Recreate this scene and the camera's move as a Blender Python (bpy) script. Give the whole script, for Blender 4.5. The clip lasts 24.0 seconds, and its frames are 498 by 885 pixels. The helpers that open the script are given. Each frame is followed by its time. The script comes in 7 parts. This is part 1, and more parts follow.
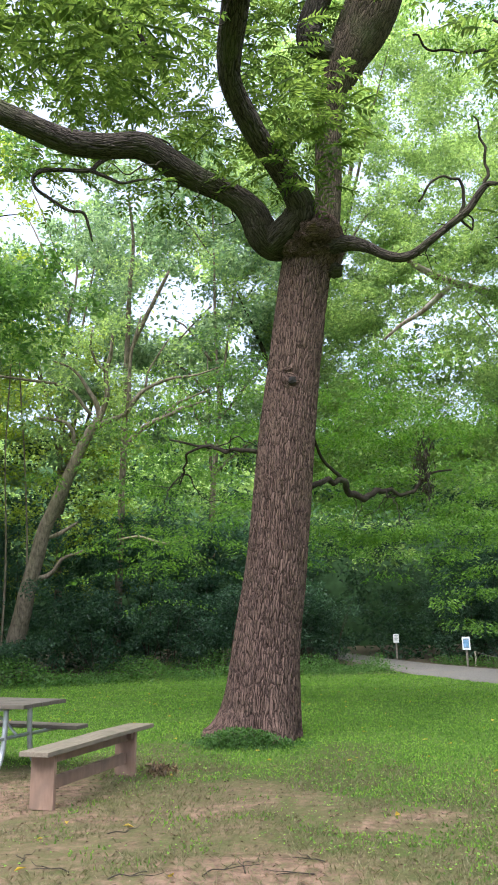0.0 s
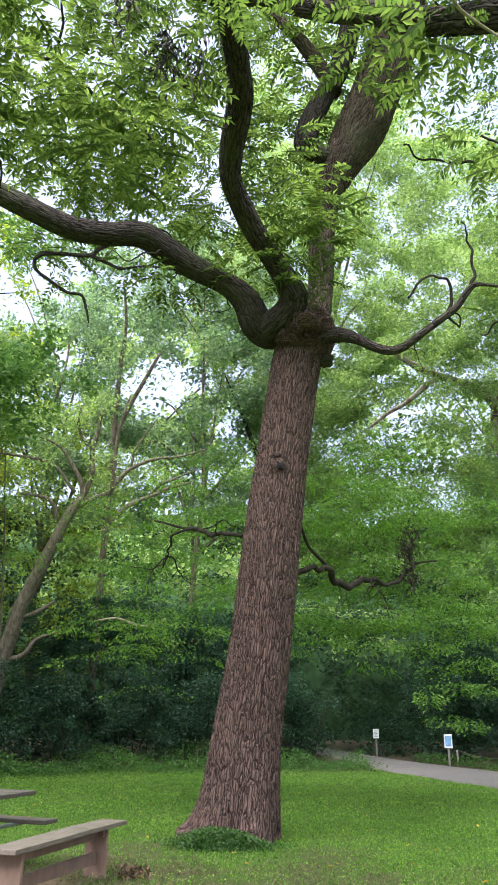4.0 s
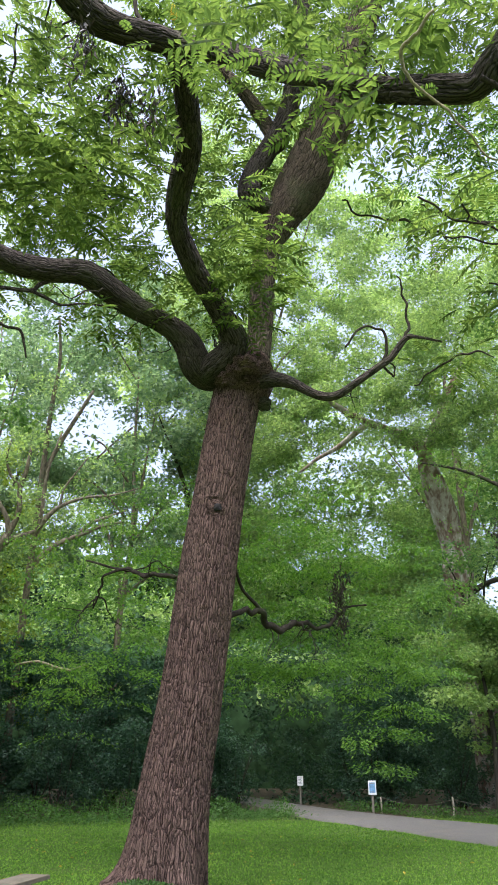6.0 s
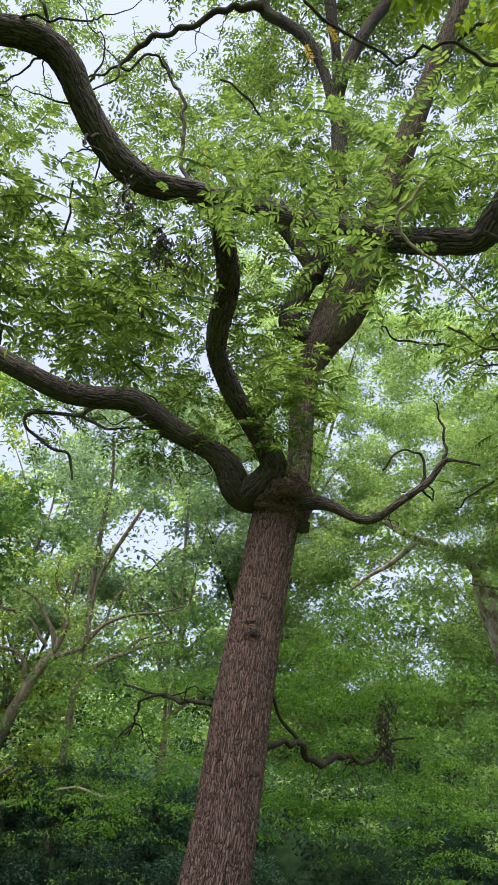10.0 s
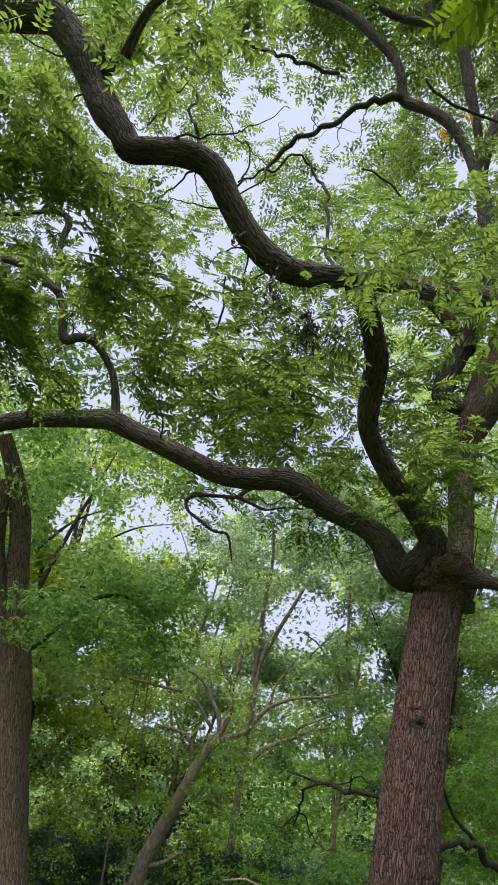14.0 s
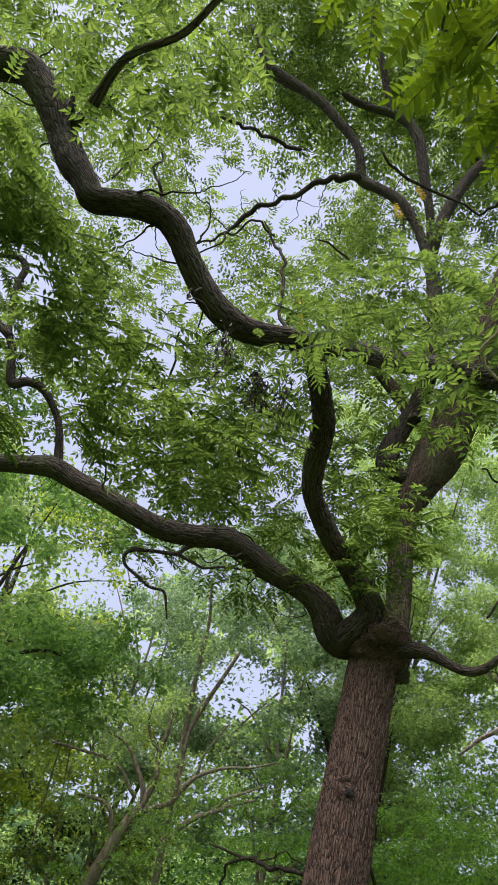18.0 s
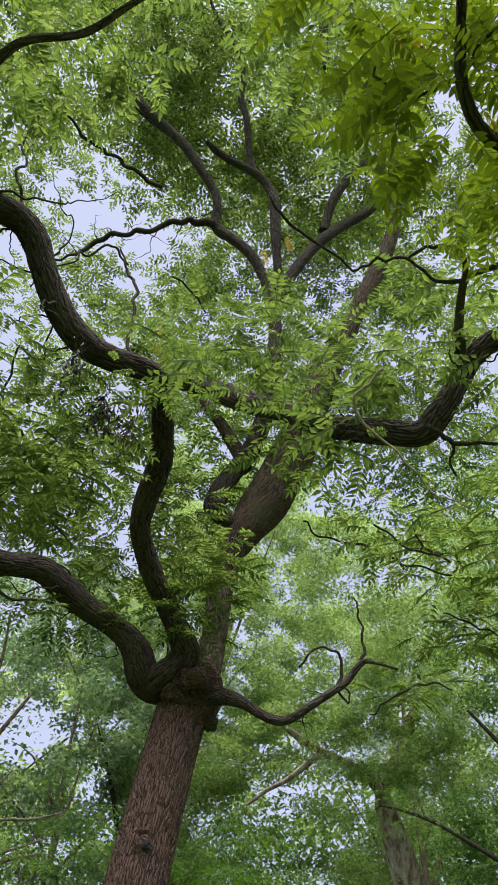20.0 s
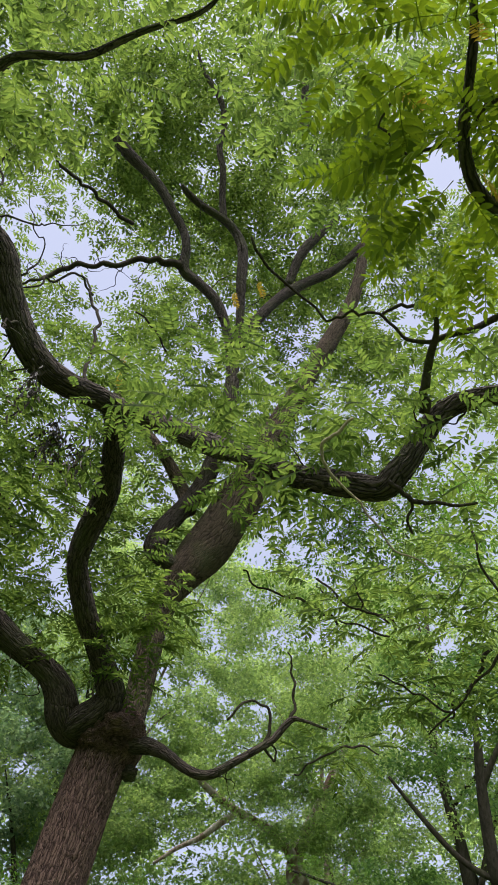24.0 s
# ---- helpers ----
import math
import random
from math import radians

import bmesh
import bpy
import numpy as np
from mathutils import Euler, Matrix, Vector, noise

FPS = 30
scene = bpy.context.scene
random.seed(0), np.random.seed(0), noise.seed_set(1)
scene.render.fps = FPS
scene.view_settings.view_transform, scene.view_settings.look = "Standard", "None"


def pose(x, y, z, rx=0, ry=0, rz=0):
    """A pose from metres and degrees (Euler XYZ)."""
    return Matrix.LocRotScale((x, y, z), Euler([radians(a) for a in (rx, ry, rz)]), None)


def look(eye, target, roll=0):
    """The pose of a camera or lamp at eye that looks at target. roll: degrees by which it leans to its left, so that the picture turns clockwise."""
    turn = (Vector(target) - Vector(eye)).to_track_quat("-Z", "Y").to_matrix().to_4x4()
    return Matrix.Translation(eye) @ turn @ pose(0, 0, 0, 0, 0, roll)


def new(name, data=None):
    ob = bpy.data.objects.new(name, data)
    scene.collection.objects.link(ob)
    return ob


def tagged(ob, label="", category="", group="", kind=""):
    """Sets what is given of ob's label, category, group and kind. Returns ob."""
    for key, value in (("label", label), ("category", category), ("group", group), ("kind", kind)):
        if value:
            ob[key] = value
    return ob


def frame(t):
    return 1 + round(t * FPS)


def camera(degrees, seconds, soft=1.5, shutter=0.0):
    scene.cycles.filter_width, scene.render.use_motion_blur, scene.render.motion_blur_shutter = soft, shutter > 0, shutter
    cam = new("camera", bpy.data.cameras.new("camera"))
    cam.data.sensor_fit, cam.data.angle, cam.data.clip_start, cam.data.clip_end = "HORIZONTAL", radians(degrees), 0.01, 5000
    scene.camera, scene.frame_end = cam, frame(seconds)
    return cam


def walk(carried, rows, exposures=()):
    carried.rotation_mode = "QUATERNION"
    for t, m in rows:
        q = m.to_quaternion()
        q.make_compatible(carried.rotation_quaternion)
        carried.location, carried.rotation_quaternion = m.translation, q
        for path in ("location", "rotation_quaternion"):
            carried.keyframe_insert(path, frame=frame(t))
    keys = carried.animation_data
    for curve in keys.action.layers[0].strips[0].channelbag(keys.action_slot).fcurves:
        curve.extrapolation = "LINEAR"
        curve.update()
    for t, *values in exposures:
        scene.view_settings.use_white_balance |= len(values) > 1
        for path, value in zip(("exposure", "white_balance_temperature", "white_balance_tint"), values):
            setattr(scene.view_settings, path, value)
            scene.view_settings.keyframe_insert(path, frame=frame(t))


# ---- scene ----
CLIP = 24.0
cam = camera(36.54, CLIP, soft=1.7)

# seconds, eye x, y, z, heading, tilt, roll (degrees)
PATH = [
    (0.0, 0.000, 0.000, 1.498, 0.00, 13.75, -1.14),
    (0.5, -0.003, 0.006, 1.503, 0.19, 15.57, -0.91),
    (1.0, -0.000, -0.012, 1.510, 0.30, 16.15, -0.89),
    (1.5, -0.002, -0.016, 1.506, 0.37, 16.48, -0.97),
    (2.0, 0.002, -0.021, 1.521, 0.41, 16.83, -0.87),
    (2.5, -0.010, -0.025, 1.517, 0.55, 17.20, -0.73),
    (4.5, -0.105, -0.026, 1.519, 1.77, 20.88, 0.93),
    (5.0, -0.133, -0.029, 1.524, 2.34, 21.51, 1.21),
    (5.5, -0.202, -0.048, 1.514, 4.50, 22.25, 0.74),
    (6.0, -0.216, -0.065, 1.498, 7.18, 23.17, 0.02),
    (6.5, -0.213, -0.086, 1.513, 9.35, 23.89, -0.54),
    (7.0, -0.194, -0.132, 1.518, 9.50, 24.58, -0.36),
    (7.5, -0.183, -0.158, 1.529, 9.54, 25.77, -0.17),
    (8.0, -0.140, -0.172, 1.551, 9.36, 27.01, 0.05),
    (8.5, -0.110, -0.185, 1.550, 9.17, 28.37, 0.06),
    (9.0, -0.062, -0.202, 1.567, 6.51, 29.70, 1.18),
    (9.5, -0.010, -0.230, 1.590, 4.21, 30.74, 1.89),
    (10.0, 0.043, -0.266, 1.608, 2.21, 31.55, 2.50),
    (10.5, 0.068, -0.277, 1.627, -0.28, 32.22, 3.25),
    (11.0, 0.088, -0.303, 1.620, -3.52, 32.86, 4.31),
    (11.5, 0.096, -0.327, 1.618, -6.94, 33.45, 5.36),
    (13.5, 0.128, -0.321, 1.566, -12.95, 35.76, 8.45),
    (14.0, 0.141, -0.329, 1.564, -13.01, 36.33, 9.01),
    (14.5, 0.135, -0.357, 1.555, -13.18, 36.93, 9.45),
    (15.0, 0.145, -0.376, 1.557, -13.17, 37.69, 9.57),
    (15.5, 0.149, -0.373, 1.559, -12.96, 38.19, 9.71),
    (16.0, 0.156, -0.378, 1.556, -11.74, 39.46, 9.40),
    (16.5, 0.157, -0.383, 1.555, -11.05, 39.85, 9.36),
    (17.0, 0.177, -0.366, 1.540, -10.91, 40.32, 10.00),
    (17.5, 0.181, -0.296, 1.527, -10.49, 40.77, 10.36),
    (18.0, 0.152, -0.236, 1.531, -8.80, 41.68, 9.83),
    (18.5, 0.073, -0.186, 1.547, -2.14, 43.21, 6.58),
    (19.0, 0.015, -0.149, 1.559, 4.50, 44.73, 3.71),
    (19.5, -0.071, -0.087, 1.564, 7.71, 45.66, 2.91),
    (21.5, -0.206, 0.117, 1.606, 14.01, 48.55, 5.13),
    (22.0, -0.198, 0.116, 1.629, 14.09, 48.83, 5.24),
    (22.5, -0.198, 0.115, 1.641, 14.56, 49.08, 4.97),
    (23.0, -0.205, 0.143, 1.647, 15.34, 49.40, 4.47),
    (23.5, -0.223, 0.144, 1.622, 15.95, 49.88, 4.06),
    (24.0, -0.238, 0.124, 1.602, 16.14, 50.38, 4.00),
]


def aim(x, y, z, heading, tilt, roll):
    h, a = radians(heading), radians(tilt)
    way = Vector((math.sin(h) * math.cos(a), math.cos(h) * math.cos(a), math.sin(a)))
    return look(Vector((x, y, z)), Vector((x, y, z)) + way * 10, roll)


walk(cam, [(r[0], aim(*r[1:])) for r in PATH], exposures=[(0.0, 1.9, 5900, 14), (5.0, 1.72, 5850, 16), (8.0, 1.48, 5900, 17), (10.5, 1.31, 6100, 17), (14.0, 1.13, 6200, 17), (24.0, 0.94, 6250, 16)])

# ---- light: bright overcast sky above a clearing, soft sun ----
SUN_EL, SUN_AZ = 66.0, -155.0
world = bpy.data.worlds.new("overcast_sky")
scene.world = world
world.use_nodes = True
wn, wl = world.node_tree.nodes, world.node_tree.links
wn.clear()
sky = wn.new("ShaderNodeTexSky")
sky.sky_type = "NISHITA"
sky.sun_disc = False
sky.sun_elevation, sky.sun_rotation = radians(SUN_EL), radians(SUN_AZ)
sky.air_density, sky.dust_density, sky.ozone_density = 1.0, 4.0, 1.0
veil = wn.new("ShaderNodeMixRGB")
veil.inputs["Fac"].default_value = 0.45
veil.inputs["Color2"].default_value = (7.4, 7.8, 9.2, 1)
bg = wn.new("ShaderNodeBackground")
bg.inputs["Strength"].default_value = SKY_STRENGTH = 0.077
wo = wn.new("ShaderNodeOutputWorld")
wl.new(sky.outputs[0], veil.inputs["Color1"])
wl.new(veil.outputs[0], bg.inputs["Color"])
wl.new(bg.outputs[0], wo.inputs["Surface"])
sun = new("sun", bpy.data.lights.new("sun", "SUN"))
sun.data.energy, sun.data.angle, sun.data.color = 4.9, radians(65), (1.0, 0.96, 0.88)
_h, _e = radians(SUN_AZ), radians(SUN_EL)
sun.matrix_world = look(Vector((math.sin(_h) * math.cos(_e), math.cos(_h) * math.cos(_e), math.sin(_e))) * 60, Vector((0, 0, 0)))

# ---- materials ----


def mat(name):
    m = bpy.data.materials.new(name)
    m.use_nodes = True
    n, l = m.node_tree.nodes, m.node_tree.links
    n.clear()
    out = n.new("ShaderNodeOutputMaterial")
    p = n.new("ShaderNodeBsdfPrincipled")
    l.new(p.outputs[0], out.inputs["Surface"])
    return m, n, l, p, out


def coords(n, l, scale=(1, 1, 1), kind="Object"):
    c = n.new("ShaderNodeTexCoord")
    mp = n.new("ShaderNodeMapping")
    mp.inputs["Scale"].default_value = scale
    l.new(c.outputs[kind], mp.inputs["Vector"])
    return mp.outputs[0]


def noise_tex(n, l, vec, scale, detail=4.0, rough=0.55):
    t = n.new("ShaderNodeTexNoise")
    t.inputs["Scale"].default_value, t.inputs["Detail"].default_value, t.inputs["Roughness"].default_value = scale, detail, rough
    l.new(vec, t.inputs["Vector"])
    return t.outputs["Fac"]


def ramp(n, l, fac, stops):
    r = n.new("ShaderNodeValToRGB")
    while len(r.color_ramp.elements) < len(stops):
        r.color_ramp.elements.new(0.5)
    for e, (pos, col) in zip(r.color_ramp.elements, stops):
        e.position, e.color = pos, (*col, 1)
    l.new(fac, r.inputs["Fac"])
    return r.outputs["Color"]


def mixed(n, l, fac, a, b, kind="MIX"):
    m = n.new("ShaderNodeMixRGB")
    m.blend_type = kind
    for sock, v in ((m.inputs["Fac"], fac), (m.inputs["Color1"], a), (m.inputs["Color2"], b)):
        if isinstance(v, (int, float)):
            sock.default_value = v
        elif isinstance(v, tuple):
            sock.default_value = (*v, 1)
        else:
            l.new(v, sock)
    return m.outputs[0]


def bump(n, l, p, height, strength, distance):
    b = n.new("ShaderNodeBump")
    b.inputs["Strength"].default_value, b.inputs["Distance"].default_value = strength, distance
    l.new(height, b.inputs["Height"])
    l.new(b.outputs[0], p.inputs["Normal"])


def bark_mat(name, dark, light, moss=(0.10, 0.12, 0.05), moss_amount=0.25, stretch=0.14, scale=24.0, strength=0.6, plated=0.0, cells=30.0):
    """Bark with grain and blotches of moss; plated bark has narrow raised plates that run along the limb (the mesh carries "bark" and "plate")."""
    m, n, l, p, out = mat(name)
    if not plated:
        grain = noise_tex(n, l, coords(n, l, (1, 1, stretch)), scale, 5, 0.6)
        col = ramp(n, l, grain, [(0.28, dark), (0.72, light)])
        height = grain
    else:
        def attr(key):
            a = n.new("ShaderNodeAttribute")
            a.attribute_name = key
            return a

        along = attr("bark").outputs["Vector"]
        wob = n.new("ShaderNodeTexNoise")
        wob.inputs["Scale"].default_value, wob.inputs["Detail"].default_value = 7.0, 3.0
        l.new(along, wob.inputs["Vector"])
        bend = n.new("ShaderNodeVectorMath")
        bend.operation = "MULTIPLY_ADD"
        bend.inputs[1].default_value = (0.05, 0.05, 0.3)
        l.new(wob.outputs["Color"], bend.inputs[0])
        l.new(along, bend.inputs[2])
        mp = n.new("ShaderNodeMapping")
        mp.inputs["Scale"].default_value = (1, 1, 0.12)
        l.new(bend.outputs[0], mp.inputs["Vector"])

        def cell(feature, size, randomness=1.0):
            t = n.new("ShaderNodeTexVoronoi")
            t.feature = feature
            t.inputs["Scale"].default_value = size
            t.inputs["Randomness"].default_value = randomness
            l.new(mp.outputs[0], t.inputs["Vector"])
            return t

        rim = cell("DISTANCE_TO_EDGE", cells).outputs["Distance"]
        rim_fine = cell("DISTANCE_TO_EDGE", cells * 2.1).outputs["Distance"]
        shade = cell("F1", cells).outputs["Color"]
        grain = noise_tex(n, l, mp.outputs[0], scale * 3, 4, 0.6)
        mid = tuple(a * 0.45 + b * 0.55 for a, b in zip(dark, light))
        col = ramp(n, l, grain, [(0.3, mid), (0.65, light)])
        bright = n.new("ShaderNodeRGBToBW")
        l.new(shade, bright.inputs[0])
        col = mixed(n, l, 0.8, col, ramp(n, l, bright.outputs[0], [(0.1, (0.88, 0.87, 0.87)), (0.9, (1.10, 1.09, 1.08))]), "MULTIPLY")
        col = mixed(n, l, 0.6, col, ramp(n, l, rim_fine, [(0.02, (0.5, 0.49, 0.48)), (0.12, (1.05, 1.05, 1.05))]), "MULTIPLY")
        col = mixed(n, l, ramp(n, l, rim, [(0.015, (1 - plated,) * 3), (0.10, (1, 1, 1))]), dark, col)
        # furrows turn dark: bark's own tone plus crevice shade put into the colour
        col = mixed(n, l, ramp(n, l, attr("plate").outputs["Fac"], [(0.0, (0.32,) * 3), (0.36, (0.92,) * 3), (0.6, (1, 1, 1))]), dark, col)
        height = mixed(n, l, 0.75, mixed(n, l, 0.3, grain, rim_fine), ramp(n, l, rim, [(0.0, (0, 0, 0)), (0.2, (1, 1, 1))]))
    blot = noise_tex(n, l, coords(n, l), 1.6, 3)
    col = mixed(n, l, ramp(n, l, blot, [(0.5, (0, 0, 0)), (0.75, (moss_amount,) * 3)]), col, moss)
    fine = noise_tex(n, l, coords(n, l, (1, 1, 0.5)), 60, 4, 0.7)
    col = mixed(n, l, 0.4, col, ramp(n, l, fine, [(0.3, (0.5, 0.5, 0.5)), (0.7, (1.35, 1.35, 1.35))]), "MULTIPLY")
    l.new(col, p.inputs["Base Color"])
    p.inputs["Roughness"].default_value = 0.92
    p.inputs["Specular IOR Level"].default_value = 0.1
    bump(n, l, p, mixed(n, l, 0.15, height, fine), strength, 0.03 if plated else 0.02)
    return m


def leaf_mat(name, a, b, c, glow, sheer=0.45, rough=0.5, gloss=0.35):
    m, n, l, p, out = mat(name)
    g = n.new("ShaderNodeNewGeometry")
    rnd = g.outputs["Random Per Island"]
    col = ramp(n, l, rnd, [(0.05, a), (0.55, b), (0.96, c)])
    big = noise_tex(n, l, coords(n, l), 0.55, 2)
    col = mixed(n, l, 0.6, col, ramp(n, l, big, [(0.3, (0.62, 0.66, 0.7)), (0.7, (1.25, 1.2, 1.1))]), "MULTIPLY")
    l.new(col, p.inputs["Base Color"])
    p.inputs["Roughness"].default_value = rough
    p.inputs["Specular IOR Level"].default_value = gloss
    tr = n.new("ShaderNodeBsdfTranslucent")
    l.new(mixed(n, l, 1.0, col, glow, "MULTIPLY"), tr.inputs["Color"])
    mx = n.new("ShaderNodeMixShader")
    mx.inputs[0].default_value = sheer
    l.new(p.outputs[0], mx.inputs[1])
    l.new(tr.outputs[0], mx.inputs[2])
    l.new(mx.outputs[0], out.inputs["Surface"])
    return m


def plain(name, col, rough=0.6, metal=0.0, var=0.25, scale=12.0, bumpy=0.2):
    m, n, l, p, out = mat(name)
    v = coords(n, l)
    f = noise_tex(n, l, v, scale, 5)
    lo, hi = tuple(c * (1 - var) for c in col), tuple(min(1, c * (1 + var)) for c in col)
    l.new(ramp(n, l, f, [(0.3, lo), (0.7, hi)]), p.inputs["Base Color"])
    p.inputs["Roughness"].default_value, p.inputs["Metallic"].default_value = rough, metal
    bump(n, l, p, f, bumpy, 0.004)
    return m


def wood_mat(name, lo, hi, wear, axis_scale=(2, 28, 28)):
    m, n, l, p, out = mat(name)
    grain = noise_tex(n, l, coords(n, l, axis_scale), 2.2, 6, 0.6)
    col = ramp(n, l, grain, [(0.3, lo), (0.7, hi)])
    dirt = noise_tex(n, l, coords(n, l), 5.5, 4)
    col = mixed(n, l, ramp(n, l, dirt, [(0.48, (0, 0, 0)), (0.7, (0.65, 0.65, 0.65))]), col, wear)
    l.new(col, p.inputs["Base Color"])
    p.inputs["Roughness"].default_value = 0.8
    bump(n, l, p, grain, 0.5, 0.006)
    return m


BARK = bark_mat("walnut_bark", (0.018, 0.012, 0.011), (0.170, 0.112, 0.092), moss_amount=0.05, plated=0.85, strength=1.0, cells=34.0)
# darker than the trunk bark: the limbs' backlit look is put into colour
LIMB_BARK_BACKLIT = bark_mat("walnut_backlit_bark", (0.014, 0.012, 0.011), (0.098, 0.080, 0.069), moss_amount=0.4, plated=0.85, strength=1.0)
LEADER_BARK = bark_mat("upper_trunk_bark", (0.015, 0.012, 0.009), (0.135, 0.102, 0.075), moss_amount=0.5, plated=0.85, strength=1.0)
GREY_BARK = bark_mat("grey_bark", (0.07, 0.055, 0.042), (0.30, 0.24, 0.185), stretch=0.3, scale=14)
DUSK_BARK = bark_mat("dark_bark", (0.02, 0.018, 0.014), (0.065, 0.055, 0.044), stretch=0.3, scale=14)
NEIGHBOUR_BARK = bark_mat("grey_furrowed_bark", (0.026, 0.019, 0.016), (0.21, 0.146, 0.118), moss_amount=0.2, plated=0.8, strength=0.9, cells=26.0)
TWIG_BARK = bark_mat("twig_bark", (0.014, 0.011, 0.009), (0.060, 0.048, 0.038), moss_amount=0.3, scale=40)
PALE_TWIG = bark_mat("pale_twig_bark", (0.15, 0.12, 0.08), (0.34, 0.29, 0.20), scale=60, moss_amount=0.0)
LEAF_NEAR = leaf_mat("walnut_leaf_near", (0.050, 0.088, 0.006), (0.084, 0.132, 0.008), (0.125, 0.178, 0.015), (2.15, 2.0, 1.0), 0.52)
LEAF_WALNUT = leaf_mat("walnut_leaf", (0.043, 0.074, 0.018), (0.075, 0.119, 0.024), (0.111, 0.158, 0.036), (2.15, 2.1, 1.6), 0.72, gloss=0.2)
LEAF_DRAPE = leaf_mat("drooping_leaf", (0.066, 0.142, 0.026), (0.118, 0.226, 0.037), (0.188, 0.322, 0.052), (1.75, 1.8, 1.1), 0.48)
# woodland greens are raised in brightness and blue to paint in distance haze
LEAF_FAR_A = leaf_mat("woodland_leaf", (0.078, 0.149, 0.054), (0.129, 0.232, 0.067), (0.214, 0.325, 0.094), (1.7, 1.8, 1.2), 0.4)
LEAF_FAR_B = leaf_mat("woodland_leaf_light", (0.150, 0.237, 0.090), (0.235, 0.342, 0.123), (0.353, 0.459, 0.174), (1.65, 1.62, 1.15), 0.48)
LEAF_FAR_HAZE = leaf_mat("woodland_leaf_haze", (0.106, 0.171, 0.100), (0.171, 0.250, 0.142), (0.266, 0.342, 0.195), (1.7, 1.8, 1.3), 0.4)
# green darkened so that the canopy's shade is in the leaf colour
LEAF_SHRUB_SHADED = leaf_mat("shaded_shrub_leaf", (0.015, 0.040, 0.026), (0.026, 0.063, 0.033), (0.044, 0.095, 0.045), (1.6, 1.7, 1.1), 0.35)
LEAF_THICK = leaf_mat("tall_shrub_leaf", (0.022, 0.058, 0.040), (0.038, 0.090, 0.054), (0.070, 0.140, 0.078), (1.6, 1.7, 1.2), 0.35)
LEAF_HERB = leaf_mat("herb_leaf", (0.030, 0.080, 0.013), (0.049, 0.118, 0.017), (0.076, 0.160, 0.027), (1.6, 1.7, 1.1), 0.35)
# lighter yellow-green that paints sunlight onto leaves standing in the wood's shade
LEAF_SUN_TINT = leaf_mat("sun_tint_leaf", (0.172, 0.253, 0.034), (0.265, 0.356, 0.052), (0.368, 0.460, 0.081), (1.7, 1.6, 1.0), 0.45)
GRASS = leaf_mat("grass_blade", (0.054, 0.120, 0.015), (0.124, 0.246, 0.030), (0.222, 0.338, 0.058), (1.5, 1.6, 1.0), 0.35)
DRY_GRASS = leaf_mat("dry_grass", (0.090, 0.092, 0.036), (0.142, 0.138, 0.062), (0.210, 0.190, 0.104), (1.3, 1.2, 1.0), 0.25)
YELLOW_LEAF = leaf_mat("yellow_leaf", (0.35, 0.24, 0.02), (0.5, 0.36, 0.04), (0.6, 0.45, 0.08), (1.3, 1.2, 1.0), 0.3)
BROWN_LEAF = leaf_mat("brown_leaf", (0.06, 0.042, 0.026), (0.13, 0.088, 0.05), (0.22, 0.15, 0.09), (1.2, 1.1, 1.0), 0.15)
WITHERED = leaf_mat("withered_leaf", (0.022, 0.018, 0.014), (0.045, 0.034, 0.025), (0.085, 0.06, 0.04), (1.0, 1.0, 1.0), 0.1)
BENCH_WOOD = wood_mat("weathered_plank", (0.11, 0.088, 0.064), (0.20, 0.165, 0.122), (0.075, 0.075, 0.045))
BENCH_PAINT = wood_mat("worn_brown_paint", (0.17, 0.105, 0.072), (0.245, 0.155, 0.108), (0.13, 0.088, 0.064), (10, 10, 2))
TABLE_WOOD = wood_mat("grey_table_plank", (0.06, 0.05, 0.038), (0.115, 0.097, 0.075), (0.05, 0.046, 0.034))
STEEL = plain("galvanised_pipe", (0.42, 0.44, 0.45), 0.45, 0.7, 0.2)
POST = plain("weathered_post", (0.17, 0.15, 0.12), 0.85)
WHITE = plain("white_panel", (0.74, 0.74, 0.72), 0.5, 0, 0.05)
BLUE = plain("blue_print", (0.16, 0.32, 0.52), 0.4, 0, 0.35, 9)
INK = plain("grey_ink", (0.22, 0.24, 0.25), 0.6)
HUSK = plain("green_husk", (0.20, 0.24, 0.06), 0.55, 0, 0.3, 30)
# near-black that paints the shade inside the trunk's hollow
HOLLOW_SHADE = plain("hollow_shade_dark", (0.014, 0.011, 0.010), 0.95, 0, 0.3, 40)
ROPE = plain("faded_rope", (0.13, 0.115, 0.09), 0.9)
LUMBER = plain("bleached_board", (0.26, 0.23, 0.18), 0.8)


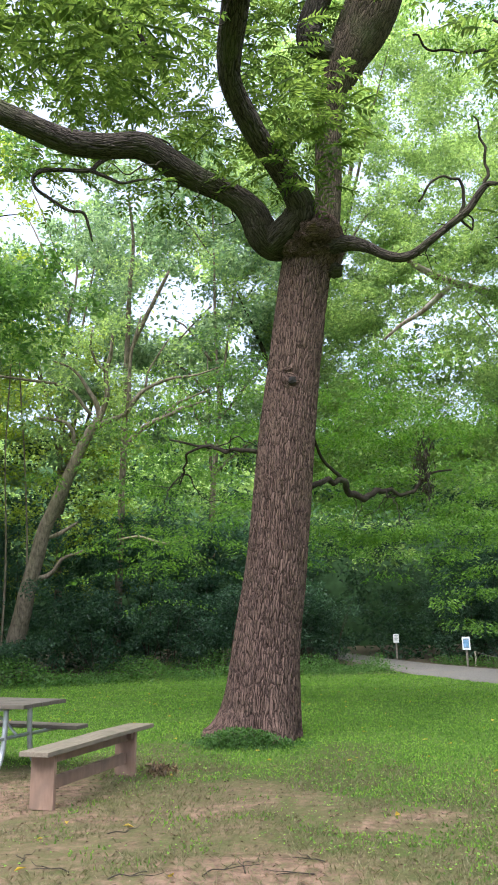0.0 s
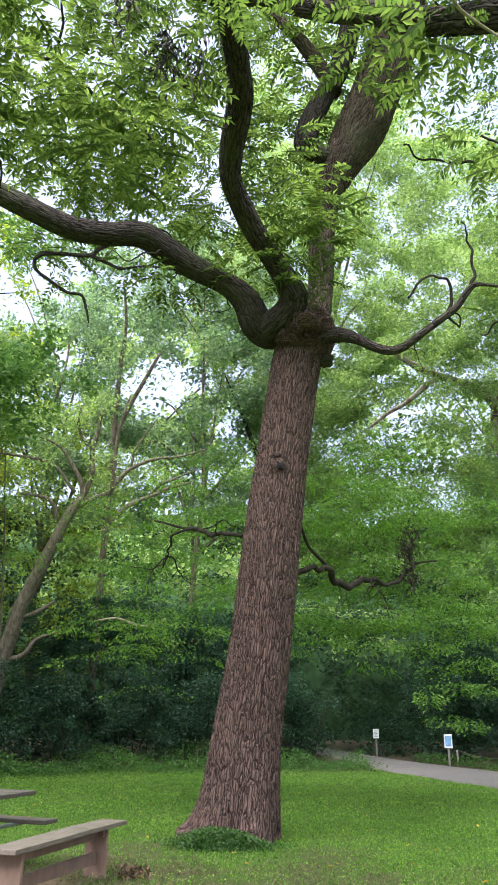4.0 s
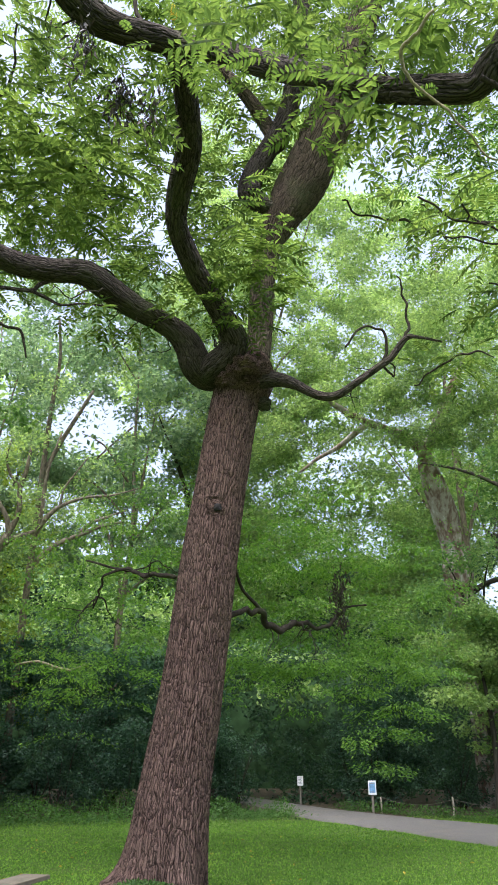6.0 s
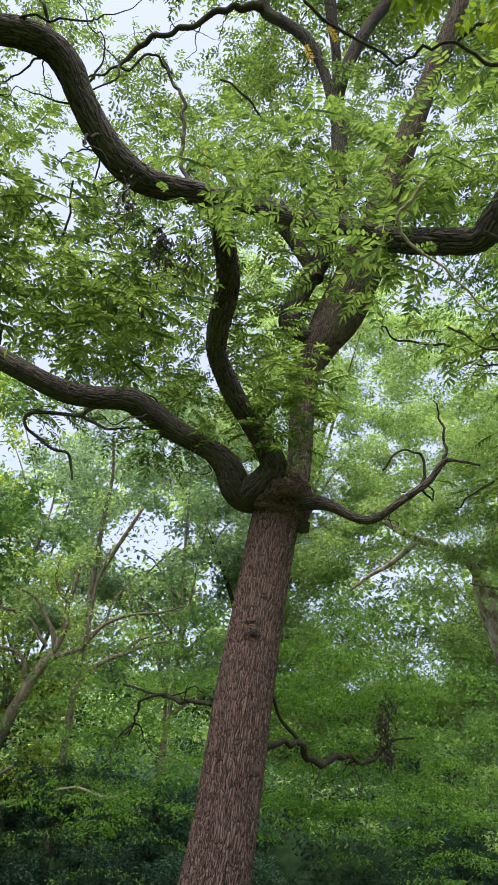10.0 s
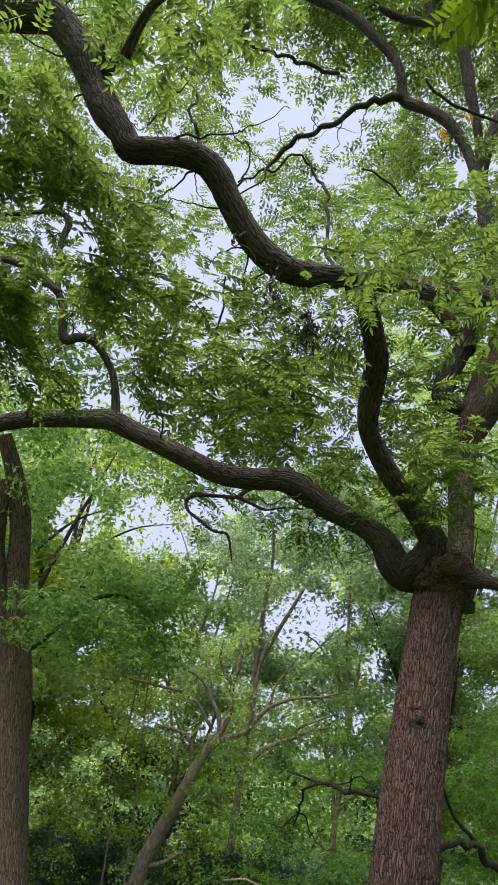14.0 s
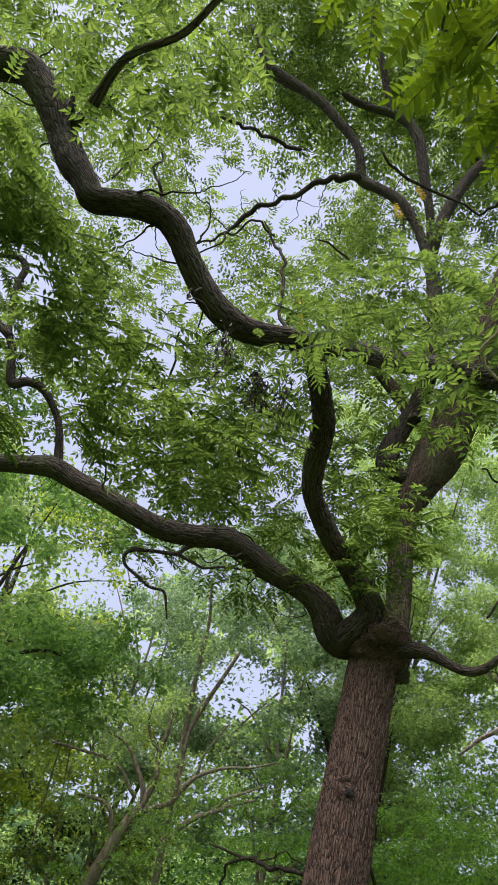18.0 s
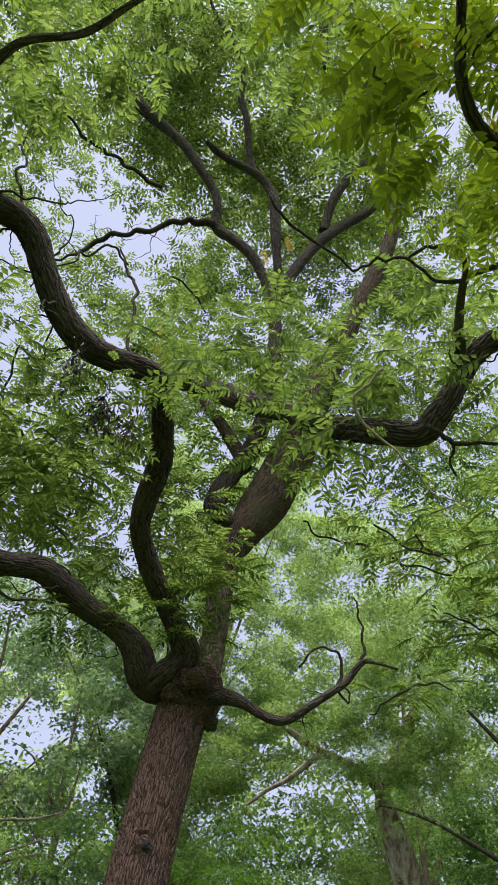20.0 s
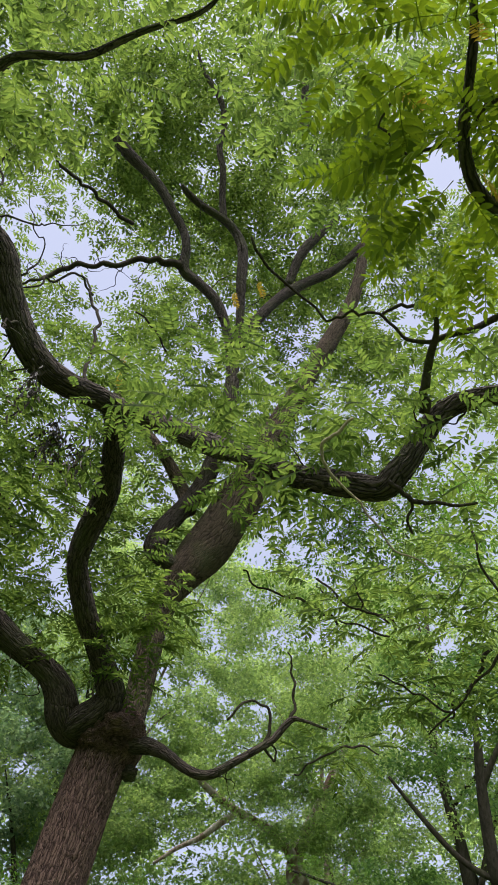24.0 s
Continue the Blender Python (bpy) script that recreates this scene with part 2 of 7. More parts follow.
def ground_mat():
    m, n, l, p, out = mat("lawn_and_earth")
    v = coords(n, l)
    sep = n.new("ShaderNodeSeparateXYZ")
    l.new(v, sep.inputs[0])

    def math_node(op, a, b=0.0, clamp=False):
        t = n.new("ShaderNodeMath")
        t.operation, t.use_clamp = op, clamp
        for sock, val in zip(t.inputs, (a, b)):
            if isinstance(val, (int, float)):
                sock.default_value = val
            else:
                l.new(val, sock)
        return t.outputs[0]

    warp = noise_tex(n, l, v, 0.9, 5, 0.65)
    rough_edge = math_node("MULTIPLY", math_node("SUBTRACT", noise_tex(n, l, v, 6.0, 5, 0.7), 0.5), 2.4)

    def attr(name):
        a = n.new("ShaderNodeAttribute")
        a.attribute_name = name
        return a.outputs["Fac"]

    bare = math_node("ADD", attr("bare"), math_node("MULTIPLY", rough_edge, math_node("MULTIPLY", attr("dry"), 0.8)), True)
    wood = math_node("DIVIDE", math_node("SUBTRACT", math_node("ADD", sep.outputs["Y"], math_node("MULTIPLY", warp, 3.0)), 25.2), 1.5, True)
    soil = ramp(n, l, noise_tex(n, l, v, 9, 8, 0.75), [(0.32, (0.04, 0.027, 0.019)), (0.46, (0.135, 0.087, 0.060)), (0.64, (0.25, 0.163, 0.115))])
    tuft = ramp(n, l, noise_tex(n, l, v, 7, 5, 0.7), [(0.5, (0, 0, 0)), (0.62, (0.7, 0.7, 0.7))])
    soil = mixed(n, l, tuft, soil, (0.12, 0.115, 0.05))
    turf = ramp(n, l, noise_tex(n, l, v, 34, 6, 0.8), [(0.32, (0.016, 0.034, 0.005)), (0.5, (0.050, 0.104, 0.011)), (0.7, (0.118, 0.200, 0.024))])
    turf = mixed(n, l, ramp(n, l, noise_tex(n, l, v, 0.5, 3), [(0.4, (0, 0, 0)), (0.7, (0.5, 0.5, 0.5))]), turf, (0.10, 0.14, 0.035))
    litter = ramp(n, l, noise_tex(n, l, v, 14, 5, 0.7), [(0.3, (0.025, 0.022, 0.014)), (0.7, (0.085, 0.065, 0.04))])
    dry = math_node("MULTIPLY", attr("dry"), math_node("ADD", noise_tex(n, l, v, 9.0, 5, 0.7), 0.15), True)
    turf = mixed(n, l, dry, turf, (0.058, 0.052, 0.024))
    col = mixed(n, l, bare, turf, soil)
    col = mixed(n, l, wood, col, litter)
    l.new(col, p.inputs["Base Color"])
    p.inputs["Roughness"].default_value = 0.95
    p.inputs["Specular IOR Level"].default_value = 0.15
    bump(n, l, p, noise_tex(n, l, v, 30, 6, 0.7), 0.8, 0.03)
    return m


GROUND = ground_mat()


def mottled_mat(name, stops):
    """Smooth bark that sheds in patches of several colours."""
    m, n, l, p, out = mat(name)
    patch = noise_tex(n, l, coords(n, l, (1, 1, 0.55)), 3.4, 5, 0.62)
    col = ramp(n, l, patch, stops)
    fine = noise_tex(n, l, coords(n, l), 28, 4, 0.65)
    col = mixed(n, l, 0.5, col, ramp(n, l, fine, [(0.3, (0.62, 0.6, 0.58)), (0.7, (1.2, 1.2, 1.2))]), "MULTIPLY")
    l.new(col, p.inputs["Base Color"])
    p.inputs["Roughness"].default_value = 0.85
    p.inputs["Specular IOR Level"].default_value = 0.15
    bump(n, l, p, mixed(n, l, 0.4, patch, fine), 0.5, 0.02)
    return m


PALE_BARK = mottled_mat("sycamore_bark", [(0.36, (0.13, 0.085, 0.065)), (0.45, (0.21, 0.15, 0.118)), (0.50, (0.33, 0.28, 0.235)), (0.58, (0.36, 0.315, 0.27)), (0.63, (0.52, 0.49, 0.445))])
# near-black green for the added backdrop, painting the wood's shaded depth
BACKDROP_SHADE = plain("backdrop_shade", (0.022, 0.042, 0.018), 1.0, 0, 0.6, 1.4, 1.0)
BACKDROP_SHADE.node_tree.nodes["Principled BSDF"].inputs["Specular IOR Level"].default_value = 0.0


def gravel_mat():
    m, n, l, p, out = mat("path_gravel")
    v = coords(n, l)
    f = noise_tex(n, l, v, 45, 6, 0.75)
    col = ramp(n, l, f, [(0.3, (0.065, 0.060, 0.054)), (0.7, (0.145, 0.134, 0.124))])
    col = mixed(n, l, ramp(n, l, noise_tex(n, l, v, 1.1, 4), [(0.5, (0, 0, 0)), (0.75, (0.6, 0.6, 0.6))]), col, (0.16, 0.132, 0.102))
    l.new(col, p.inputs["Base Color"])
    p.inputs["Roughness"].default_value = 0.95
    bump(n, l, p, f, 0.7, 0.02)
    return m


GRAVEL = gravel_mat()

# ---- mesh helpers ----


def vnoise(p, seed=0):
    """Smooth value noise in 0..1 at the rows of p."""
    p = np.asarray(p, dtype=np.float64)
    i = np.floor(p).astype(np.int64)
    f = p - i
    f = f * f * (3 - 2 * f)
    total = np.zeros(len(p))
    for dx in (0, 1):
        for dy in (0, 1):
            for dz in (0, 1):
                h = (i[:, 0] + dx) * 374761393 + (i[:, 1] + dy) * 668265263 + (i[:, 2] + dz) * 2147483647 + seed * 974634777
                h = (h ^ (h >> 13)) * 1274126177
                h = ((h ^ (h >> 16)) & 0xFFFFFF) / 0xFFFFFF
                w = (f[:, 0] if dx else 1 - f[:, 0]) * (f[:, 1] if dy else 1 - f[:, 1]) * (f[:, 2] if dz else 1 - f[:, 2])
                total += w * h
    return total


def mesh_np(name, verts, faces, smooth=False):
    """A mesh from an (n, 3) array of points and an (m, k) array of faces."""
    me = bpy.data.meshes.new(name)
    verts, faces = np.asarray(verts, dtype=np.float32), np.asarray(faces, dtype=np.int32)
    k = faces.shape[1]
    me.vertices.add(len(verts))
    me.vertices.foreach_set("co", verts.ravel())
    me.loops.add(faces.size)
    me.loops.foreach_set("vertex_index", faces.ravel())
    me.polygons.add(len(faces))
    me.polygons.foreach_set("loop_start", np.arange(0, faces.size, k, dtype=np.int32))
    me.polygons.foreach_set("use_smooth", np.full(len(faces), smooth))
    me.update(calc_edges=True)
    return me


def mesh_part(name, me, material, parent=None, label="", kind=""):
    me.materials.append(material)
    ob = new(name, me)
    if parent is not None:
        ob.parent = parent
        ob.matrix_parent_inverse = parent.matrix_basis.inverted()
    return tagged(ob, label, kind=kind)


def part(name, bm, material, parent, label="", smooth=False):
    me = bpy.data.meshes.new(name)
    bm.to_mesh(me)
    bm.free()
    for f in me.polygons:
        f.use_smooth = smooth
    return mesh_part(name, me, material, parent, label)


def thing(name, at, label, category, group=""):
    ob = new(name)
    ob.matrix_basis = pose(*at)
    return tagged(ob, label, category, group)


def catmull(points, step):
    """Points (x, y, z, radius) along a smooth line, about step apart."""
    p = np.array(points, dtype=float)
    p = np.vstack([2 * p[0] - p[1], p, 2 * p[-1] - p[-2]])
    rows = []
    for a, b, c, d in zip(p, p[1:], p[2:], p[3:]):
        n = max(2, int(np.linalg.norm(c[:3] - b[:3]) / step))
        for s in np.arange(n) / n:
            rows.append(0.5 * (2 * b + (c - a) * s + (2 * a - 5 * b + 4 * c - d) * s * s + (3 * b - a - 3 * c + d) * s ** 3))
    rows.append(p[-2])
    r = np.array(rows)
    r[:, 3] = np.maximum(r[:, 3], 0.002)
    return r


def plates(ang, s, around, height, seed):
    """Bark plates as stretched cells: distance to the cell's rim."""
    u, v = ang / (2 * np.pi) * around, s / height
    iu, iv = np.floor(u).astype(np.int64), np.floor(v).astype(np.int64)
    f1, f2 = np.full(len(u), 9.0), np.full(len(u), 9.0)

    def rnd(a, b, k):
        h = a * 374761393 + b * 668265263 + (seed * 17 + k) * 974634777
        h = (h ^ (h >> 13)) * 1274126177
        return ((h ^ (h >> 16)) & 0xFFFFFF) / 0xFFFFFF

    for du in (-1, 0, 1):
        for dv in (-1, 0, 1):
            ca, cb = (iu + du) % around, iv + dv
            d = np.hypot(iu + du + 0.5 + 0.8 * (rnd(ca, cb, 1) - 0.5) - u, iv + dv + 0.5 + 0.95 * (rnd(ca, cb, 2) - 0.5) - v)
            near = d < f1
            f2 = np.where(near, f1, np.minimum(f2, d))
            f1 = np.where(near, d, f1)
    return f2 - f1


def tube(points, segs=10, step=0.12, ridge=0.0, lump=0.06, cell=(0.07, 0.26), seed=0, flare=None):
    """A closed tapered limb along points, with furrowed bark plates of depth ridge (metres)."""
    c = catmull(points, step)
    n = len(c)
    tan = np.gradient(c[:, :3], axis=0)
    tan /= np.linalg.norm(tan, axis=1)[:, None] + 1e-9
    ref = np.array([0.3, 1.0, 0.1]) if abs(tan[0, 1]) < 0.85 else np.array([1.0, 0.2, 0.1])
    u = np.cross(tan[0], ref)
    u /= np.linalg.norm(u)
    us = []
    for t in tan:
        u = u - t * (u @ t)
        u /= np.linalg.norm(u)
        us.append(u)
    us = np.array(us)
    vs = np.cross(tan, us)
    ang = np.linspace(0, 2 * np.pi, segs, endpoint=False)
    ca, sa = np.cos(ang), np.sin(ang)
    s = np.concatenate([[0], np.cumsum(np.linalg.norm(np.diff(c[:, :3], axis=0), axis=1))])
    R = np.repeat(c[:, 3:4], segs, 1)
    q = np.stack([R * ca, R * sa, np.repeat(s[:, None], segs, 1)], -1).reshape(-1, 3)
    low = vnoise(q * [2.2, 2.2, 1.3] + 50 + seed, seed) - 0.5
    r = R.ravel() * (1 + lump * 2 * low)
    plate = np.full(len(q), 0.7)
    if ridge:
        k = 0.068 / cell[0]
        wob = (vnoise(q * [4, 4, 3.2] + 9, seed + 3) - 0.5)[:, None] * [1.1, 1.1, 0.0]
        n1 = np.abs(vnoise(q * [36 * k, 36 * k, 2.3 * k] + wob * 1.5 + 70, seed + 1) - 0.5) * 2
        n2 = np.abs(vnoise(q * [60 * k, 60 * k, 8.0 * k] + wob * 2.0 + 31, seed + 2) - 0.5) * 2
        around = max(6, int(round(2 * np.pi * float(np.median(c[:, 3])) / (cell[0] * 0.8))))
        rim = plates(np.tile(ang, n) + wob[:, 0] * 0.1, np.repeat(s, segs) + wob[:, 0] * 0.05, around, cell[1] * 0.45, seed)
        crack = np.clip(rim / 0.12, 0, 1)
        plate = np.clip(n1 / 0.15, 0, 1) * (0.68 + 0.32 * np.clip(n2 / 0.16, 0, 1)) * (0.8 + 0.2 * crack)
        r = r + ridge * (plate - 0.6)
    if flare is not None:
        r = r * (1 + flare(np.tile(ang, n), np.repeat(c[:, 2], segs)))
    off = us[:, None, :] * ca[None, :, None] + vs[:, None, :] * sa[None, :, None]
    v = c[:, None, :3] + off * r.reshape(n, segs, 1)
    verts = np.vstack([v.reshape(-1, 3), c[0, :3], c[-1, :3]])
    i, j = np.meshgrid(np.arange(n - 1), np.arange(segs), indexing="ij")
    a, b = i * segs + j, i * segs + (j + 1) % segs
    quads = np.stack([a, b, b + segs, a + segs], -1).reshape(-1, 4)
    e = np.arange(segs)
    cap0 = np.stack([np.full(segs, n * segs), (e + 1) % segs, e], -1)
    cap1 = np.stack([np.full(segs, n * segs + 1), (n - 1) * segs + e, (n - 1) * segs + (e + 1) % segs], -1)
    pad = np.full(2, 0.5)
    return verts, quads, np.vstack([cap0, cap1]), np.concatenate([plate, pad]), np.vstack([q + seed * 0.37, q[:1], q[-1:]])


def tube_mesh(name, points, **opts):
    v, q4, tri, plate, bark = tube(points, **opts)
    me = bpy.data.meshes.new(name)
    nq, nt = len(q4), len(tri)
    me.vertices.add(len(v))
    me.vertices.foreach_set("co", v.astype(np.float32).ravel())
    me.loops.add(nq * 4 + nt * 3)
    me.loops.foreach_set("vertex_index", np.concatenate([q4.ravel(), tri.ravel()]).astype(np.int32))
    me.polygons.add(nq + nt)
    me.polygons.foreach_set("loop_start", np.concatenate([np.arange(nq) * 4, nq * 4 + np.arange(nt) * 3]).astype(np.int32))
    me.polygons.foreach_set("use_smooth", np.ones(nq + nt, bool))
    me.update(calc_edges=True)
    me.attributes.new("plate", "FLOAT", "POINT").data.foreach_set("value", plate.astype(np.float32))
    me.attributes.new("bark", "FLOAT_VECTOR", "POINT").data.foreach_set("vector", bark.astype(np.float32).ravel())
    return me


def crook(points, amount, seed):
    """The same line with small kinks between its points."""
    q = np.random.default_rng(seed)
    p = np.array(points, dtype=float)
    out = [p[0]]
    for a, b in zip(p, p[1:]):
        ln = np.linalg.norm(b[:3] - a[:3])
        for f in (0.33, 0.67):
            c = a * (1 - f) + b * f
            c[:3] += q.normal(0, amount * ln, 3)
            out.append(c)
        out.append(b)
    return out


def limb(name, points, material, parent, label="", **opts):
    if name == "twig":
        points = crook(points, 0.07, opts.get("seed", 0))
    return mesh_part(name, tube_mesh(name, points, **opts), material, parent, label)


def unit(a):
    return a / (np.linalg.norm(a, axis=-1, keepdims=True) + 1e-9)


def blades(origin, axis, normal, length, width, fold=0.18, droop=0.12):
    """Folded leaf blades, two triangles each."""
    side = unit(np.cross(axis, normal))
    up = np.cross(side, axis)
    L, W = length[:, None], width[:, None]
    tip = origin + axis * L - up * L * droop
    mid = origin + axis * L * 0.42
    a = mid + side * W * 0.5 + up * W * fold
    b = mid - side * W * 0.5 + up * W * fold
    n = len(origin)
    v = np.stack([origin, a, tip, b], 1).reshape(-1, 3)
    k = np.arange(n)[:, None] * 4
    f = np.stack([k + [0, 1, 2], k + [0, 2, 3]], 1).reshape(-1, 3)
    return v, f


def joined(*sets):
    vs, fs, base = [], [], 0
    for v, f in sets:
        vs.append(v)
        fs.append(f + base)
        base += len(v)
    return np.vstack(vs), np.vstack(fs)


def compound(origin, axis, normal, length, rng, pairs=6, leaflet=0.26, slim=0.40, droop=0.35):
    """Feather leaves: a drooping stalk with opposite leaflets and one at the tip."""
    n = len(origin)
    L = length[:, None]
    side = unit(np.cross(axis, normal))
    down = np.array([0, 0, -1.0])
    sets = []

    def at(s):
        return origin + axis * L * s + down * L * droop * s * s

    for k in range(pairs):
        s = 0.24 + 0.70 * k / (pairs - 1)
        size = length * leaflet * (0.72 + 0.5 * math.sin(math.pi * (0.22 + 0.6 * k / (pairs - 1))))
        for sg in (1, -1):
            ax = unit(side * sg * 0.86 + axis * 0.42 + down * 0.22 + rng.normal(0, 0.14, (n, 3)))
            nn = unit(normal + rng.normal(0, 0.22, (n, 3)))
            sets.append(blades(at(s), ax, nn, size * rng.uniform(0.85, 1.12, n), size * slim))
    ax = unit(axis + down * 0.5 + rng.normal(0, 0.1, (n, 3)))
    sets.append(blades(at(0.98), ax, normal, length * leaflet, length * leaflet * slim))
    a, b, c = at(0.0), at(0.5), at(1.0)
    w = side * 0.004
    v = np.stack([a - w, a + w, b, c], 1).reshape(-1, 3)
    kk = np.arange(n)[:, None] * 4
    sets.append((v, np.stack([kk + [0, 1, 2], kk + [0, 2, 3]], 1).reshape(-1, 3)))
    return joined(*sets)


def ball(rng, n):
    p = rng.normal(0, 1, (n, 3))
    return unit(p) * rng.uniform(0, 1, (n, 1)) ** (1 / 2.4)


# openings in the leaf roof round the clearing: bearing, elevation, half-width in degrees
OPEN_LOW = [(25.6, 11.6, 2.05), (-6.5, 24.1, 3.1), (-14.2, 31.6, 0.9), (-17.3, 40.6, 1.1), (-13.4, 33.9, 0.6), (-1.7, 22.5, 0.8), (16.5, 39.1, 0.9), (12.8, 21.9, 0.9), (-7.9, 42.0, 0.9), (-15.4, 28.4, 0.6), (-4.4, 38.8, 0.6), (-9.0, 23.2, 0.9), (-4.9, 22.2, 1.1), (8.1, 25.8, 0.6), (14.8, 24.8, 0.8), (16.7, 34.9, 0.6), (-20.8, 29.2, 3.2), (-26.2, 28.6, 2.6), (-31.9, 39.9, 0.5), (-5.0, 42.3, 1.5), (-1.4, 34.0, 0.8), (29.6, 29.7, 0.8), (31.3, 21.6, 0.6), (12.1, 24.6, 0.8), (36.7, 29.9, 0.7)]
OPEN_HIGH = [(-13.9, 59.3, 2.9), (-21.7, 60.3, 2.0), (-21.5, 62.9, 1.5), (-5.5, 56.4, 1.9), (-29.5, 58.5, 1.4), (-23.0, 49.6, 1.5), (-10.0, 52.2, 1.1), (-17.6, 45.5, 0.9), (-28.5, 43.6, 0.7), (-37.4, 47.4, 0.4), (-0.4, 55.2, 0.9), (-9.4, 44.3, 0.8), (18.4, 55.8, 1.5), (-5.4, 72.5, 0.7), (6.2, 47.5, 0.9), (-8.5, 50.7, 0.7), (-10.9, 55.9, 1.1), (-3.4, 57.7, 0.9), (2.2, 56.1, 0.8), (32.5, 46.7, 0.7), (32.6, 49.7, 0.6), (26.8, 77.1, 0.4), (29.1, 56.4, 0.9), (6.8, 64.7, 0.4), (19.7, 61.2, 0.5)]


def open_sky(p, rng, widen=0.72):
    """False where a leaf would close one of the openings."""
    d = unit(p - np.array([0, 0, 1.5]))
    ok = np.ones(len(p), bool)
    for az, el, r, keep in [(*o, 0.06 if o[2] > 2 else 0.15) for o in OPEN_LOW] + [(*o, 0.24) for o in OPEN_HIGH]:
        g = np.array([math.sin(radians(az)) * math.cos(radians(el)), math.cos(radians(az)) * math.cos(radians(el)), math.sin(radians(el))])
        ang = np.degrees(np.arccos(np.clip(d @ g, -1, 1)))
        ok &= (ang > r * (widen if r > 1.3 else 0.6 * widen) * (1.2 if keep < 0.1 else 1.0) * rng.uniform(0.75, 1.25, len(p))) | (rng.uniform(0, 1, len(p)) < keep)
    return ok


def nearer(clusters, k):
    """The clusters drawn in towards the clearing by the factor k."""
    return [(x * k, y * k, 1.5 + (z - 1.5) * k, r * k) for x, y, z, r in clusters]


def clear_of(p, lines, reach, rng, keep=0.12):
    """False for leaves that would hang right before one of the limbs."""
    d = unit(p - np.array([0, 0, 1.5]))
    ok = np.ones(len(p), bool)
    for line in lines:
        c = catmull(line, 0.25)
        g = unit(c[:, :3] - np.array([0, 0, 1.5]))
        ok &= (np.degrees(np.arccos(np.clip((d @ g.T).max(1), -1, 1))) > reach) | (rng.uniform(0, 1, len(p)) < keep)
    return ok


def sprays(clusters, per, rng, length=(0.32, 0.5), flat=0.5, pairs=6, droop=0.35, gaps=True, leaflet=0.26, slim=0.40, tilt=0.32, off=(), reach=1.7):
    """Feather leaves fanned out inside round clusters (x, y, z, radius)."""
    o, a, nn, ln = [], [], [], []
    for x, y, z, r in clusters:
        k = max(4, int(per * (r / 0.5) ** 1.6))
        b = ball(rng, k)
        pos = np.array([x, y, z]) + b * [r, r, r * flat]
        out = unit(b * [1, 1, 0.25] + rng.normal(0, 0.45, (k, 3)) * [1, 1, 0.35])
        o.append(pos)
        a.append(out)
        nn.append(unit(np.array([0, 0, 1.0]) + rng.normal(0, tilt, (k, 3))))
        ln.append(rng.uniform(*length, k))
    o, a, nn, ln = np.vstack(o), np.vstack(a), np.vstack(nn), np.concatenate(ln)
    if gaps:
        ok = open_sky(o, rng)
        ok &= clear_of(o + a * ln[:, None] * 0.45, off, reach, rng, 0.04)
        o, a, nn, ln = o[ok], a[ok], nn[ok], ln[ok]
    a = unit(a - nn * (a * nn).sum(1, keepdims=True))
    return compound(o, a, nn, ln, rng, pairs, droop=droop, leaflet=leaflet, slim=slim)


def clumps(centres, radii, per, rng, size, flat=0.55, slim=0.55, gaps=True, tilt=0.55):
    """Single leaves massed in clumps."""
    n = len(centres)
    k = np.repeat(np.arange(n), np.maximum(3, (per * (radii / radii.mean()) ** 2).astype(int)))
    pos = centres[k] + ball(rng, len(k)) * radii[k][:, None] * [1, 1, flat]
    if gaps:
        pos = pos[open_sky(pos, rng)]
    m = len(pos)
    ax = unit(rng.normal(0, 1, (m, 3)) * [1, 1, 0.45] - [0, 0, 0.3])
    nm = unit(np.array([0, 0, 1.0]) + rng.normal(0, tilt, (m, 3)))
    ln = rng.uniform(size * 0.65, size * 1.25, m)
    return blades(pos, ax, nm, ln, ln * slim)

# ---- ground, path ----
rng = np.random.default_rng(7)


def lines(a, b, n, far):
    return np.concatenate([-np.array(far[::-1]), np.linspace(a, b, n), np.array(far)])


gx = lines(-14, 14, 113, [18.0, 26, 40, 70, 140, 400, 1200])
gy = np.concatenate([[-1200.0, -400, -140, -70, -40, -24, -16, -10], np.linspace(-6, 30, 145), [34.0, 42, 60, 100, 200, 500, 1200]])
X, Y = np.meshgrid(gx, gy, indexing="ij")
flat_xy = np.stack([X.ravel(), Y.ravel(), np.zeros(X.size)], 1)


def lie_of_land(p):
    """Height of the uneven ground at the rows of p."""
    q = np.column_stack([p[:, :2], np.zeros(len(p))])
    near = np.exp(-np.maximum(0, np.hypot(p[:, 0], p[:, 1] - 12) - 18) / 6)
    return ((vnoise(q * 0.45, 4) - 0.5) * 0.07 + (vnoise(q * 1.9, 5) - 0.5) * 0.025) * near


gz = lie_of_land(flat_xy)


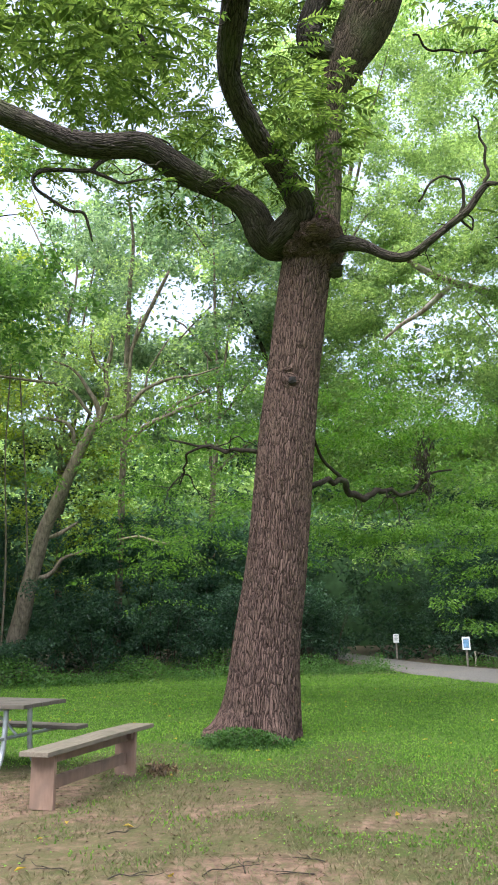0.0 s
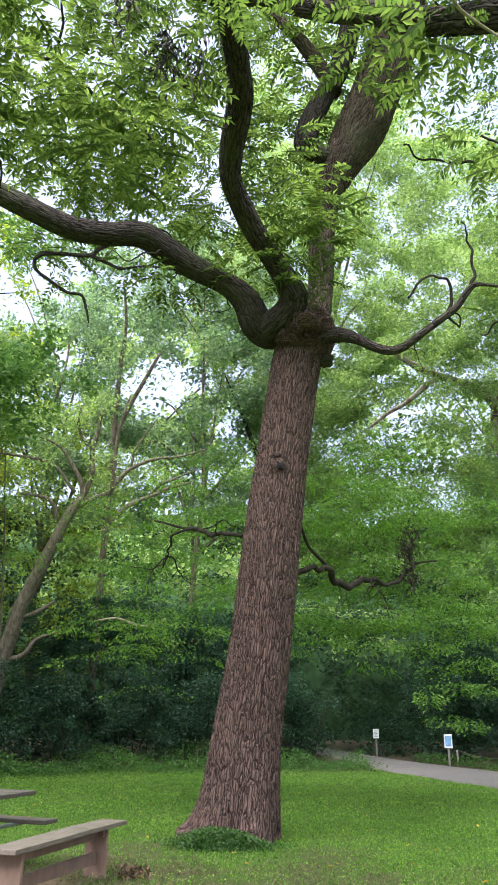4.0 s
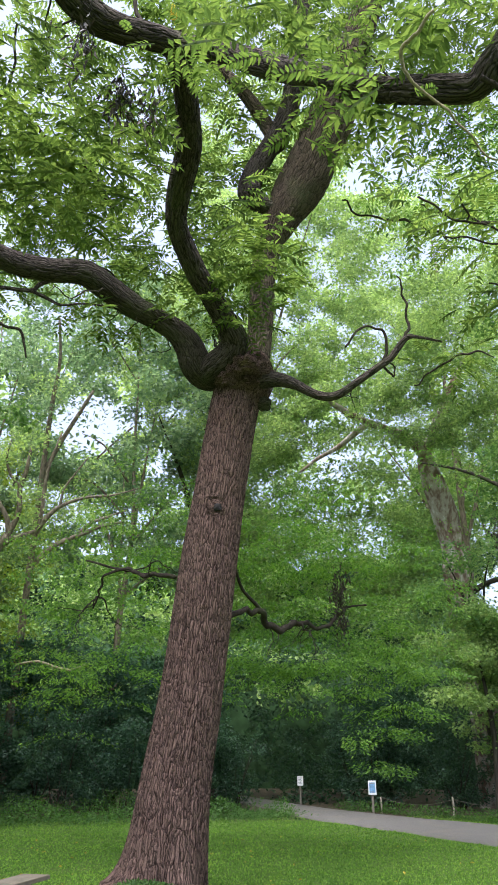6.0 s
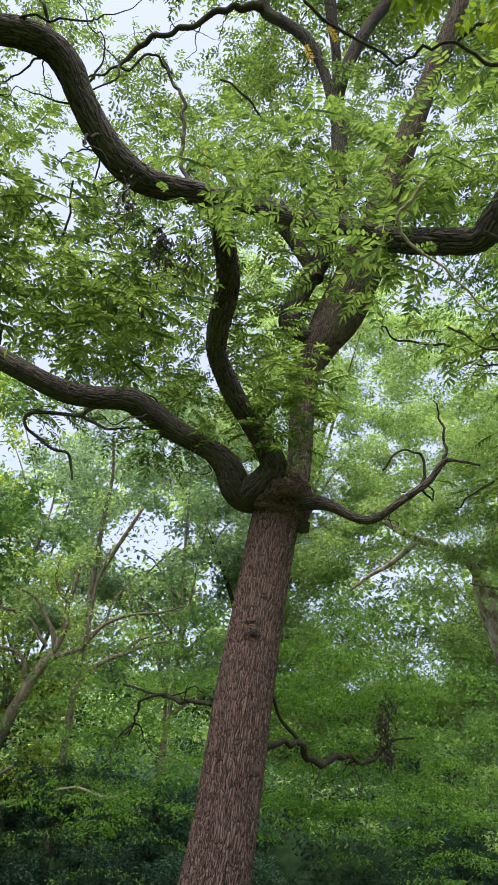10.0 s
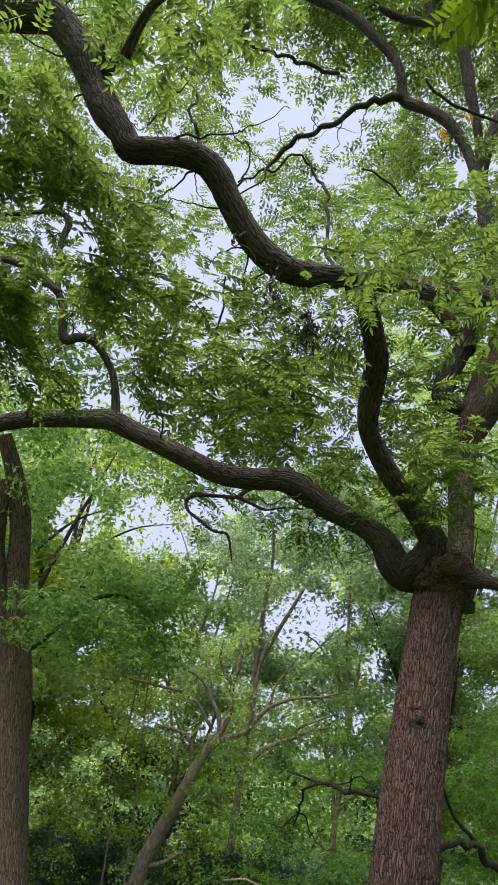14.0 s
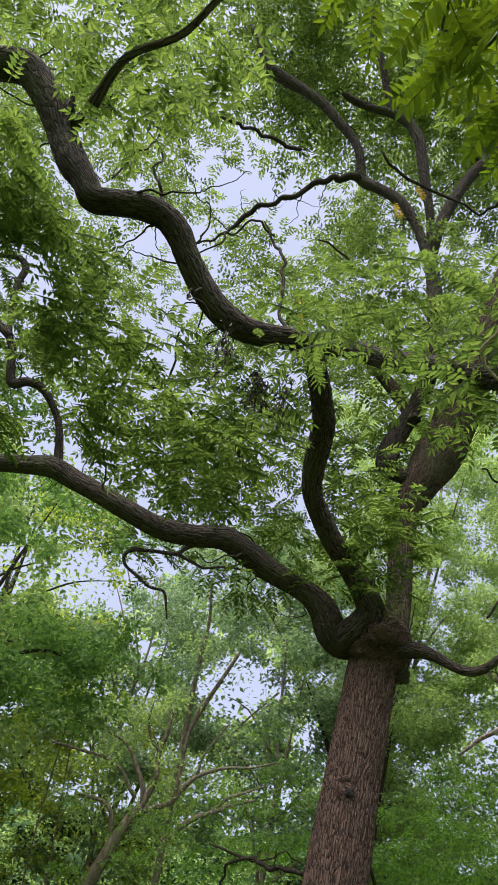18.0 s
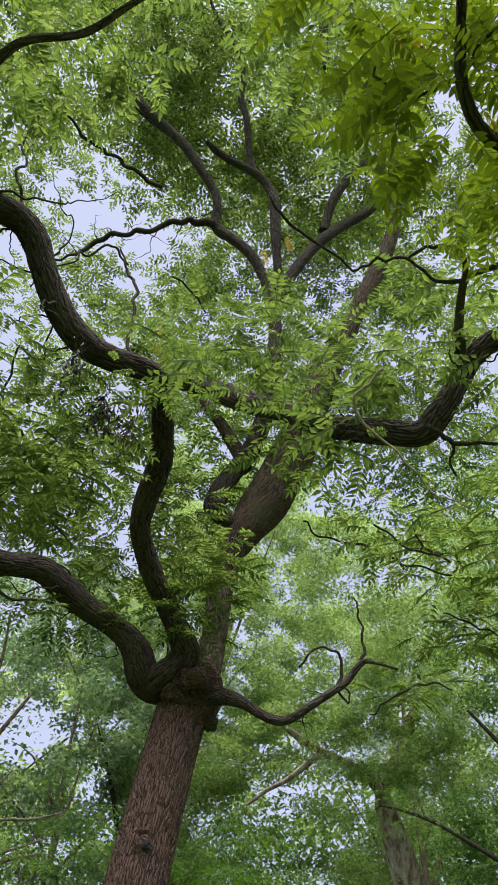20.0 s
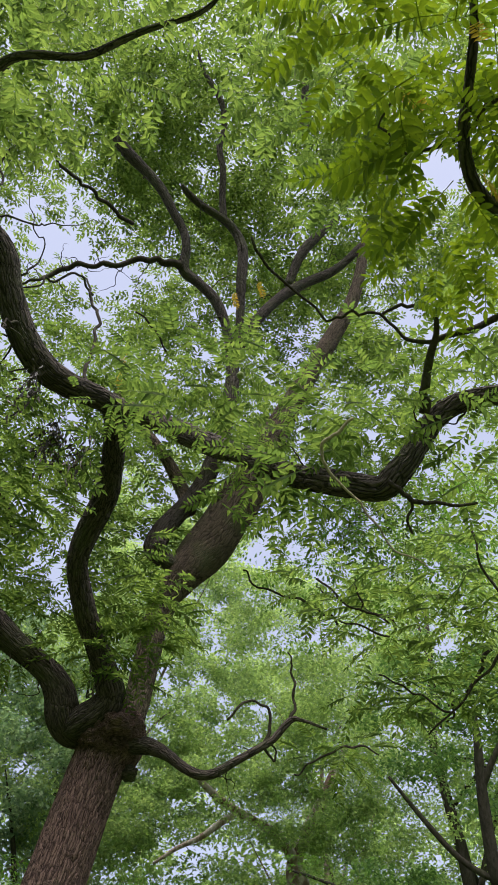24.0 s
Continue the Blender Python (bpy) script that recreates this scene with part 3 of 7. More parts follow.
def earth_patch(p):
    """Bare earth and the ring of dry turf round it, 0 to 1 each."""
    q = np.column_stack([p[:, :2], np.zeros(len(p))])
    w = vnoise(q * 0.8, 21) * 0.5 + vnoise(q * 1.9, 22) * 0.35 + vnoise(q * 4.1, 23) * 0.15
    bare = np.zeros(len(p))
    for x, y, rx, ry in ((-0.25, 5.2, 0.95, 0.8), (-0.25, 6.95, 0.65, 0.42), (-2.2, 7.5, 1.2, 1.1), (-1.3, 6.75, 0.5, 0.4), (0.75, 6.2, 0.28, 0.3), (1.4, 6.45, 0.25, 0.2), (-2.2, 5.2, 0.7, 0.4)):
        d = np.hypot((p[:, 0] - x) / rx, (p[:, 1] - y) / ry) + (w - 0.5) * 1.5
        bare = np.maximum(bare, np.clip((1 - d) / 0.4, 0, 1))
    d = np.hypot((p[:, 0] + 1.5) / 2.7, (p[:, 1] - 6.3) / 2.6) + (w - 0.5) * 1.6
    return np.maximum(bare, 0.55 * np.clip((1.15 - d) / 0.5, 0, 1)), np.clip((1.9 - d) / 0.7, 0, 1)


ny = len(gy)
ii, jj = np.meshgrid(np.arange(len(gx) - 1), np.arange(ny - 1), indexing="ij")
k0 = (ii * ny + jj).ravel()
ground = mesh_part("ground", mesh_np("ground", np.column_stack([X.ravel(), Y.ravel(), gz]), np.stack([k0, k0 + ny, k0 + ny + 1, k0 + 1], 1), True), GROUND)
for key, values in zip(("bare", "dry"), earth_patch(flat_xy)):
    ground.data.attributes.new(key, "FLOAT", "POINT").data.foreach_set("value", values.astype(np.float32))
tagged(ground, "green lawn with bare reddish earth and leaf litter under trees", "ground", kind="structure")


def ribbon(points, step=0.5, z=0.05):
    """A walkable strip: rows of x, y, half-width."""
    c = catmull([(x, y, z, w) for x, y, w in points], step)
    t = np.gradient(c[:, :2], axis=0)
    t = unit(t)
    nrm = np.column_stack([-t[:, 1], t[:, 0]])
    rows = []
    for s in (-1.0, -0.93, -0.5, 0.0, 0.5, 0.93, 1.0):
        w = c[:, 3] * (1 + 0.10 * (vnoise(np.column_stack([c[:, :2] * 0.9, np.full(len(c), 3 + s)]), 8) - 0.5))
        rows.append(np.column_stack([c[:, :2] + nrm * (w * s)[:, None], np.full(len(c), z - (0.07 if abs(s) == 1 else 0) + 0.015 * (1 - s * s))]))
    v = np.stack(rows, 1).reshape(-1, 3)
    a, b = np.meshgrid(np.arange(len(c) - 1), np.arange(6), indexing="ij")
    k = (a * 7 + b).ravel()
    return v, np.stack([k, k + 1, k + 8, k + 7], 1)


v, f = ribbon([(15, -4.0, 1.7), (11.6, 7.0, 1.7), (9.4, 14.0, 1.75), (7.8, 20.0, 1.75), (6.4, 24.5, 1.5), (5.6, 29.0, 1.15), (5.0, 34.0, 0.95), (4.2, 41.0, 0.9), (2.5, 52.0, 0.9)])
path_ob = mesh_part("path", mesh_np("path", v, f, True), GRAVEL)
tagged(path_ob, "pale grey gravel footpath leading into the woods", "path", kind="structure")


def path_gap(p):
    line = catmull([(11.6, 7.0, 0, 1.7), (9.4, 14.0, 0, 1.75), (7.8, 20.0, 0, 1.75), (6.4, 24.5, 0, 1.5), (5.6, 29.0, 0, 1.15), (5.0, 34.0, 0, 0.95), (4.2, 41.0, 0, 0.9)], 0.4)
    d = np.full(len(p), 99.0)
    for q in line:
        d = np.minimum(d, np.hypot(p[:, 0] - q[0], p[:, 1] - q[1]) - q[3])
    return d


def grass(n, seed):
    g = np.random.default_rng(seed)
    y = 4.0 + 21.8 * g.uniform(0, 1, n) ** 1.8
    x = g.uniform(-0.44, 0.5, n) * (y + 2.5)
    p = np.column_stack([x, y, np.zeros(n)])
    bare, dry = earth_patch(p)
    tufts = np.clip((vnoise(p * 2.6, 43) - 0.5) * 4, 0, 1)
    keep = (g.uniform(0, 1, n) > bare * 0.6 + dry * (0.8 - 0.3 * tufts)) & (path_gap(p) > 0.05)
    p = p[keep]
    m = len(p)
    a = g.uniform(0, 2 * np.pi, m)
    lie = g.uniform(0.1, 1.3, m)
    ax = unit(np.column_stack([np.cos(a) * lie, np.sin(a) * lie, np.ones(m)]))
    h = g.uniform(0.012, 0.034, m) * (1 + 0.5 * vnoise(p * 0.8, 31))
    wid = g.uniform(0.006, 0.014, m) * (0.7 + p[:, 1] / 14)
    nm = unit(np.column_stack([np.sin(a), -np.cos(a), np.full(m, 0.3)]))
    side = unit(np.cross(ax, nm)) * wid[:, None]
    p[:, 2] = lie_of_land(p)
    base = p - [0, 0, 0.012]
    v = np.stack([base - side, base + side, p + ax * h[:, None]], 1).reshape(-1, 3)
    f = np.arange(3 * m).reshape(-1, 3)
    return v, f


v, f = grass(190000, 3)
mesh_part("grass", mesh_np("grass", v, f), GRASS, label="short mown green grass of the lawn", kind="stuff")["category"] = "grass"
g = np.random.default_rng(5)
n = 60000
y = 5.0 + 20.5 * g.uniform(0, 1, n) ** 1.1
p = np.column_stack([g.uniform(-0.44, 0.5, n) * (y + 2.5), y, g.uniform(0.01, 0.05, n)])
p = p[(g.uniform(0, 1, n) > earth_patch(p)[0] + 0.4 * earth_patch(p)[1]) & (path_gap(p) > 0.1)]
n = len(p)
p[:, 2] += lie_of_land(p)
v, f = blades(p, unit(g.normal(0, 1, (n, 3)) * [1, 1, 0.15]), unit(np.array([0, 0, 1.0]) + g.normal(0, 0.25, (n, 3))), g.uniform(0.014, 0.030, n), g.uniform(0.012, 0.024, n), droop=0.05)
mesh_part("clover", mesh_np("clover", v, f), GRASS, label="low clover leaves growing in the lawn", kind="stuff")["category"] = "clover"
n = 120000
p = np.column_stack([g.uniform(-4.5, 4.0, n), g.uniform(3.6, 9.8, n), np.zeros(n)])
tuft = vnoise(p * 2.2, 41)
bare, dry = earth_patch(p)
p = p[(g.uniform(0, 1, n) < dry * (1.0 - 0.8 * bare)) & (tuft > 0.30 + 0.3 * g.uniform(0, 1, n))]
n = len(p)
p[:, 2] = lie_of_land(p)
a = g.uniform(0, 2 * np.pi, n)
v, f = blades(p - [0, 0, 0.01], unit(np.column_stack([np.cos(a), np.sin(a), g.uniform(0.3, 1.6, n)])), unit(g.normal(0, 1, (n, 3)) + [0, 0, 0.2]), g.uniform(0.025, 0.075, n), g.uniform(0.003, 0.007, n))
mesh_part("dry_grass", mesh_np("dry_grass", v, f), DRY_GRASS, label="sparse dry grass tufts on bare earth", kind="stuff")["category"] = "grass"


def litter(name, n, box, material, size, label, seed):
    q = np.random.default_rng(seed)
    p = np.column_stack([q.uniform(box[0], box[1], n), q.uniform(box[2], box[3], n), np.full(n, 0.012)])
    p[:, 2] += lie_of_land(p)
    v, f = blades(p, unit(q.normal(0, 1, (n, 3)) * [1, 1, 0.2]), unit(np.array([0, 0, 1.0]) + q.normal(0, 0.4, (n, 3))), q.uniform(size * 0.6, size * 1.3, n), q.uniform(size * 0.3, size * 0.55, n), fold=0.35)
    mesh_part(name, mesh_np(name, v, f), material, label=label, kind="stuff")["category"] = "leaves"


litter("fallen_yellow_leaves", 150, (-5, 6, 4, 20), YELLOW_LEAF, 0.075, "scattered fallen yellow leaves on the grass", 11)
litter("fallen_brown_leaves", 2600, (-4.5, 2.6, 3.8, 9.3), BROWN_LEAF, 0.034, "small dry brown leaves on bare earth", 12)

# ---- the walnut tree ----
walnut = thing("walnut_tree", (0.15, 11.05, 0), "tall old walnut tree with furrowed brown bark and arching limbs", "tree")

# centre lines of the main limbs: x, y, z, radius
LINE_LEFT = [(0.77, 11.07, 7.41, 0.166), (0.5, 11.02, 7.43, 0.24), (0.3, 10.91, 7.56, 0.259), (0.15, 10.76, 7.83, 0.223), (-0.06, 10.65, 8.03, 0.192), (-0.34, 10.58, 8.17, 0.179), (-0.74, 10.47, 8.32, 0.184), (-1.17, 10.26, 8.49, 0.199), (-1.56, 10.02, 8.61, 0.198), (-2.08, 9.86, 8.5, 0.173), (-2.59, 9.66, 8.46, 0.167), (-3.09, 9.41, 8.56, 0.167), (-3.58, 9.26, 8.74, 0.163), (-4.03, 9.2, 8.93, 0.16), (-4.46, 9.1, 9.09, 0.162), (-4.89, 9.04, 9.06, 0.147), (-5.35, 8.95, 8.98, 0.142), (-5.78, 8.84, 8.88, 0.142), (-6.18, 8.73, 8.69, 0.135), (-6.62, 8.6, 8.4, 0.12), (-7.31, 8.4, 8.11, 0.099)]
LINE_ELBOW = [(0.44, 10.92, 7.39, 0.183), (0.56, 10.76, 7.46, 0.227), (0.77, 10.61, 7.59, 0.234), (0.87, 10.44, 7.77, 0.216), (0.74, 10.24, 7.97, 0.188), (0.48, 9.96, 8.23, 0.17), (0.21, 9.64, 8.45, 0.16), (-0.02, 9.27, 8.68, 0.15), (-0.16, 8.93, 8.84, 0.148), (-0.16, 8.59, 9.01, 0.163), (-0.1, 8.2, 9.13, 0.168), (-0.05, 7.75, 9.18, 0.163), (-0.08, 7.23, 9.11, 0.141), (-0.15, 6.64, 9.0, 0.141), (-0.23, 6.13, 8.87, 0.135), (-0.34, 5.8, 8.72, 0.123)]
LINE_OVERHEAD = [(-0.22, 5.84, 8.69, 0.116), (-0.48, 5.69, 8.6, 0.128), (-0.84, 5.57, 8.52, 0.14), (-1.13, 5.47, 8.55, 0.154), (-1.39, 5.33, 8.7, 0.154), (-1.61, 5.17, 8.94, 0.148), (-1.81, 4.98, 9.24, 0.143), (-1.95, 4.84, 9.49, 0.157), (-2.14, 4.71, 9.63, 0.157), (-2.41, 4.58, 9.63, 0.163), (-2.69, 4.49, 9.54, 0.155), (-2.95, 4.43, 9.51, 0.168), (-3.09, 4.34, 9.72, 0.163), (-3.32, 4.25, 10.03, 0.194), (-3.51, 4.14, 10.38, 0.19), (-3.69, 3.98, 10.77, 0.207), (-3.95, 3.81, 11.13, 0.195), (-4.23, 3.67, 11.39, 0.204), (-4.56, 3.6, 11.36, 0.204), (-4.82, 3.48, 11.16, 0.201), (-5.15, 3.37, 10.74, 0.188), (-5.44, 3.26, 10.28, 0.168)]
LINE_NEAR = [(-0.37, 5.88, 8.78, 0.128), (0.04, 5.65, 8.46, 0.111), (0.38, 5.41, 8.11, 0.116), (0.6, 5.16, 7.75, 0.116), (0.82, 4.9, 7.39, 0.108), (1.01, 4.59, 7.01, 0.091), (1.2, 4.29, 6.59, 0.09), (1.34, 3.99, 6.22, 0.088), (1.46, 3.73, 5.95, 0.092), (1.59, 3.53, 5.75, 0.092), (1.74, 3.41, 5.66, 0.09), (1.81, 3.31, 5.73, 0.095), (1.9, 3.25, 5.87, 0.084), (1.99, 3.18, 6.05, 0.077), (2.08, 3.08, 6.23, 0.074), (2.21, 2.97, 6.35, 0.072), (2.39, 2.87, 6.41, 0.072), (2.51, 2.8, 6.42, 0.07), (2.71, 2.69, 6.44, 0.063)]
LINE_LEADER = [(1.19, 11.25, 7.48, 0.26), (1.33, 11.29, 7.92, 0.224), (1.4, 11.24, 8.46, 0.204), (1.42, 11.1, 9.08, 0.201), (1.45, 10.93, 9.67, 0.216), (1.55, 10.77, 10.16, 0.261), (1.73, 10.62, 10.59, 0.338), (1.95, 10.49, 10.99, 0.408), (2.21, 10.28, 11.47, 0.448), (2.41, 10.07, 11.95, 0.446), (2.56, 9.93, 12.45, 0.4), (2.79, 9.76, 13.14, 0.344), (3.13, 9.35, 14.25, 0.263), (3.48, 9.06, 15.28, 0.212), (3.72, 8.93, 16.05, 0.193), (3.97, 8.79, 16.73, 0.199), (4.22, 8.63, 17.44, 0.198), (4.48, 8.43, 18.23, 0.182), (4.67, 8.26, 19.08, 0.159), (4.81, 8.12, 20.01, 0.15), (4.93, 8.0, 21.05, 0.132), (5.1, 7.73, 22.28, 0.097)]
LINE_STUB = [(1.64, 10.55, 10.59, 0.153), (1.33, 10.49, 10.7, 0.163), (1.1, 10.5, 10.88, 0.175), (1.19, 10.38, 11.22, 0.198), (1.39, 10.25, 11.62, 0.181), (1.63, 10.09, 12.05, 0.184), (1.78, 9.98, 12.51, 0.177), (1.91, 9.78, 13.17, 0.159), (1.97, 9.53, 14.02, 0.153), (1.95, 9.33, 14.96, 0.147), (1.87, 9.21, 15.87, 0.139)]
LINE_FORK_LEFT = [(1.88, 9.34, 15.95, 0.128), (1.74, 9.22, 16.39, 0.104), (1.56, 9.07, 16.93, 0.112), (1.21, 8.91, 17.51, 0.127), (0.76, 8.86, 17.92, 0.129), (0.34, 8.82, 18.26, 0.137), (0.26, 8.54, 18.77, 0.111), (0.1, 8.38, 19.27, 0.112), (-0.33, 8.18, 19.87, 0.121), (-0.74, 8.0, 20.42, 0.13), (-1.23, 7.87, 20.86, 0.131), (-1.68, 7.76, 21.15, 0.146), (-2.12, 7.6, 21.45, 0.146), (-2.42, 7.36, 21.96, 0.096), (-2.8, 7.02, 22.77, 0.06)]
LINE_FORK_MID = [(1.96, 9.45, 16.27, 0.104), (1.92, 9.11, 17.22, 0.101), (1.76, 8.7, 18.37, 0.118), (1.66, 8.44, 19.34, 0.129), (1.52, 8.36, 19.9, 0.124), (1.2, 8.24, 20.26, 0.117), (0.86, 8.17, 20.41, 0.11), (0.39, 8.08, 20.47, 0.102), (-0.02, 7.93, 20.51, 0.094), (-0.29, 7.76, 20.53, 0.05)]
LINE_FORK_RIGHT = [(1.93, 9.4, 15.93, 0.115), (2.06, 9.08, 16.54, 0.117), (2.22, 8.97, 17.05, 0.126), (2.51, 8.81, 17.72, 0.13), (2.92, 8.67, 18.49, 0.134), (3.48, 8.57, 19.29, 0.131), (4.16, 8.41, 20.09, 0.113), (4.6, 8.21, 20.83, 0.1), (4.93, 8.07, 21.5, 0.103), (5.4, 7.88, 22.33, 0.073), (5.97, 7.63, 23.36, 0.05)]
LINE_HOOK = [(-4.42, 9.2, 9.16, 0.077), (-4.45, 9.08, 9.44, 0.072), (-4.5, 8.92, 9.75, 0.068), (-4.62, 8.73, 10.03, 0.058), (-4.85, 8.46, 10.27, 0.063), (-5.07, 8.31, 10.26, 0.072), (-5.29, 8.27, 10.16, 0.082), (-5.37, 8.12, 10.42, 0.067), (-5.42, 8.03, 10.74, 0.073), (-5.58, 7.97, 11.06, 0.064), (-5.66, 7.9, 11.42, 0.05), (-5.73, 7.79, 11.84, 0.056), (-5.73, 7.71, 12.21, 0.056), (-5.69, 7.65, 12.53, 0.062), (-5.81, 7.58, 12.7, 0.052), (-6.03, 7.49, 12.68, 0.041), (-6.38, 7.38, 12.5, 0.036), (-6.81, 7.25, 12.3, 0.036)]
LINE_RIGHT_TWIG = [(1.25, 10.75, 7.28, 0.177), (1.44, 10.67, 7.26, 0.145), (1.66, 10.58, 7.21, 0.118), (1.86, 10.47, 7.09, 0.09), (2.09, 10.37, 6.91, 0.072), (2.3, 10.27, 6.8, 0.067), (2.5, 10.16, 6.81, 0.058), (2.78, 10.02, 6.99, 0.05), (3.05, 9.9, 7.17, 0.049), (3.25, 9.82, 7.32, 0.049), (3.47, 9.69, 7.6, 0.045), (3.63, 9.6, 7.58, 0.024), (3.96, 9.49, 7.46, 0.016)]


def butt_flare(ang, z):
    left = np.maximum(0, np.cos(ang)) ** 1.5
    roots = 0.08 * np.cos(ang * 5 + 0.9) + 0.05 * np.cos(ang * 9)
    front = np.exp(-((np.mod(ang, 2 * np.pi) - 2.25) / 0.42) ** 2)
    return np.exp(-np.maximum(z, 0) / 0.36) * (0.04 + 0.50 * left + 0.34 * front + roots)


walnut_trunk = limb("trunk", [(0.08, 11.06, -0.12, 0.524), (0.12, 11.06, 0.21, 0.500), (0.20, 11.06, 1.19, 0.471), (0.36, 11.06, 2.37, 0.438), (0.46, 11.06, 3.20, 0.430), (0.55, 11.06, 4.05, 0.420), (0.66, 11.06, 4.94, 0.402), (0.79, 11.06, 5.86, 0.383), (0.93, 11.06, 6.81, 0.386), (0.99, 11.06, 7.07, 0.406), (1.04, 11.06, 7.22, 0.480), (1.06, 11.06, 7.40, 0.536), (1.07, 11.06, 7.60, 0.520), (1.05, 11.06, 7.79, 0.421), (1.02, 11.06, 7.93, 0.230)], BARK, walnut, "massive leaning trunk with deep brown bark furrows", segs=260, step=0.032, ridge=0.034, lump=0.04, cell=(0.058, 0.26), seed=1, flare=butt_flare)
walnut_limb_left = limb("limb", LINE_LEFT, LIMB_BARK_BACKLIT, walnut, "dark furrowed arching limb", segs=64, step=0.04, ridge=0.022, lump=0.11, cell=(0.055, 0.19), seed=10)
walnut_limb_elbow = limb("limb", LINE_ELBOW, LIMB_BARK_BACKLIT, walnut, "dark furrowed arching limb", segs=64, step=0.04, ridge=0.022, lump=0.11, cell=(0.055, 0.19), seed=11)
walnut_limb_overhead = limb("limb", LINE_OVERHEAD, LIMB_BARK_BACKLIT, walnut, "dark furrowed arching limb", segs=64, step=0.04, ridge=0.022, lump=0.11, cell=(0.055, 0.19), seed=12)
walnut_limb_near = limb("limb", LINE_NEAR, LIMB_BARK_BACKLIT, walnut, "dark furrowed arching limb", segs=64, step=0.04, ridge=0.022, lump=0.11, cell=(0.055, 0.19), seed=13)
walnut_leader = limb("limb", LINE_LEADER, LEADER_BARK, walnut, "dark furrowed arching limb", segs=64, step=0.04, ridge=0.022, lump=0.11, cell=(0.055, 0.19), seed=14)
limb("limb", LINE_STUB, LIMB_BARK_BACKLIT, walnut, "dark furrowed arching limb", segs=64, step=0.04, ridge=0.022, lump=0.11, cell=(0.055, 0.19), seed=15)
walnut_fork_left = limb("branch", LINE_FORK_LEFT, LIMB_BARK_BACKLIT, walnut, "dark crooked branch", segs=24, step=0.05, ridge=0.007, lump=0.10, cell=(0.05, 0.14), seed=30)
walnut_fork_right = limb("branch", LINE_FORK_RIGHT, LIMB_BARK_BACKLIT, walnut, "dark crooked branch", segs=24, step=0.05, ridge=0.007, lump=0.10, cell=(0.05, 0.14), seed=31)
walnut_fork_mid = limb("branch", LINE_FORK_MID, LIMB_BARK_BACKLIT, walnut, "dark crooked branch", segs=24, step=0.05, ridge=0.007, lump=0.10, cell=(0.05, 0.14), seed=32)
walnut_limb_hook = limb("branch", LINE_HOOK, LIMB_BARK_BACKLIT, walnut, "dark crooked branch", segs=24, step=0.05, ridge=0.007, lump=0.10, cell=(0.05, 0.14), seed=33)
limb("branch", [(-5.54, 7.97, 10.99, 0.069), (-5.85, 7.87, 11.25, 0.07), (-6.21, 7.79, 11.47, 0.065), (-6.56, 7.74, 11.61, 0.061), (-6.87, 7.68, 11.63, 0.051), (-7.34, 7.54, 11.59, 0.035)], LIMB_BARK_BACKLIT, walnut_limb_hook, "dark crooked branch", segs=24, step=0.05, ridge=0.007, lump=0.10, cell=(0.05, 0.14), seed=34)
limb("branch", [(-3.41, 3.99, 10.53, 0.077), (-3.27, 3.94, 10.59, 0.084), (-3.12, 3.88, 10.7, 0.087), (-2.98, 3.81, 10.82, 0.094), (-2.92, 3.78, 10.88, 0.063)], LIMB_BARK_BACKLIT, walnut_limb_overhead, "dark crooked branch", segs=24, step=0.05, ridge=0.007, lump=0.10, cell=(0.05, 0.14), seed=35)
limb("branch", [(-3.47, 3.94, 10.67, 0.046), (-3.45, 3.77, 10.9, 0.042), (-3.44, 3.6, 11.13, 0.042), (-3.42, 3.48, 11.3, 0.039), (-3.39, 3.18, 11.7, 0.032)], LIMB_BARK_BACKLIT, walnut_limb_overhead, "dark crooked branch", segs=24, step=0.05, ridge=0.007, lump=0.10, cell=(0.05, 0.14), seed=36)
limb("branch", [(2.94, 8.59, 18.81, 0.107), (3.01, 8.44, 19.19, 0.108), (3.09, 8.24, 19.66, 0.117), (3.29, 8.03, 20.24, 0.126), (3.62, 7.84, 20.9, 0.099), (4.04, 7.59, 21.69, 0.054)], LIMB_BARK_BACKLIT, walnut_fork_right, "dark crooked branch", segs=24, step=0.05, ridge=0.007, lump=0.10, cell=(0.05, 0.14), seed=37)
limb("branch", [(1.01, 8.25, 20.42, 0.096), (0.82, 7.95, 21.15, 0.083), (0.64, 7.54, 21.99, 0.084), (0.4, 7.29, 22.76, 0.086), (0.39, 7.02, 23.49, 0.079), (0.19, 6.7, 24.32, 0.081), (-0.19, 6.5, 25.08, 0.082), (-0.6, 6.37, 25.8, 0.059), (-0.99, 6.09, 26.63, 0.034)], LIMB_BARK_BACKLIT, walnut_fork_mid, "dark crooked branch", segs=24, step=0.05, ridge=0.007, lump=0.10, cell=(0.05, 0.14), seed=38)
walnut_limb_right_twig = limb("branch", LINE_RIGHT_TWIG, LIMB_BARK_BACKLIT, walnut, "dark crooked branch", segs=24, step=0.05, ridge=0.007, lump=0.10, cell=(0.05, 0.14), seed=39)
walnut_near_branch = limb("branch", [(1.23, 1.00, 4.67, 0.035), (1.05, 1.02, 4.74, 0.032), (0.93, 0.99, 4.80, 0.030), (0.81, 0.85, 4.87, 0.026), (0.74, 0.66, 4.93, 0.022), (0.67, 0.48, 4.97, 0.018), (0.58, 0.33, 5.01, 0.014)], LIMB_BARK_BACKLIT, walnut, "dark crooked branch", segs=24, step=0.05, ridge=0.007, lump=0.10, cell=(0.05, 0.14), seed=40)
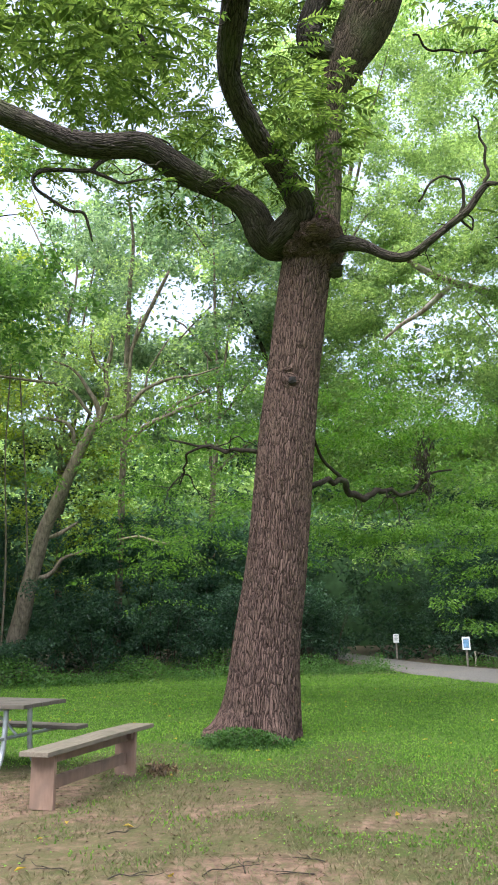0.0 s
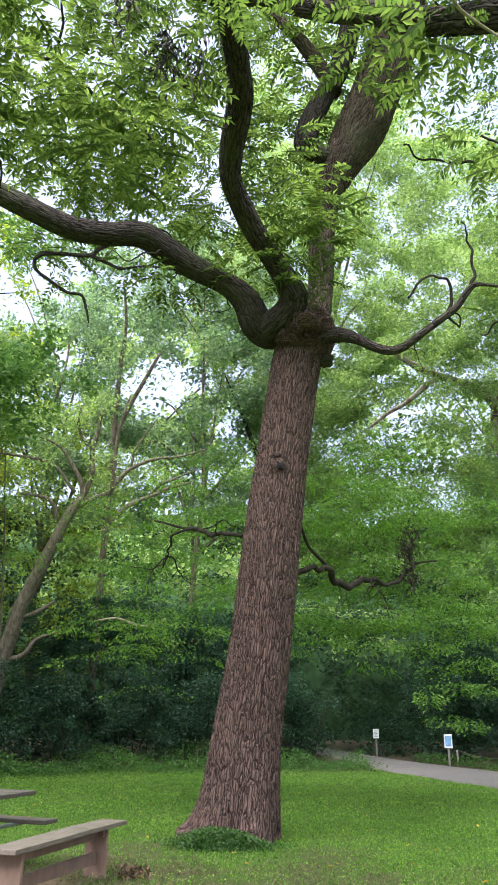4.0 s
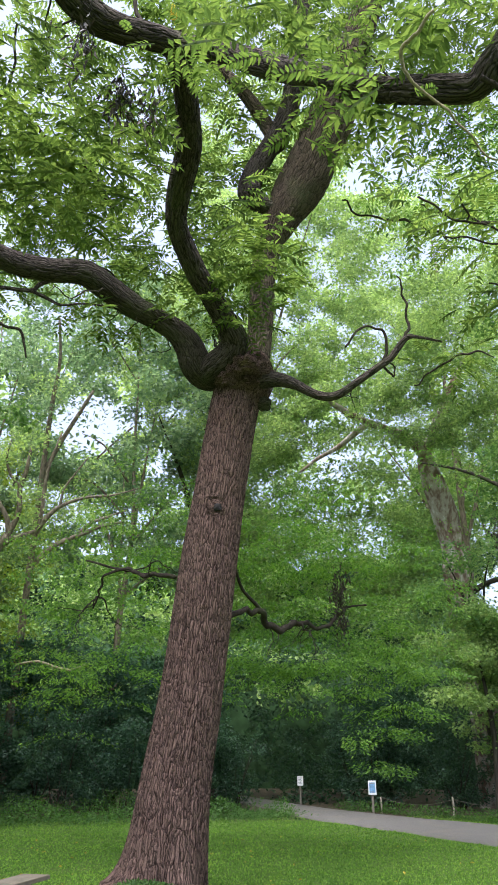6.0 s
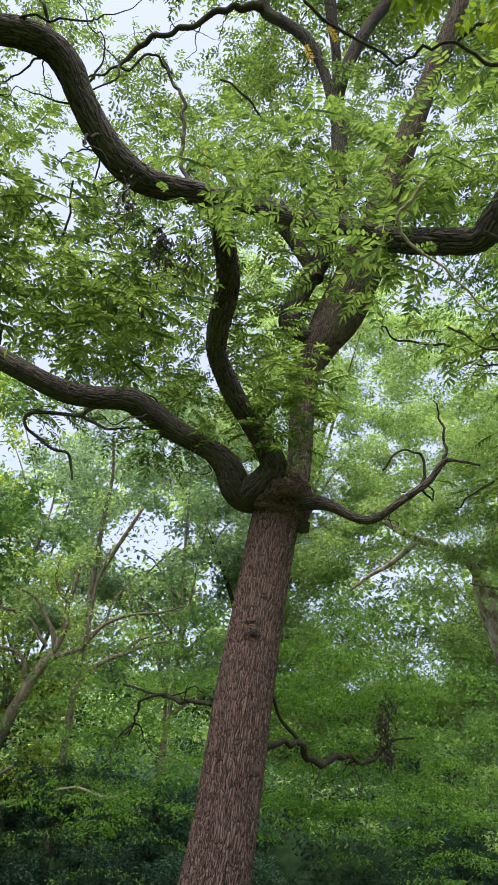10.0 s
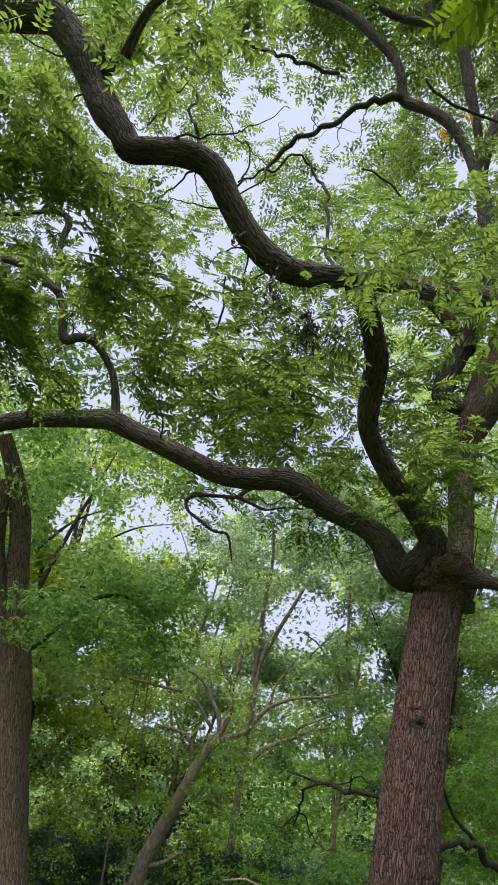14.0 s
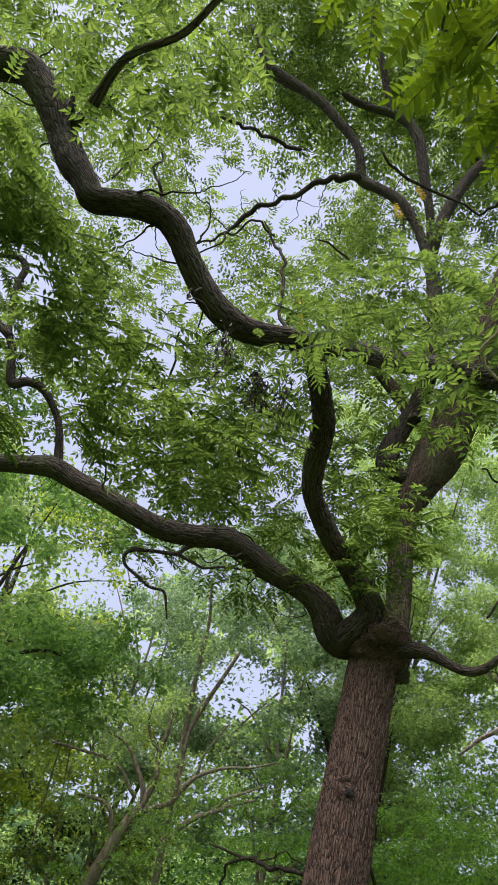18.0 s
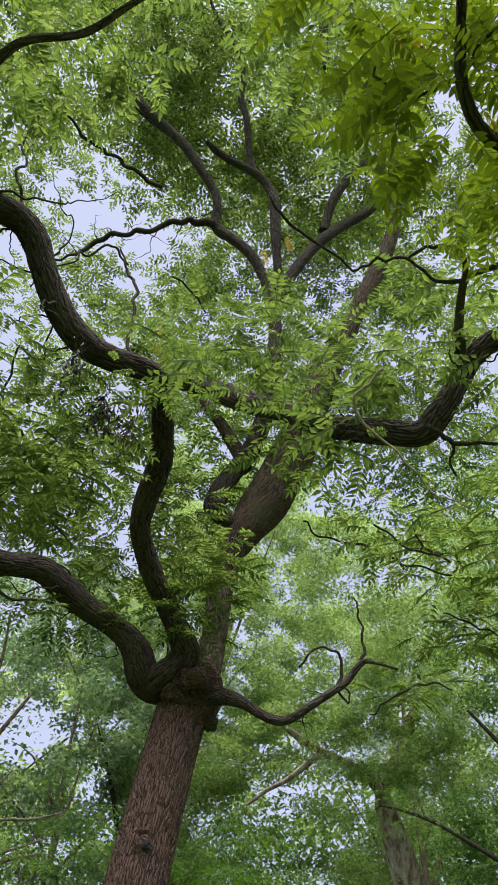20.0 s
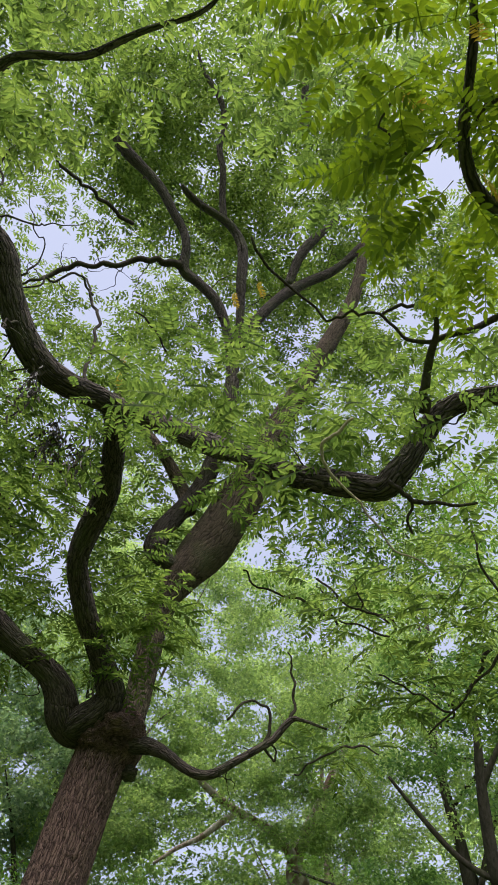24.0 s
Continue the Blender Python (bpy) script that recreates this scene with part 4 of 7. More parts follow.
limb("branch", [(-1.78, 2.13, 6.88, 0.045), (-1.62, 1.94, 6.99, 0.034), (-1.46, 1.83, 7.06, 0.028), (-1.12, 1.74, 7.16, 0.025), (-0.80, 1.49, 7.26, 0.021), (-0.47, 1.27, 7.33, 0.017), (-0.34, 1.09, 7.37, 0.011)], LIMB_BARK_BACKLIT, walnut, "dark crooked branch", segs=24, step=0.05, ridge=0.007, lump=0.10, cell=(0.05, 0.14), seed=41)
limb("branch", [(-2.02, 11.15, 9.38, 0.048), (-2.23, 11.18, 9.25, 0.043), (-2.46, 11.2, 9.11, 0.038), (-2.57, 11.21, 9.0, 0.038), (-3.04, 11.17, 8.99, 0.033), (-3.37, 11.15, 8.97, 0.033), (-3.52, 11.17, 8.85, 0.028), (-3.47, 11.21, 8.68, 0.028), (-3.27, 11.25, 8.53, 0.028), (-2.95, 11.3, 8.32, 0.024), (-2.69, 11.32, 8.27, 0.024), (-2.6, 11.38, 8.02, 0.019), (-2.55, 11.43, 7.8, 0.009)], LIMB_BARK_BACKLIT, walnut, "dark crooked branch", segs=24, step=0.05, ridge=0.007, lump=0.10, cell=(0.05, 0.14), seed=42)
limb("twig", [(0.24, 8.71, 18.16, 0.102), (-0.33, 8.69, 18.13, 0.067), (-0.93, 8.88, 17.9, 0.067), (-1.64, 9.13, 17.61, 0.059), (-2.2, 9.26, 17.38, 0.059), (-2.56, 9.44, 17.06, 0.052), (-2.89, 9.52, 16.81, 0.032), (-3.38, 9.63, 16.57, 0.019)], TWIG_BARK, walnut_fork_left, "thin crooked twig", segs=7, step=0.06, lump=0.14, seed=50)
limb("twig", [(3.47, 9.71, 7.61, 0.037), (3.52, 9.65, 7.85, 0.024), (3.5, 9.58, 8.15, 0.02), (3.42, 9.52, 8.4, 0.016), (3.33, 9.47, 8.6, 0.012)], TWIG_BARK, walnut_limb_right_twig, "thin crooked twig", segs=7, step=0.06, lump=0.14, seed=51)
limb("twig", [(3.13, 9.91, 7.21, 0.029), (3.2, 9.86, 7.42, 0.025), (3.17, 9.79, 7.71, 0.025), (2.95, 9.76, 7.81, 0.021), (2.74, 9.78, 7.75, 0.021), (2.54, 9.85, 7.47, 0.016)], TWIG_BARK, walnut_limb_right_twig, "thin crooked twig", segs=7, step=0.06, lump=0.14, seed=52)
limb("twig", [(3.11, 9.91, 7.21, 0.025), (3.24, 9.93, 7.11, 0.021), (3.31, 9.95, 7.05, 0.016), (3.33, 9.91, 7.19, 0.016), (3.23, 9.89, 7.27, 0.012)], TWIG_BARK, walnut_limb_right_twig, "thin crooked twig", segs=7, step=0.06, lump=0.14, seed=53)
limb("twig", [(0.93, 12.05, 3.6, 0.05), (1.23, 12.2, 3.81, 0.042), (1.49, 12.39, 3.87, 0.042), (1.64, 12.61, 3.83, 0.048), (1.72, 12.85, 3.69, 0.054), (2.0, 13.1, 3.64, 0.054), (2.27, 13.29, 3.83, 0.05), (2.53, 13.52, 3.87, 0.041), (2.78, 13.74, 3.8, 0.036), (3.08, 13.88, 3.92, 0.037), (3.27, 13.97, 4.13, 0.032), (3.46, 14.04, 4.27, 0.021), (3.86, 14.13, 4.34, 0.016)], TWIG_BARK, walnut_trunk, "thin crooked twig", segs=7, step=0.06, lump=0.14, seed=54)
limb("twig", [(0.12, 11.89, 4.25, 0.041), (-0.15, 12.07, 4.32, 0.037), (-0.39, 12.28, 4.34, 0.033), (-0.63, 12.44, 4.5, 0.029), (-0.99, 12.66, 4.46, 0.024), (-1.16, 12.92, 4.22, 0.02), (-1.25, 13.19, 3.97, 0.015)], TWIG_BARK, walnut_trunk, "thin crooked twig", segs=7, step=0.06, lump=0.14, seed=55)
limb("twig", [(0.81, 0.85, 4.87, 0.011), (0.68, 0.95, 4.89, 0.008), (0.57, 1.00, 4.90, 0.007), (0.47, 0.94, 4.94, 0.006), (0.48, 0.84, 4.96, 0.005)], TWIG_BARK, walnut_near_branch, "thin crooked twig", segs=7, step=0.06, lump=0.14, seed=56)
limb("twig", [(0.81, 0.84, 4.87, 0.012), (0.83, 0.74, 4.89, 0.010), (0.86, 0.65, 4.89, 0.009), (0.91, 0.53, 4.90, 0.007)], TWIG_BARK, walnut_near_branch, "thin crooked twig", segs=7, step=0.06, lump=0.14, seed=57)
limb("twig", [(0.35, 2.47, 6.93, 0.010), (0.54, 2.62, 6.84, 0.011), (0.77, 2.69, 6.77, 0.011), (1.08, 2.79, 6.65, 0.011), (1.23, 2.65, 6.68, 0.013), (1.43, 2.59, 6.65, 0.013), (1.63, 2.65, 6.55, 0.015), (1.86, 2.58, 6.49, 0.021), (2.11, 2.35, 6.50, 0.025), (2.45, 2.05, 6.45, 0.028)], TWIG_BARK, walnut_limb_near, "thin crooked twig", segs=7, step=0.06, lump=0.14, seed=58)
limb("twig", [(1.45, 2.59, 6.65, 0.013), (1.52, 2.50, 6.66, 0.015), (1.63, 2.44, 6.65, 0.017), (1.76, 2.40, 6.62, 0.017), (1.86, 2.58, 6.49, 0.029), (1.91, 2.87, 6.32, 0.038), (1.96, 3.03, 6.19, 0.042)], TWIG_BARK, walnut_limb_near, "thin crooked twig", segs=7, step=0.06, lump=0.14, seed=59)
limb("twig", [(2.98, 7.48, 8.41, 0.014), (3.36, 7.52, 8.17, 0.013), (3.70, 7.47, 8.04, 0.016), (4.00, 7.42, 7.91, 0.013)], TWIG_BARK, walnut, "thin crooked twig", segs=7, step=0.06, lump=0.14, seed=60)
limb("twig", [(3.45, 7.25, 8.42, 0.011), (3.53, 7.37, 8.25, 0.013), (3.62, 7.47, 8.08, 0.013)], TWIG_BARK, walnut, "thin crooked twig", segs=7, step=0.06, lump=0.14, seed=61)
limb("twig", [(4.66, 7.91, 6.73, 0.010), (4.87, 7.63, 6.93, 0.015), (5.08, 7.26, 7.23, 0.018), (5.28, 6.88, 7.50, 0.020)], TWIG_BARK, walnut, "thin crooked twig", segs=7, step=0.06, lump=0.14, seed=62)
limb("twig", [(3.96, 10.82, 7.40, 0.012), (4.20, 10.63, 7.56, 0.015), (4.54, 10.38, 7.74, 0.019), (4.84, 10.22, 7.77, 0.019), (5.12, 10.15, 7.64, 0.012)], TWIG_BARK, walnut, "thin crooked twig", segs=7, step=0.06, lump=0.14, seed=63)
limb("twig", [(3.39, 7.69, 7.97, 0.011), (3.67, 7.60, 7.91, 0.013), (4.03, 7.51, 7.77, 0.013)], TWIG_BARK, walnut, "thin crooked twig", segs=7, step=0.06, lump=0.14, seed=64)
limb("twig", [(3.99, 7.84, 7.38, 0.010), (4.30, 7.77, 7.25, 0.013), (4.64, 7.70, 7.05, 0.015), (4.87, 7.63, 6.93, 0.015)], TWIG_BARK, walnut, "thin crooked twig", segs=7, step=0.06, lump=0.14, seed=65)
limb("twig", [(4.12, 5.47, 7.93, 0.012), (4.29, 5.68, 7.63, 0.014), (4.53, 5.76, 7.35, 0.016)], TWIG_BARK, walnut, "thin crooked twig", segs=7, step=0.06, lump=0.14, seed=66)
limb("twig", [(1.71, 3.26, 5.57, 0.017), (1.79, 3.26, 5.53, 0.017), (1.89, 3.28, 5.46, 0.017), (2.04, 3.21, 5.44, 0.013), (2.28, 3.08, 5.40, 0.009)], TWIG_BARK, walnut_limb_near, "thin crooked twig", segs=7, step=0.06, lump=0.14, seed=67)
limb("twig", [(1.89, 3.28, 5.46, 0.011), (1.90, 3.39, 5.36, 0.009), (1.95, 3.43, 5.30, 0.008)], TWIG_BARK, walnut_limb_near, "thin crooked twig", segs=7, step=0.06, lump=0.14, seed=68)
limb("twig", [(1.09, 2.54, 5.14, 0.0086), (1.01, 2.65, 5.08, 0.0101), (0.96, 2.72, 5.04, 0.0101), (1.01, 2.79, 4.96, 0.0094), (1.14, 2.84, 4.87, 0.0079), (1.30, 2.89, 4.76, 0.0072), (1.50, 2.96, 4.59, 0.0058), (1.68, 2.93, 4.51, 0.0043)], PALE_TWIG, walnut_limb_near, "pale bare broken twig", segs=8, step=0.04, lump=0.1, seed=70)

limb("branch", [(-3.12, 3.86, 10.72, 0.049), (-3.03, 3.73, 10.92, 0.045), (-2.87, 3.64, 11.08, 0.042), (-2.73, 3.55, 11.25, 0.035), (-2.63, 3.37, 11.51, 0.028), (-2.43, 3.19, 11.82, 0.021)], LIMB_BARK_BACKLIT, walnut_limb_overhead, "dark crooked branch", segs=14, step=0.06, ridge=0.005, lump=0.10, cell=(0.05, 0.14), seed=80)
limb("branch", [(1.58, 10.12, 11.67, 0.138), (1.42, 10.18, 12.18, 0.131), (0.98, 10.1, 12.86, 0.118), (0.5, 10.12, 13.48, 0.104), (0.12, 10.19, 14.03, 0.083), (-0.39, 10.17, 14.68, 0.055)], LEADER_BARK, walnut_leader, "dark crooked branch", segs=14, step=0.06, ridge=0.005, lump=0.10, cell=(0.05, 0.14), seed=81)
limb("branch", [(2.37, 5.99, 22.3, 0.112), (2.3, 5.71, 23.06, 0.115), (2.15, 5.26, 23.97, 0.101), (2.07, 4.82, 24.86, 0.087), (2.0, 4.35, 25.77, 0.065), (2.07, 3.88, 26.64, 0.041)], LIMB_BARK_BACKLIT, walnut, "dark crooked branch", segs=14, step=0.06, ridge=0.005, lump=0.10, cell=(0.05, 0.14), seed=82)
limb("branch", [(-2.57, 11.19, 8.99, 0.033), (-2.29, 11.22, 8.87, 0.028), (-2.05, 11.24, 8.77, 0.024), (-1.77, 11.23, 8.81, 0.019), (-1.53, 11.23, 8.82, 0.019), (-1.15, 11.24, 8.78, 0.014), (-0.87, 11.26, 8.7, 0.009)], LIMB_BARK_BACKLIT, walnut, "dark crooked branch", segs=14, step=0.06, ridge=0.005, lump=0.10, cell=(0.05, 0.14), seed=83)
limb("branch", [(1.03, 11.64, 4.4, 0.022), (1.2, 12.02, 4.12, 0.023), (1.49, 12.38, 3.93, 0.028), (1.66, 12.62, 3.78, 0.034)], TWIG_BARK, walnut_trunk, "dark crooked branch", segs=14, step=0.06, ridge=0.005, lump=0.10, cell=(0.05, 0.14), seed=85)
limb("branch", [(-0.63, 12.44, 4.5, 0.024), (-0.89, 12.64, 4.55, 0.019), (-1.2, 12.81, 4.67, 0.02), (-1.41, 13.0, 4.76, 0.015)], TWIG_BARK, walnut_trunk, "dark crooked branch", segs=14, step=0.06, ridge=0.005, lump=0.10, cell=(0.05, 0.14), seed=86)
limb("twig", [(-1.37, 7.0, 13.33, 0.019), (-1.23, 7.05, 12.97, 0.024), (-1.02, 7.1, 12.62, 0.028), (-0.89, 7.09, 12.21, 0.028), (-0.86, 7.11, 11.57, 0.027), (-0.86, 7.0, 10.94, 0.03), (-0.7, 6.93, 10.26, 0.033)], TWIG_BARK, walnut, "thin crooked twig", segs=7, step=0.07, lump=0.14, seed=700)
limb("twig", [(-3.21, 6.31, 17.06, 0.022), (-3.02, 6.49, 17.01, 0.028), (-2.8, 6.76, 16.97, 0.034), (-2.5, 7.0, 17.17, 0.035), (-2.15, 7.27, 17.49, 0.036), (-1.73, 7.62, 17.8, 0.042), (-1.1, 8.04, 18.11, 0.05)], TWIG_BARK, walnut, "thin crooked twig", segs=7, step=0.07, lump=0.14, seed=701)
limb("twig", [(-2.49, 4.43, 11.68, 0.011), (-2.45, 4.61, 11.06, 0.015), (-2.48, 4.61, 10.65, 0.018), (-2.3, 4.73, 10.23, 0.021), (-2.22, 4.75, 9.98, 0.025)], TWIG_BARK, walnut, "thin crooked twig", segs=7, step=0.07, lump=0.14, seed=702)
limb("twig", [(-2.95, 4.59, 10.3, 0.011), (-2.87, 4.6, 10.65, 0.015), (-2.75, 4.58, 11.05, 0.015), (-2.56, 4.6, 11.42, 0.011)], TWIG_BARK, walnut, "thin crooked twig", segs=7, step=0.07, lump=0.14, seed=703)
limb("twig", [(-2.47, 6.87, 11.48, 0.013), (-1.94, 6.72, 12.52, 0.019), (-1.49, 6.87, 13.13, 0.019), (-1.18, 7.18, 13.16, 0.019)], TWIG_BARK, walnut, "thin crooked twig", segs=7, step=0.07, lump=0.14, seed=704)
limb("twig", [(-0.43, 7.57, 13.71, 0.015), (0.07, 7.79, 13.57, 0.02), (0.32, 7.99, 13.38, 0.015)], TWIG_BARK, walnut, "thin crooked twig", segs=7, step=0.07, lump=0.14, seed=705)
limb("twig", [(-3.18, 7.5, 9.62, 0.013), (-2.85, 7.62, 9.71, 0.022), (-2.53, 7.77, 9.77, 0.027), (-2.28, 8.02, 9.69, 0.027), (-2.07, 8.26, 9.61, 0.031), (-1.77, 8.48, 9.58, 0.036), (-1.47, 8.69, 9.51, 0.036), (-1.32, 8.92, 9.32, 0.041), (-1.04, 9.13, 9.15, 0.046)], TWIG_BARK, walnut, "thin crooked twig", segs=7, step=0.07, lump=0.14, seed=706)
limb("twig", [(-2.33, 7.09, 10.31, 0.013), (-2.38, 7.44, 10.04, 0.018), (-2.56, 7.77, 9.76, 0.022)], TWIG_BARK, walnut, "thin crooked twig", segs=7, step=0.07, lump=0.14, seed=707)
limb("twig", [(-2.73, 8.4, 9.28, 0.013), (-2.56, 8.39, 9.39, 0.018), (-2.33, 8.4, 9.5, 0.023), (-1.93, 8.49, 9.58, 0.027), (-1.47, 8.71, 9.53, 0.027)], TWIG_BARK, walnut, "thin crooked twig", segs=7, step=0.07, lump=0.14, seed=708)
limb("twig", [(3.02, 11.18, 11.54, 0.017), (3.39, 11.38, 11.38, 0.023), (4.3, 11.37, 11.37, 0.028), (4.73, 11.52, 11.39, 0.029), (5.35, 11.81, 11.28, 0.029)], TWIG_BARK, walnut, "thin crooked twig", segs=7, step=0.07, lump=0.14, seed=709)
limb("twig", [(5.18, 10.61, 11.49, 0.022), (5.31, 10.83, 11.28, 0.028), (5.45, 10.93, 11.18, 0.028), (5.76, 10.95, 11.08, 0.028)], TWIG_BARK, walnut, "thin crooked twig", segs=7, step=0.07, lump=0.14, seed=710)
limb("twig", [(4.36, 10.65, 11.13, 0.016), (4.68, 10.84, 11.16, 0.022), (5.1, 10.96, 11.23, 0.028), (5.66, 11.11, 11.24, 0.034), (6.36, 11.28, 11.21, 0.035)], TWIG_BARK, walnut, "thin crooked twig", segs=7, step=0.07, lump=0.14, seed=711)
limb("twig", [(7.0, 9.27, 9.54, 0.039), (7.04, 9.76, 9.4, 0.035), (7.04, 10.23, 9.28, 0.03), (7.04, 10.76, 9.13, 0.025), (7.05, 11.07, 9.13, 0.015)], TWIG_BARK, walnut, "thin crooked twig", segs=7, step=0.07, lump=0.14, seed=712)

# knot with a dark hollow, and the burls round the crotch


def lump_mesh(name, at, size, material, parent, seed, label="", hollow=None):
    bm = bmesh.new()
    bmesh.ops.create_icosphere(bm, subdivisions=5 if size[0] > 0.4 else 4, radius=1.0)
    co = np.array([w.co[:] for w in bm.verts])
    r = 1 + 0.55 * (vnoise(co * 1.7 + 20, seed) - 0.5) + 0.22 * (np.abs(vnoise(co * [7, 7, 3] + 9, seed + 1) - 0.5) * 2 - 0.5) + (0.12 * (np.abs(vnoise(co * [6, 6, 15] + 4, seed + 2) - 0.5) * 2 - 0.5) + 0.07 * (vnoise(co * 26, seed + 6) - 0.5) if size[0] > 0.4 else 0.0)
    if hollow is not None:
        d = unit(co) @ unit(np.array(hollow, dtype=float))
        d = d + 0.5 * (vnoise(co * 2.6 + 5, seed + 8) - 0.5)
        # mask that sinks the hollow and paints its shade into the plate values
        dark_in = np.clip((d - 0.84) / 0.1, 0, 1)
        r = r - 0.4 * dark_in
    else:
        dark_in = np.zeros(len(r))
    for w, s in zip(bm.verts, r):
        w.co = Vector(at) + Vector((w.co.x * size[0], w.co.y * size[1], w.co.z * size[2])) * float(s)
    ob = part(name, bm, material, parent, label, smooth=True)
    ob.data.attributes.new("plate", "FLOAT", "POINT").data.foreach_set("value", np.clip(0.75 + (r - r.mean()) / r.std() * 0.36 - dark_in, 0, 1).astype(np.float32))
    ob.data.attributes.new("bark", "FLOAT_VECTOR", "POINT").data.foreach_set("vector", (co[:, [2, 1, 0]] * size[0] * 1.3).astype(np.float32).ravel())
    return ob


lump_mesh("collar", (1.06, 10.76, 7.36), (0.47, 0.46, 0.36), BARK, walnut_trunk, 31, "swollen rough collar under the limbs")
lump_mesh("knot", (0.64, 10.70, 5.05), (0.135, 0.10, 0.14), BARK, walnut_trunk, 3, "swollen knot round a small dark hollow", (0.1, -1, -0.2))
lump_mesh("knot", (0.615, 10.69, 5.215), (0.07, 0.07, 0.06), BARK, walnut_trunk, 23, "small rounded bump above the hollow")
# lump added in the hollow, coloured as its shade
lump_mesh("hollow", (0.65, 10.635, 5.035), (0.078, 0.045, 0.062), HOLLOW_SHADE, walnut_trunk, 27, "near-black lump standing for the shade in the knot's hollow")
lump_mesh("burl", (1.40, 10.94, 6.96), (0.13, 0.15, 0.13), LIMB_BARK_BACKLIT, walnut_trunk, 5, "small dark burl on the crotch", None)
lump_mesh("stub", (1.16, 10.24, 10.80), (0.11, 0.11, 0.13), LIMB_BARK_BACKLIT, walnut_trunk, 8, "rounded stub of a lost branch", None)
lump_mesh("stub", (-2.86, 3.63, 10.26), (0.10, 0.10, 0.10), LIMB_BARK_BACKLIT, walnut_trunk, 9, "broken branch stub", None)

# fruit in green husks
for at in ((0.62, 3.47, 6.61), (0.42, 3.68, 6.79), (0.39, 3.59, 7.13), (0.35, 3.80, 6.71)):
    bm = bmesh.new()
    bmesh.ops.create_uvsphere(bm, u_segments=16, v_segments=10, radius=0.031)
    for w in bm.verts:
        w.co = w.co * (1 + 0.05 * math.sin(w.co.x * 160) * math.cos(w.co.z * 190)) + Vector(at)
    part("walnut_fruit", bm, HUSK, walnut, "round green walnut in its husk", smooth=True)

# thin crooked twigs along the limbs


def crooked_twigs(host, line, n, seed, length=(0.5, 1.4), lo=0.1, hi=1.0, drop=0.0):
    q = np.random.default_rng(seed)
    c = catmull(line, 0.1)
    for k in range(n):
        p = c[int(len(c) * q.uniform(lo, hi)) - 1]
        d = unit(q.normal(0, 1, 3) * [1, 0.7, 0.8] + [0, 0, 0.35 - drop])
        ln = q.uniform(*length)
        pts, at, r = [], p[:3] + 0, 0.006 + 0.007 * ln
        for m in range(7):
            pts.append((*at, r * (1 - 0.13 * m)))
            d = unit(d + q.normal(0, 0.42, 3) - [0, 0, drop * 0.3])
            at = at + d * ln / 6
        limb("twig", pts, TWIG_BARK, host, "thin crooked twig", segs=6, step=0.07, lump=0.12, seed=seed + k)


crooked_twigs(walnut_limb_overhead, LINE_OVERHEAD, 24, 900, length=(0.5, 1.8))
crooked_twigs(walnut_fork_left, [(0.24, 8.71, 18.16, 0.102), (-0.33, 8.69, 18.13, 0.067), (-0.93, 8.88, 17.9, 0.067), (-1.64, 9.13, 17.61, 0.059), (-2.2, 9.26, 17.38, 0.059), (-2.56, 9.44, 17.06, 0.052), (-2.89, 9.52, 16.81, 0.032), (-3.38, 9.63, 16.57, 0.019)], 12, 940, length=(0.5, 1.5))
crooked_twigs(walnut_limb_left, LINE_LEFT, 20, 980, length=(0.5, 2.0))
crooked_twigs(walnut_limb_elbow, LINE_ELBOW, 8, 1020, lo=0.5, length=(0.5, 1.6))
crooked_twigs(walnut_limb_near, LINE_NEAR, 8, 1060, length=(0.3, 0.9))
crooked_twigs(walnut_fork_left, LINE_FORK_LEFT, 14, 1100, length=(0.5, 1.8))
crooked_twigs(walnut_fork_right, LINE_FORK_RIGHT, 9, 1140, length=(0.5, 1.6))
crooked_twigs(walnut_fork_mid, LINE_FORK_MID, 6, 1180)
crooked_twigs(walnut_leader, LINE_LEADER, 5, 1220, lo=0.4)
crooked_twigs(walnut_limb_hook, LINE_HOOK, 10, 1260, length=(0.5, 1.6))
crooked_twigs(walnut_limb_hook, [(-5.54, 7.97, 10.99, 0.069), (-5.85, 7.87, 11.25, 0.07), (-6.21, 7.79, 11.47, 0.065), (-6.56, 7.74, 11.61, 0.061), (-6.87, 7.68, 11.63, 0.051), (-7.34, 7.54, 11.59, 0.035)], 6, 1300)
crooked_twigs(walnut_trunk, [(0.93, 12.05, 3.6, 0.05), (1.23, 12.2, 3.81, 0.042), (1.49, 12.39, 3.87, 0.042), (1.64, 12.61, 3.83, 0.048), (1.72, 12.85, 3.69, 0.054), (2.0, 13.1, 3.64, 0.054), (2.27, 13.29, 3.83, 0.05), (2.53, 13.52, 3.87, 0.041), (2.78, 13.74, 3.8, 0.036), (3.08, 13.88, 3.92, 0.037), (3.27, 13.97, 4.13, 0.032), (3.46, 14.04, 4.27, 0.021), (3.86, 14.13, 4.34, 0.016)], 9, 1340, drop=0.5, lo=0.3)
crooked_twigs(walnut_trunk, [(0.12, 11.89, 4.25, 0.041), (-0.15, 12.07, 4.32, 0.037), (-0.39, 12.28, 4.34, 0.033), (-0.63, 12.44, 4.5, 0.029), (-0.99, 12.66, 4.46, 0.024), (-1.16, 12.92, 4.22, 0.02), (-1.25, 13.19, 3.97, 0.015)], 7, 1380, drop=0.4, lo=0.3)
crooked_twigs(walnut_limb_right_twig, LINE_RIGHT_TWIG, 5, 1420, length=(0.3, 0.7), lo=0.4)

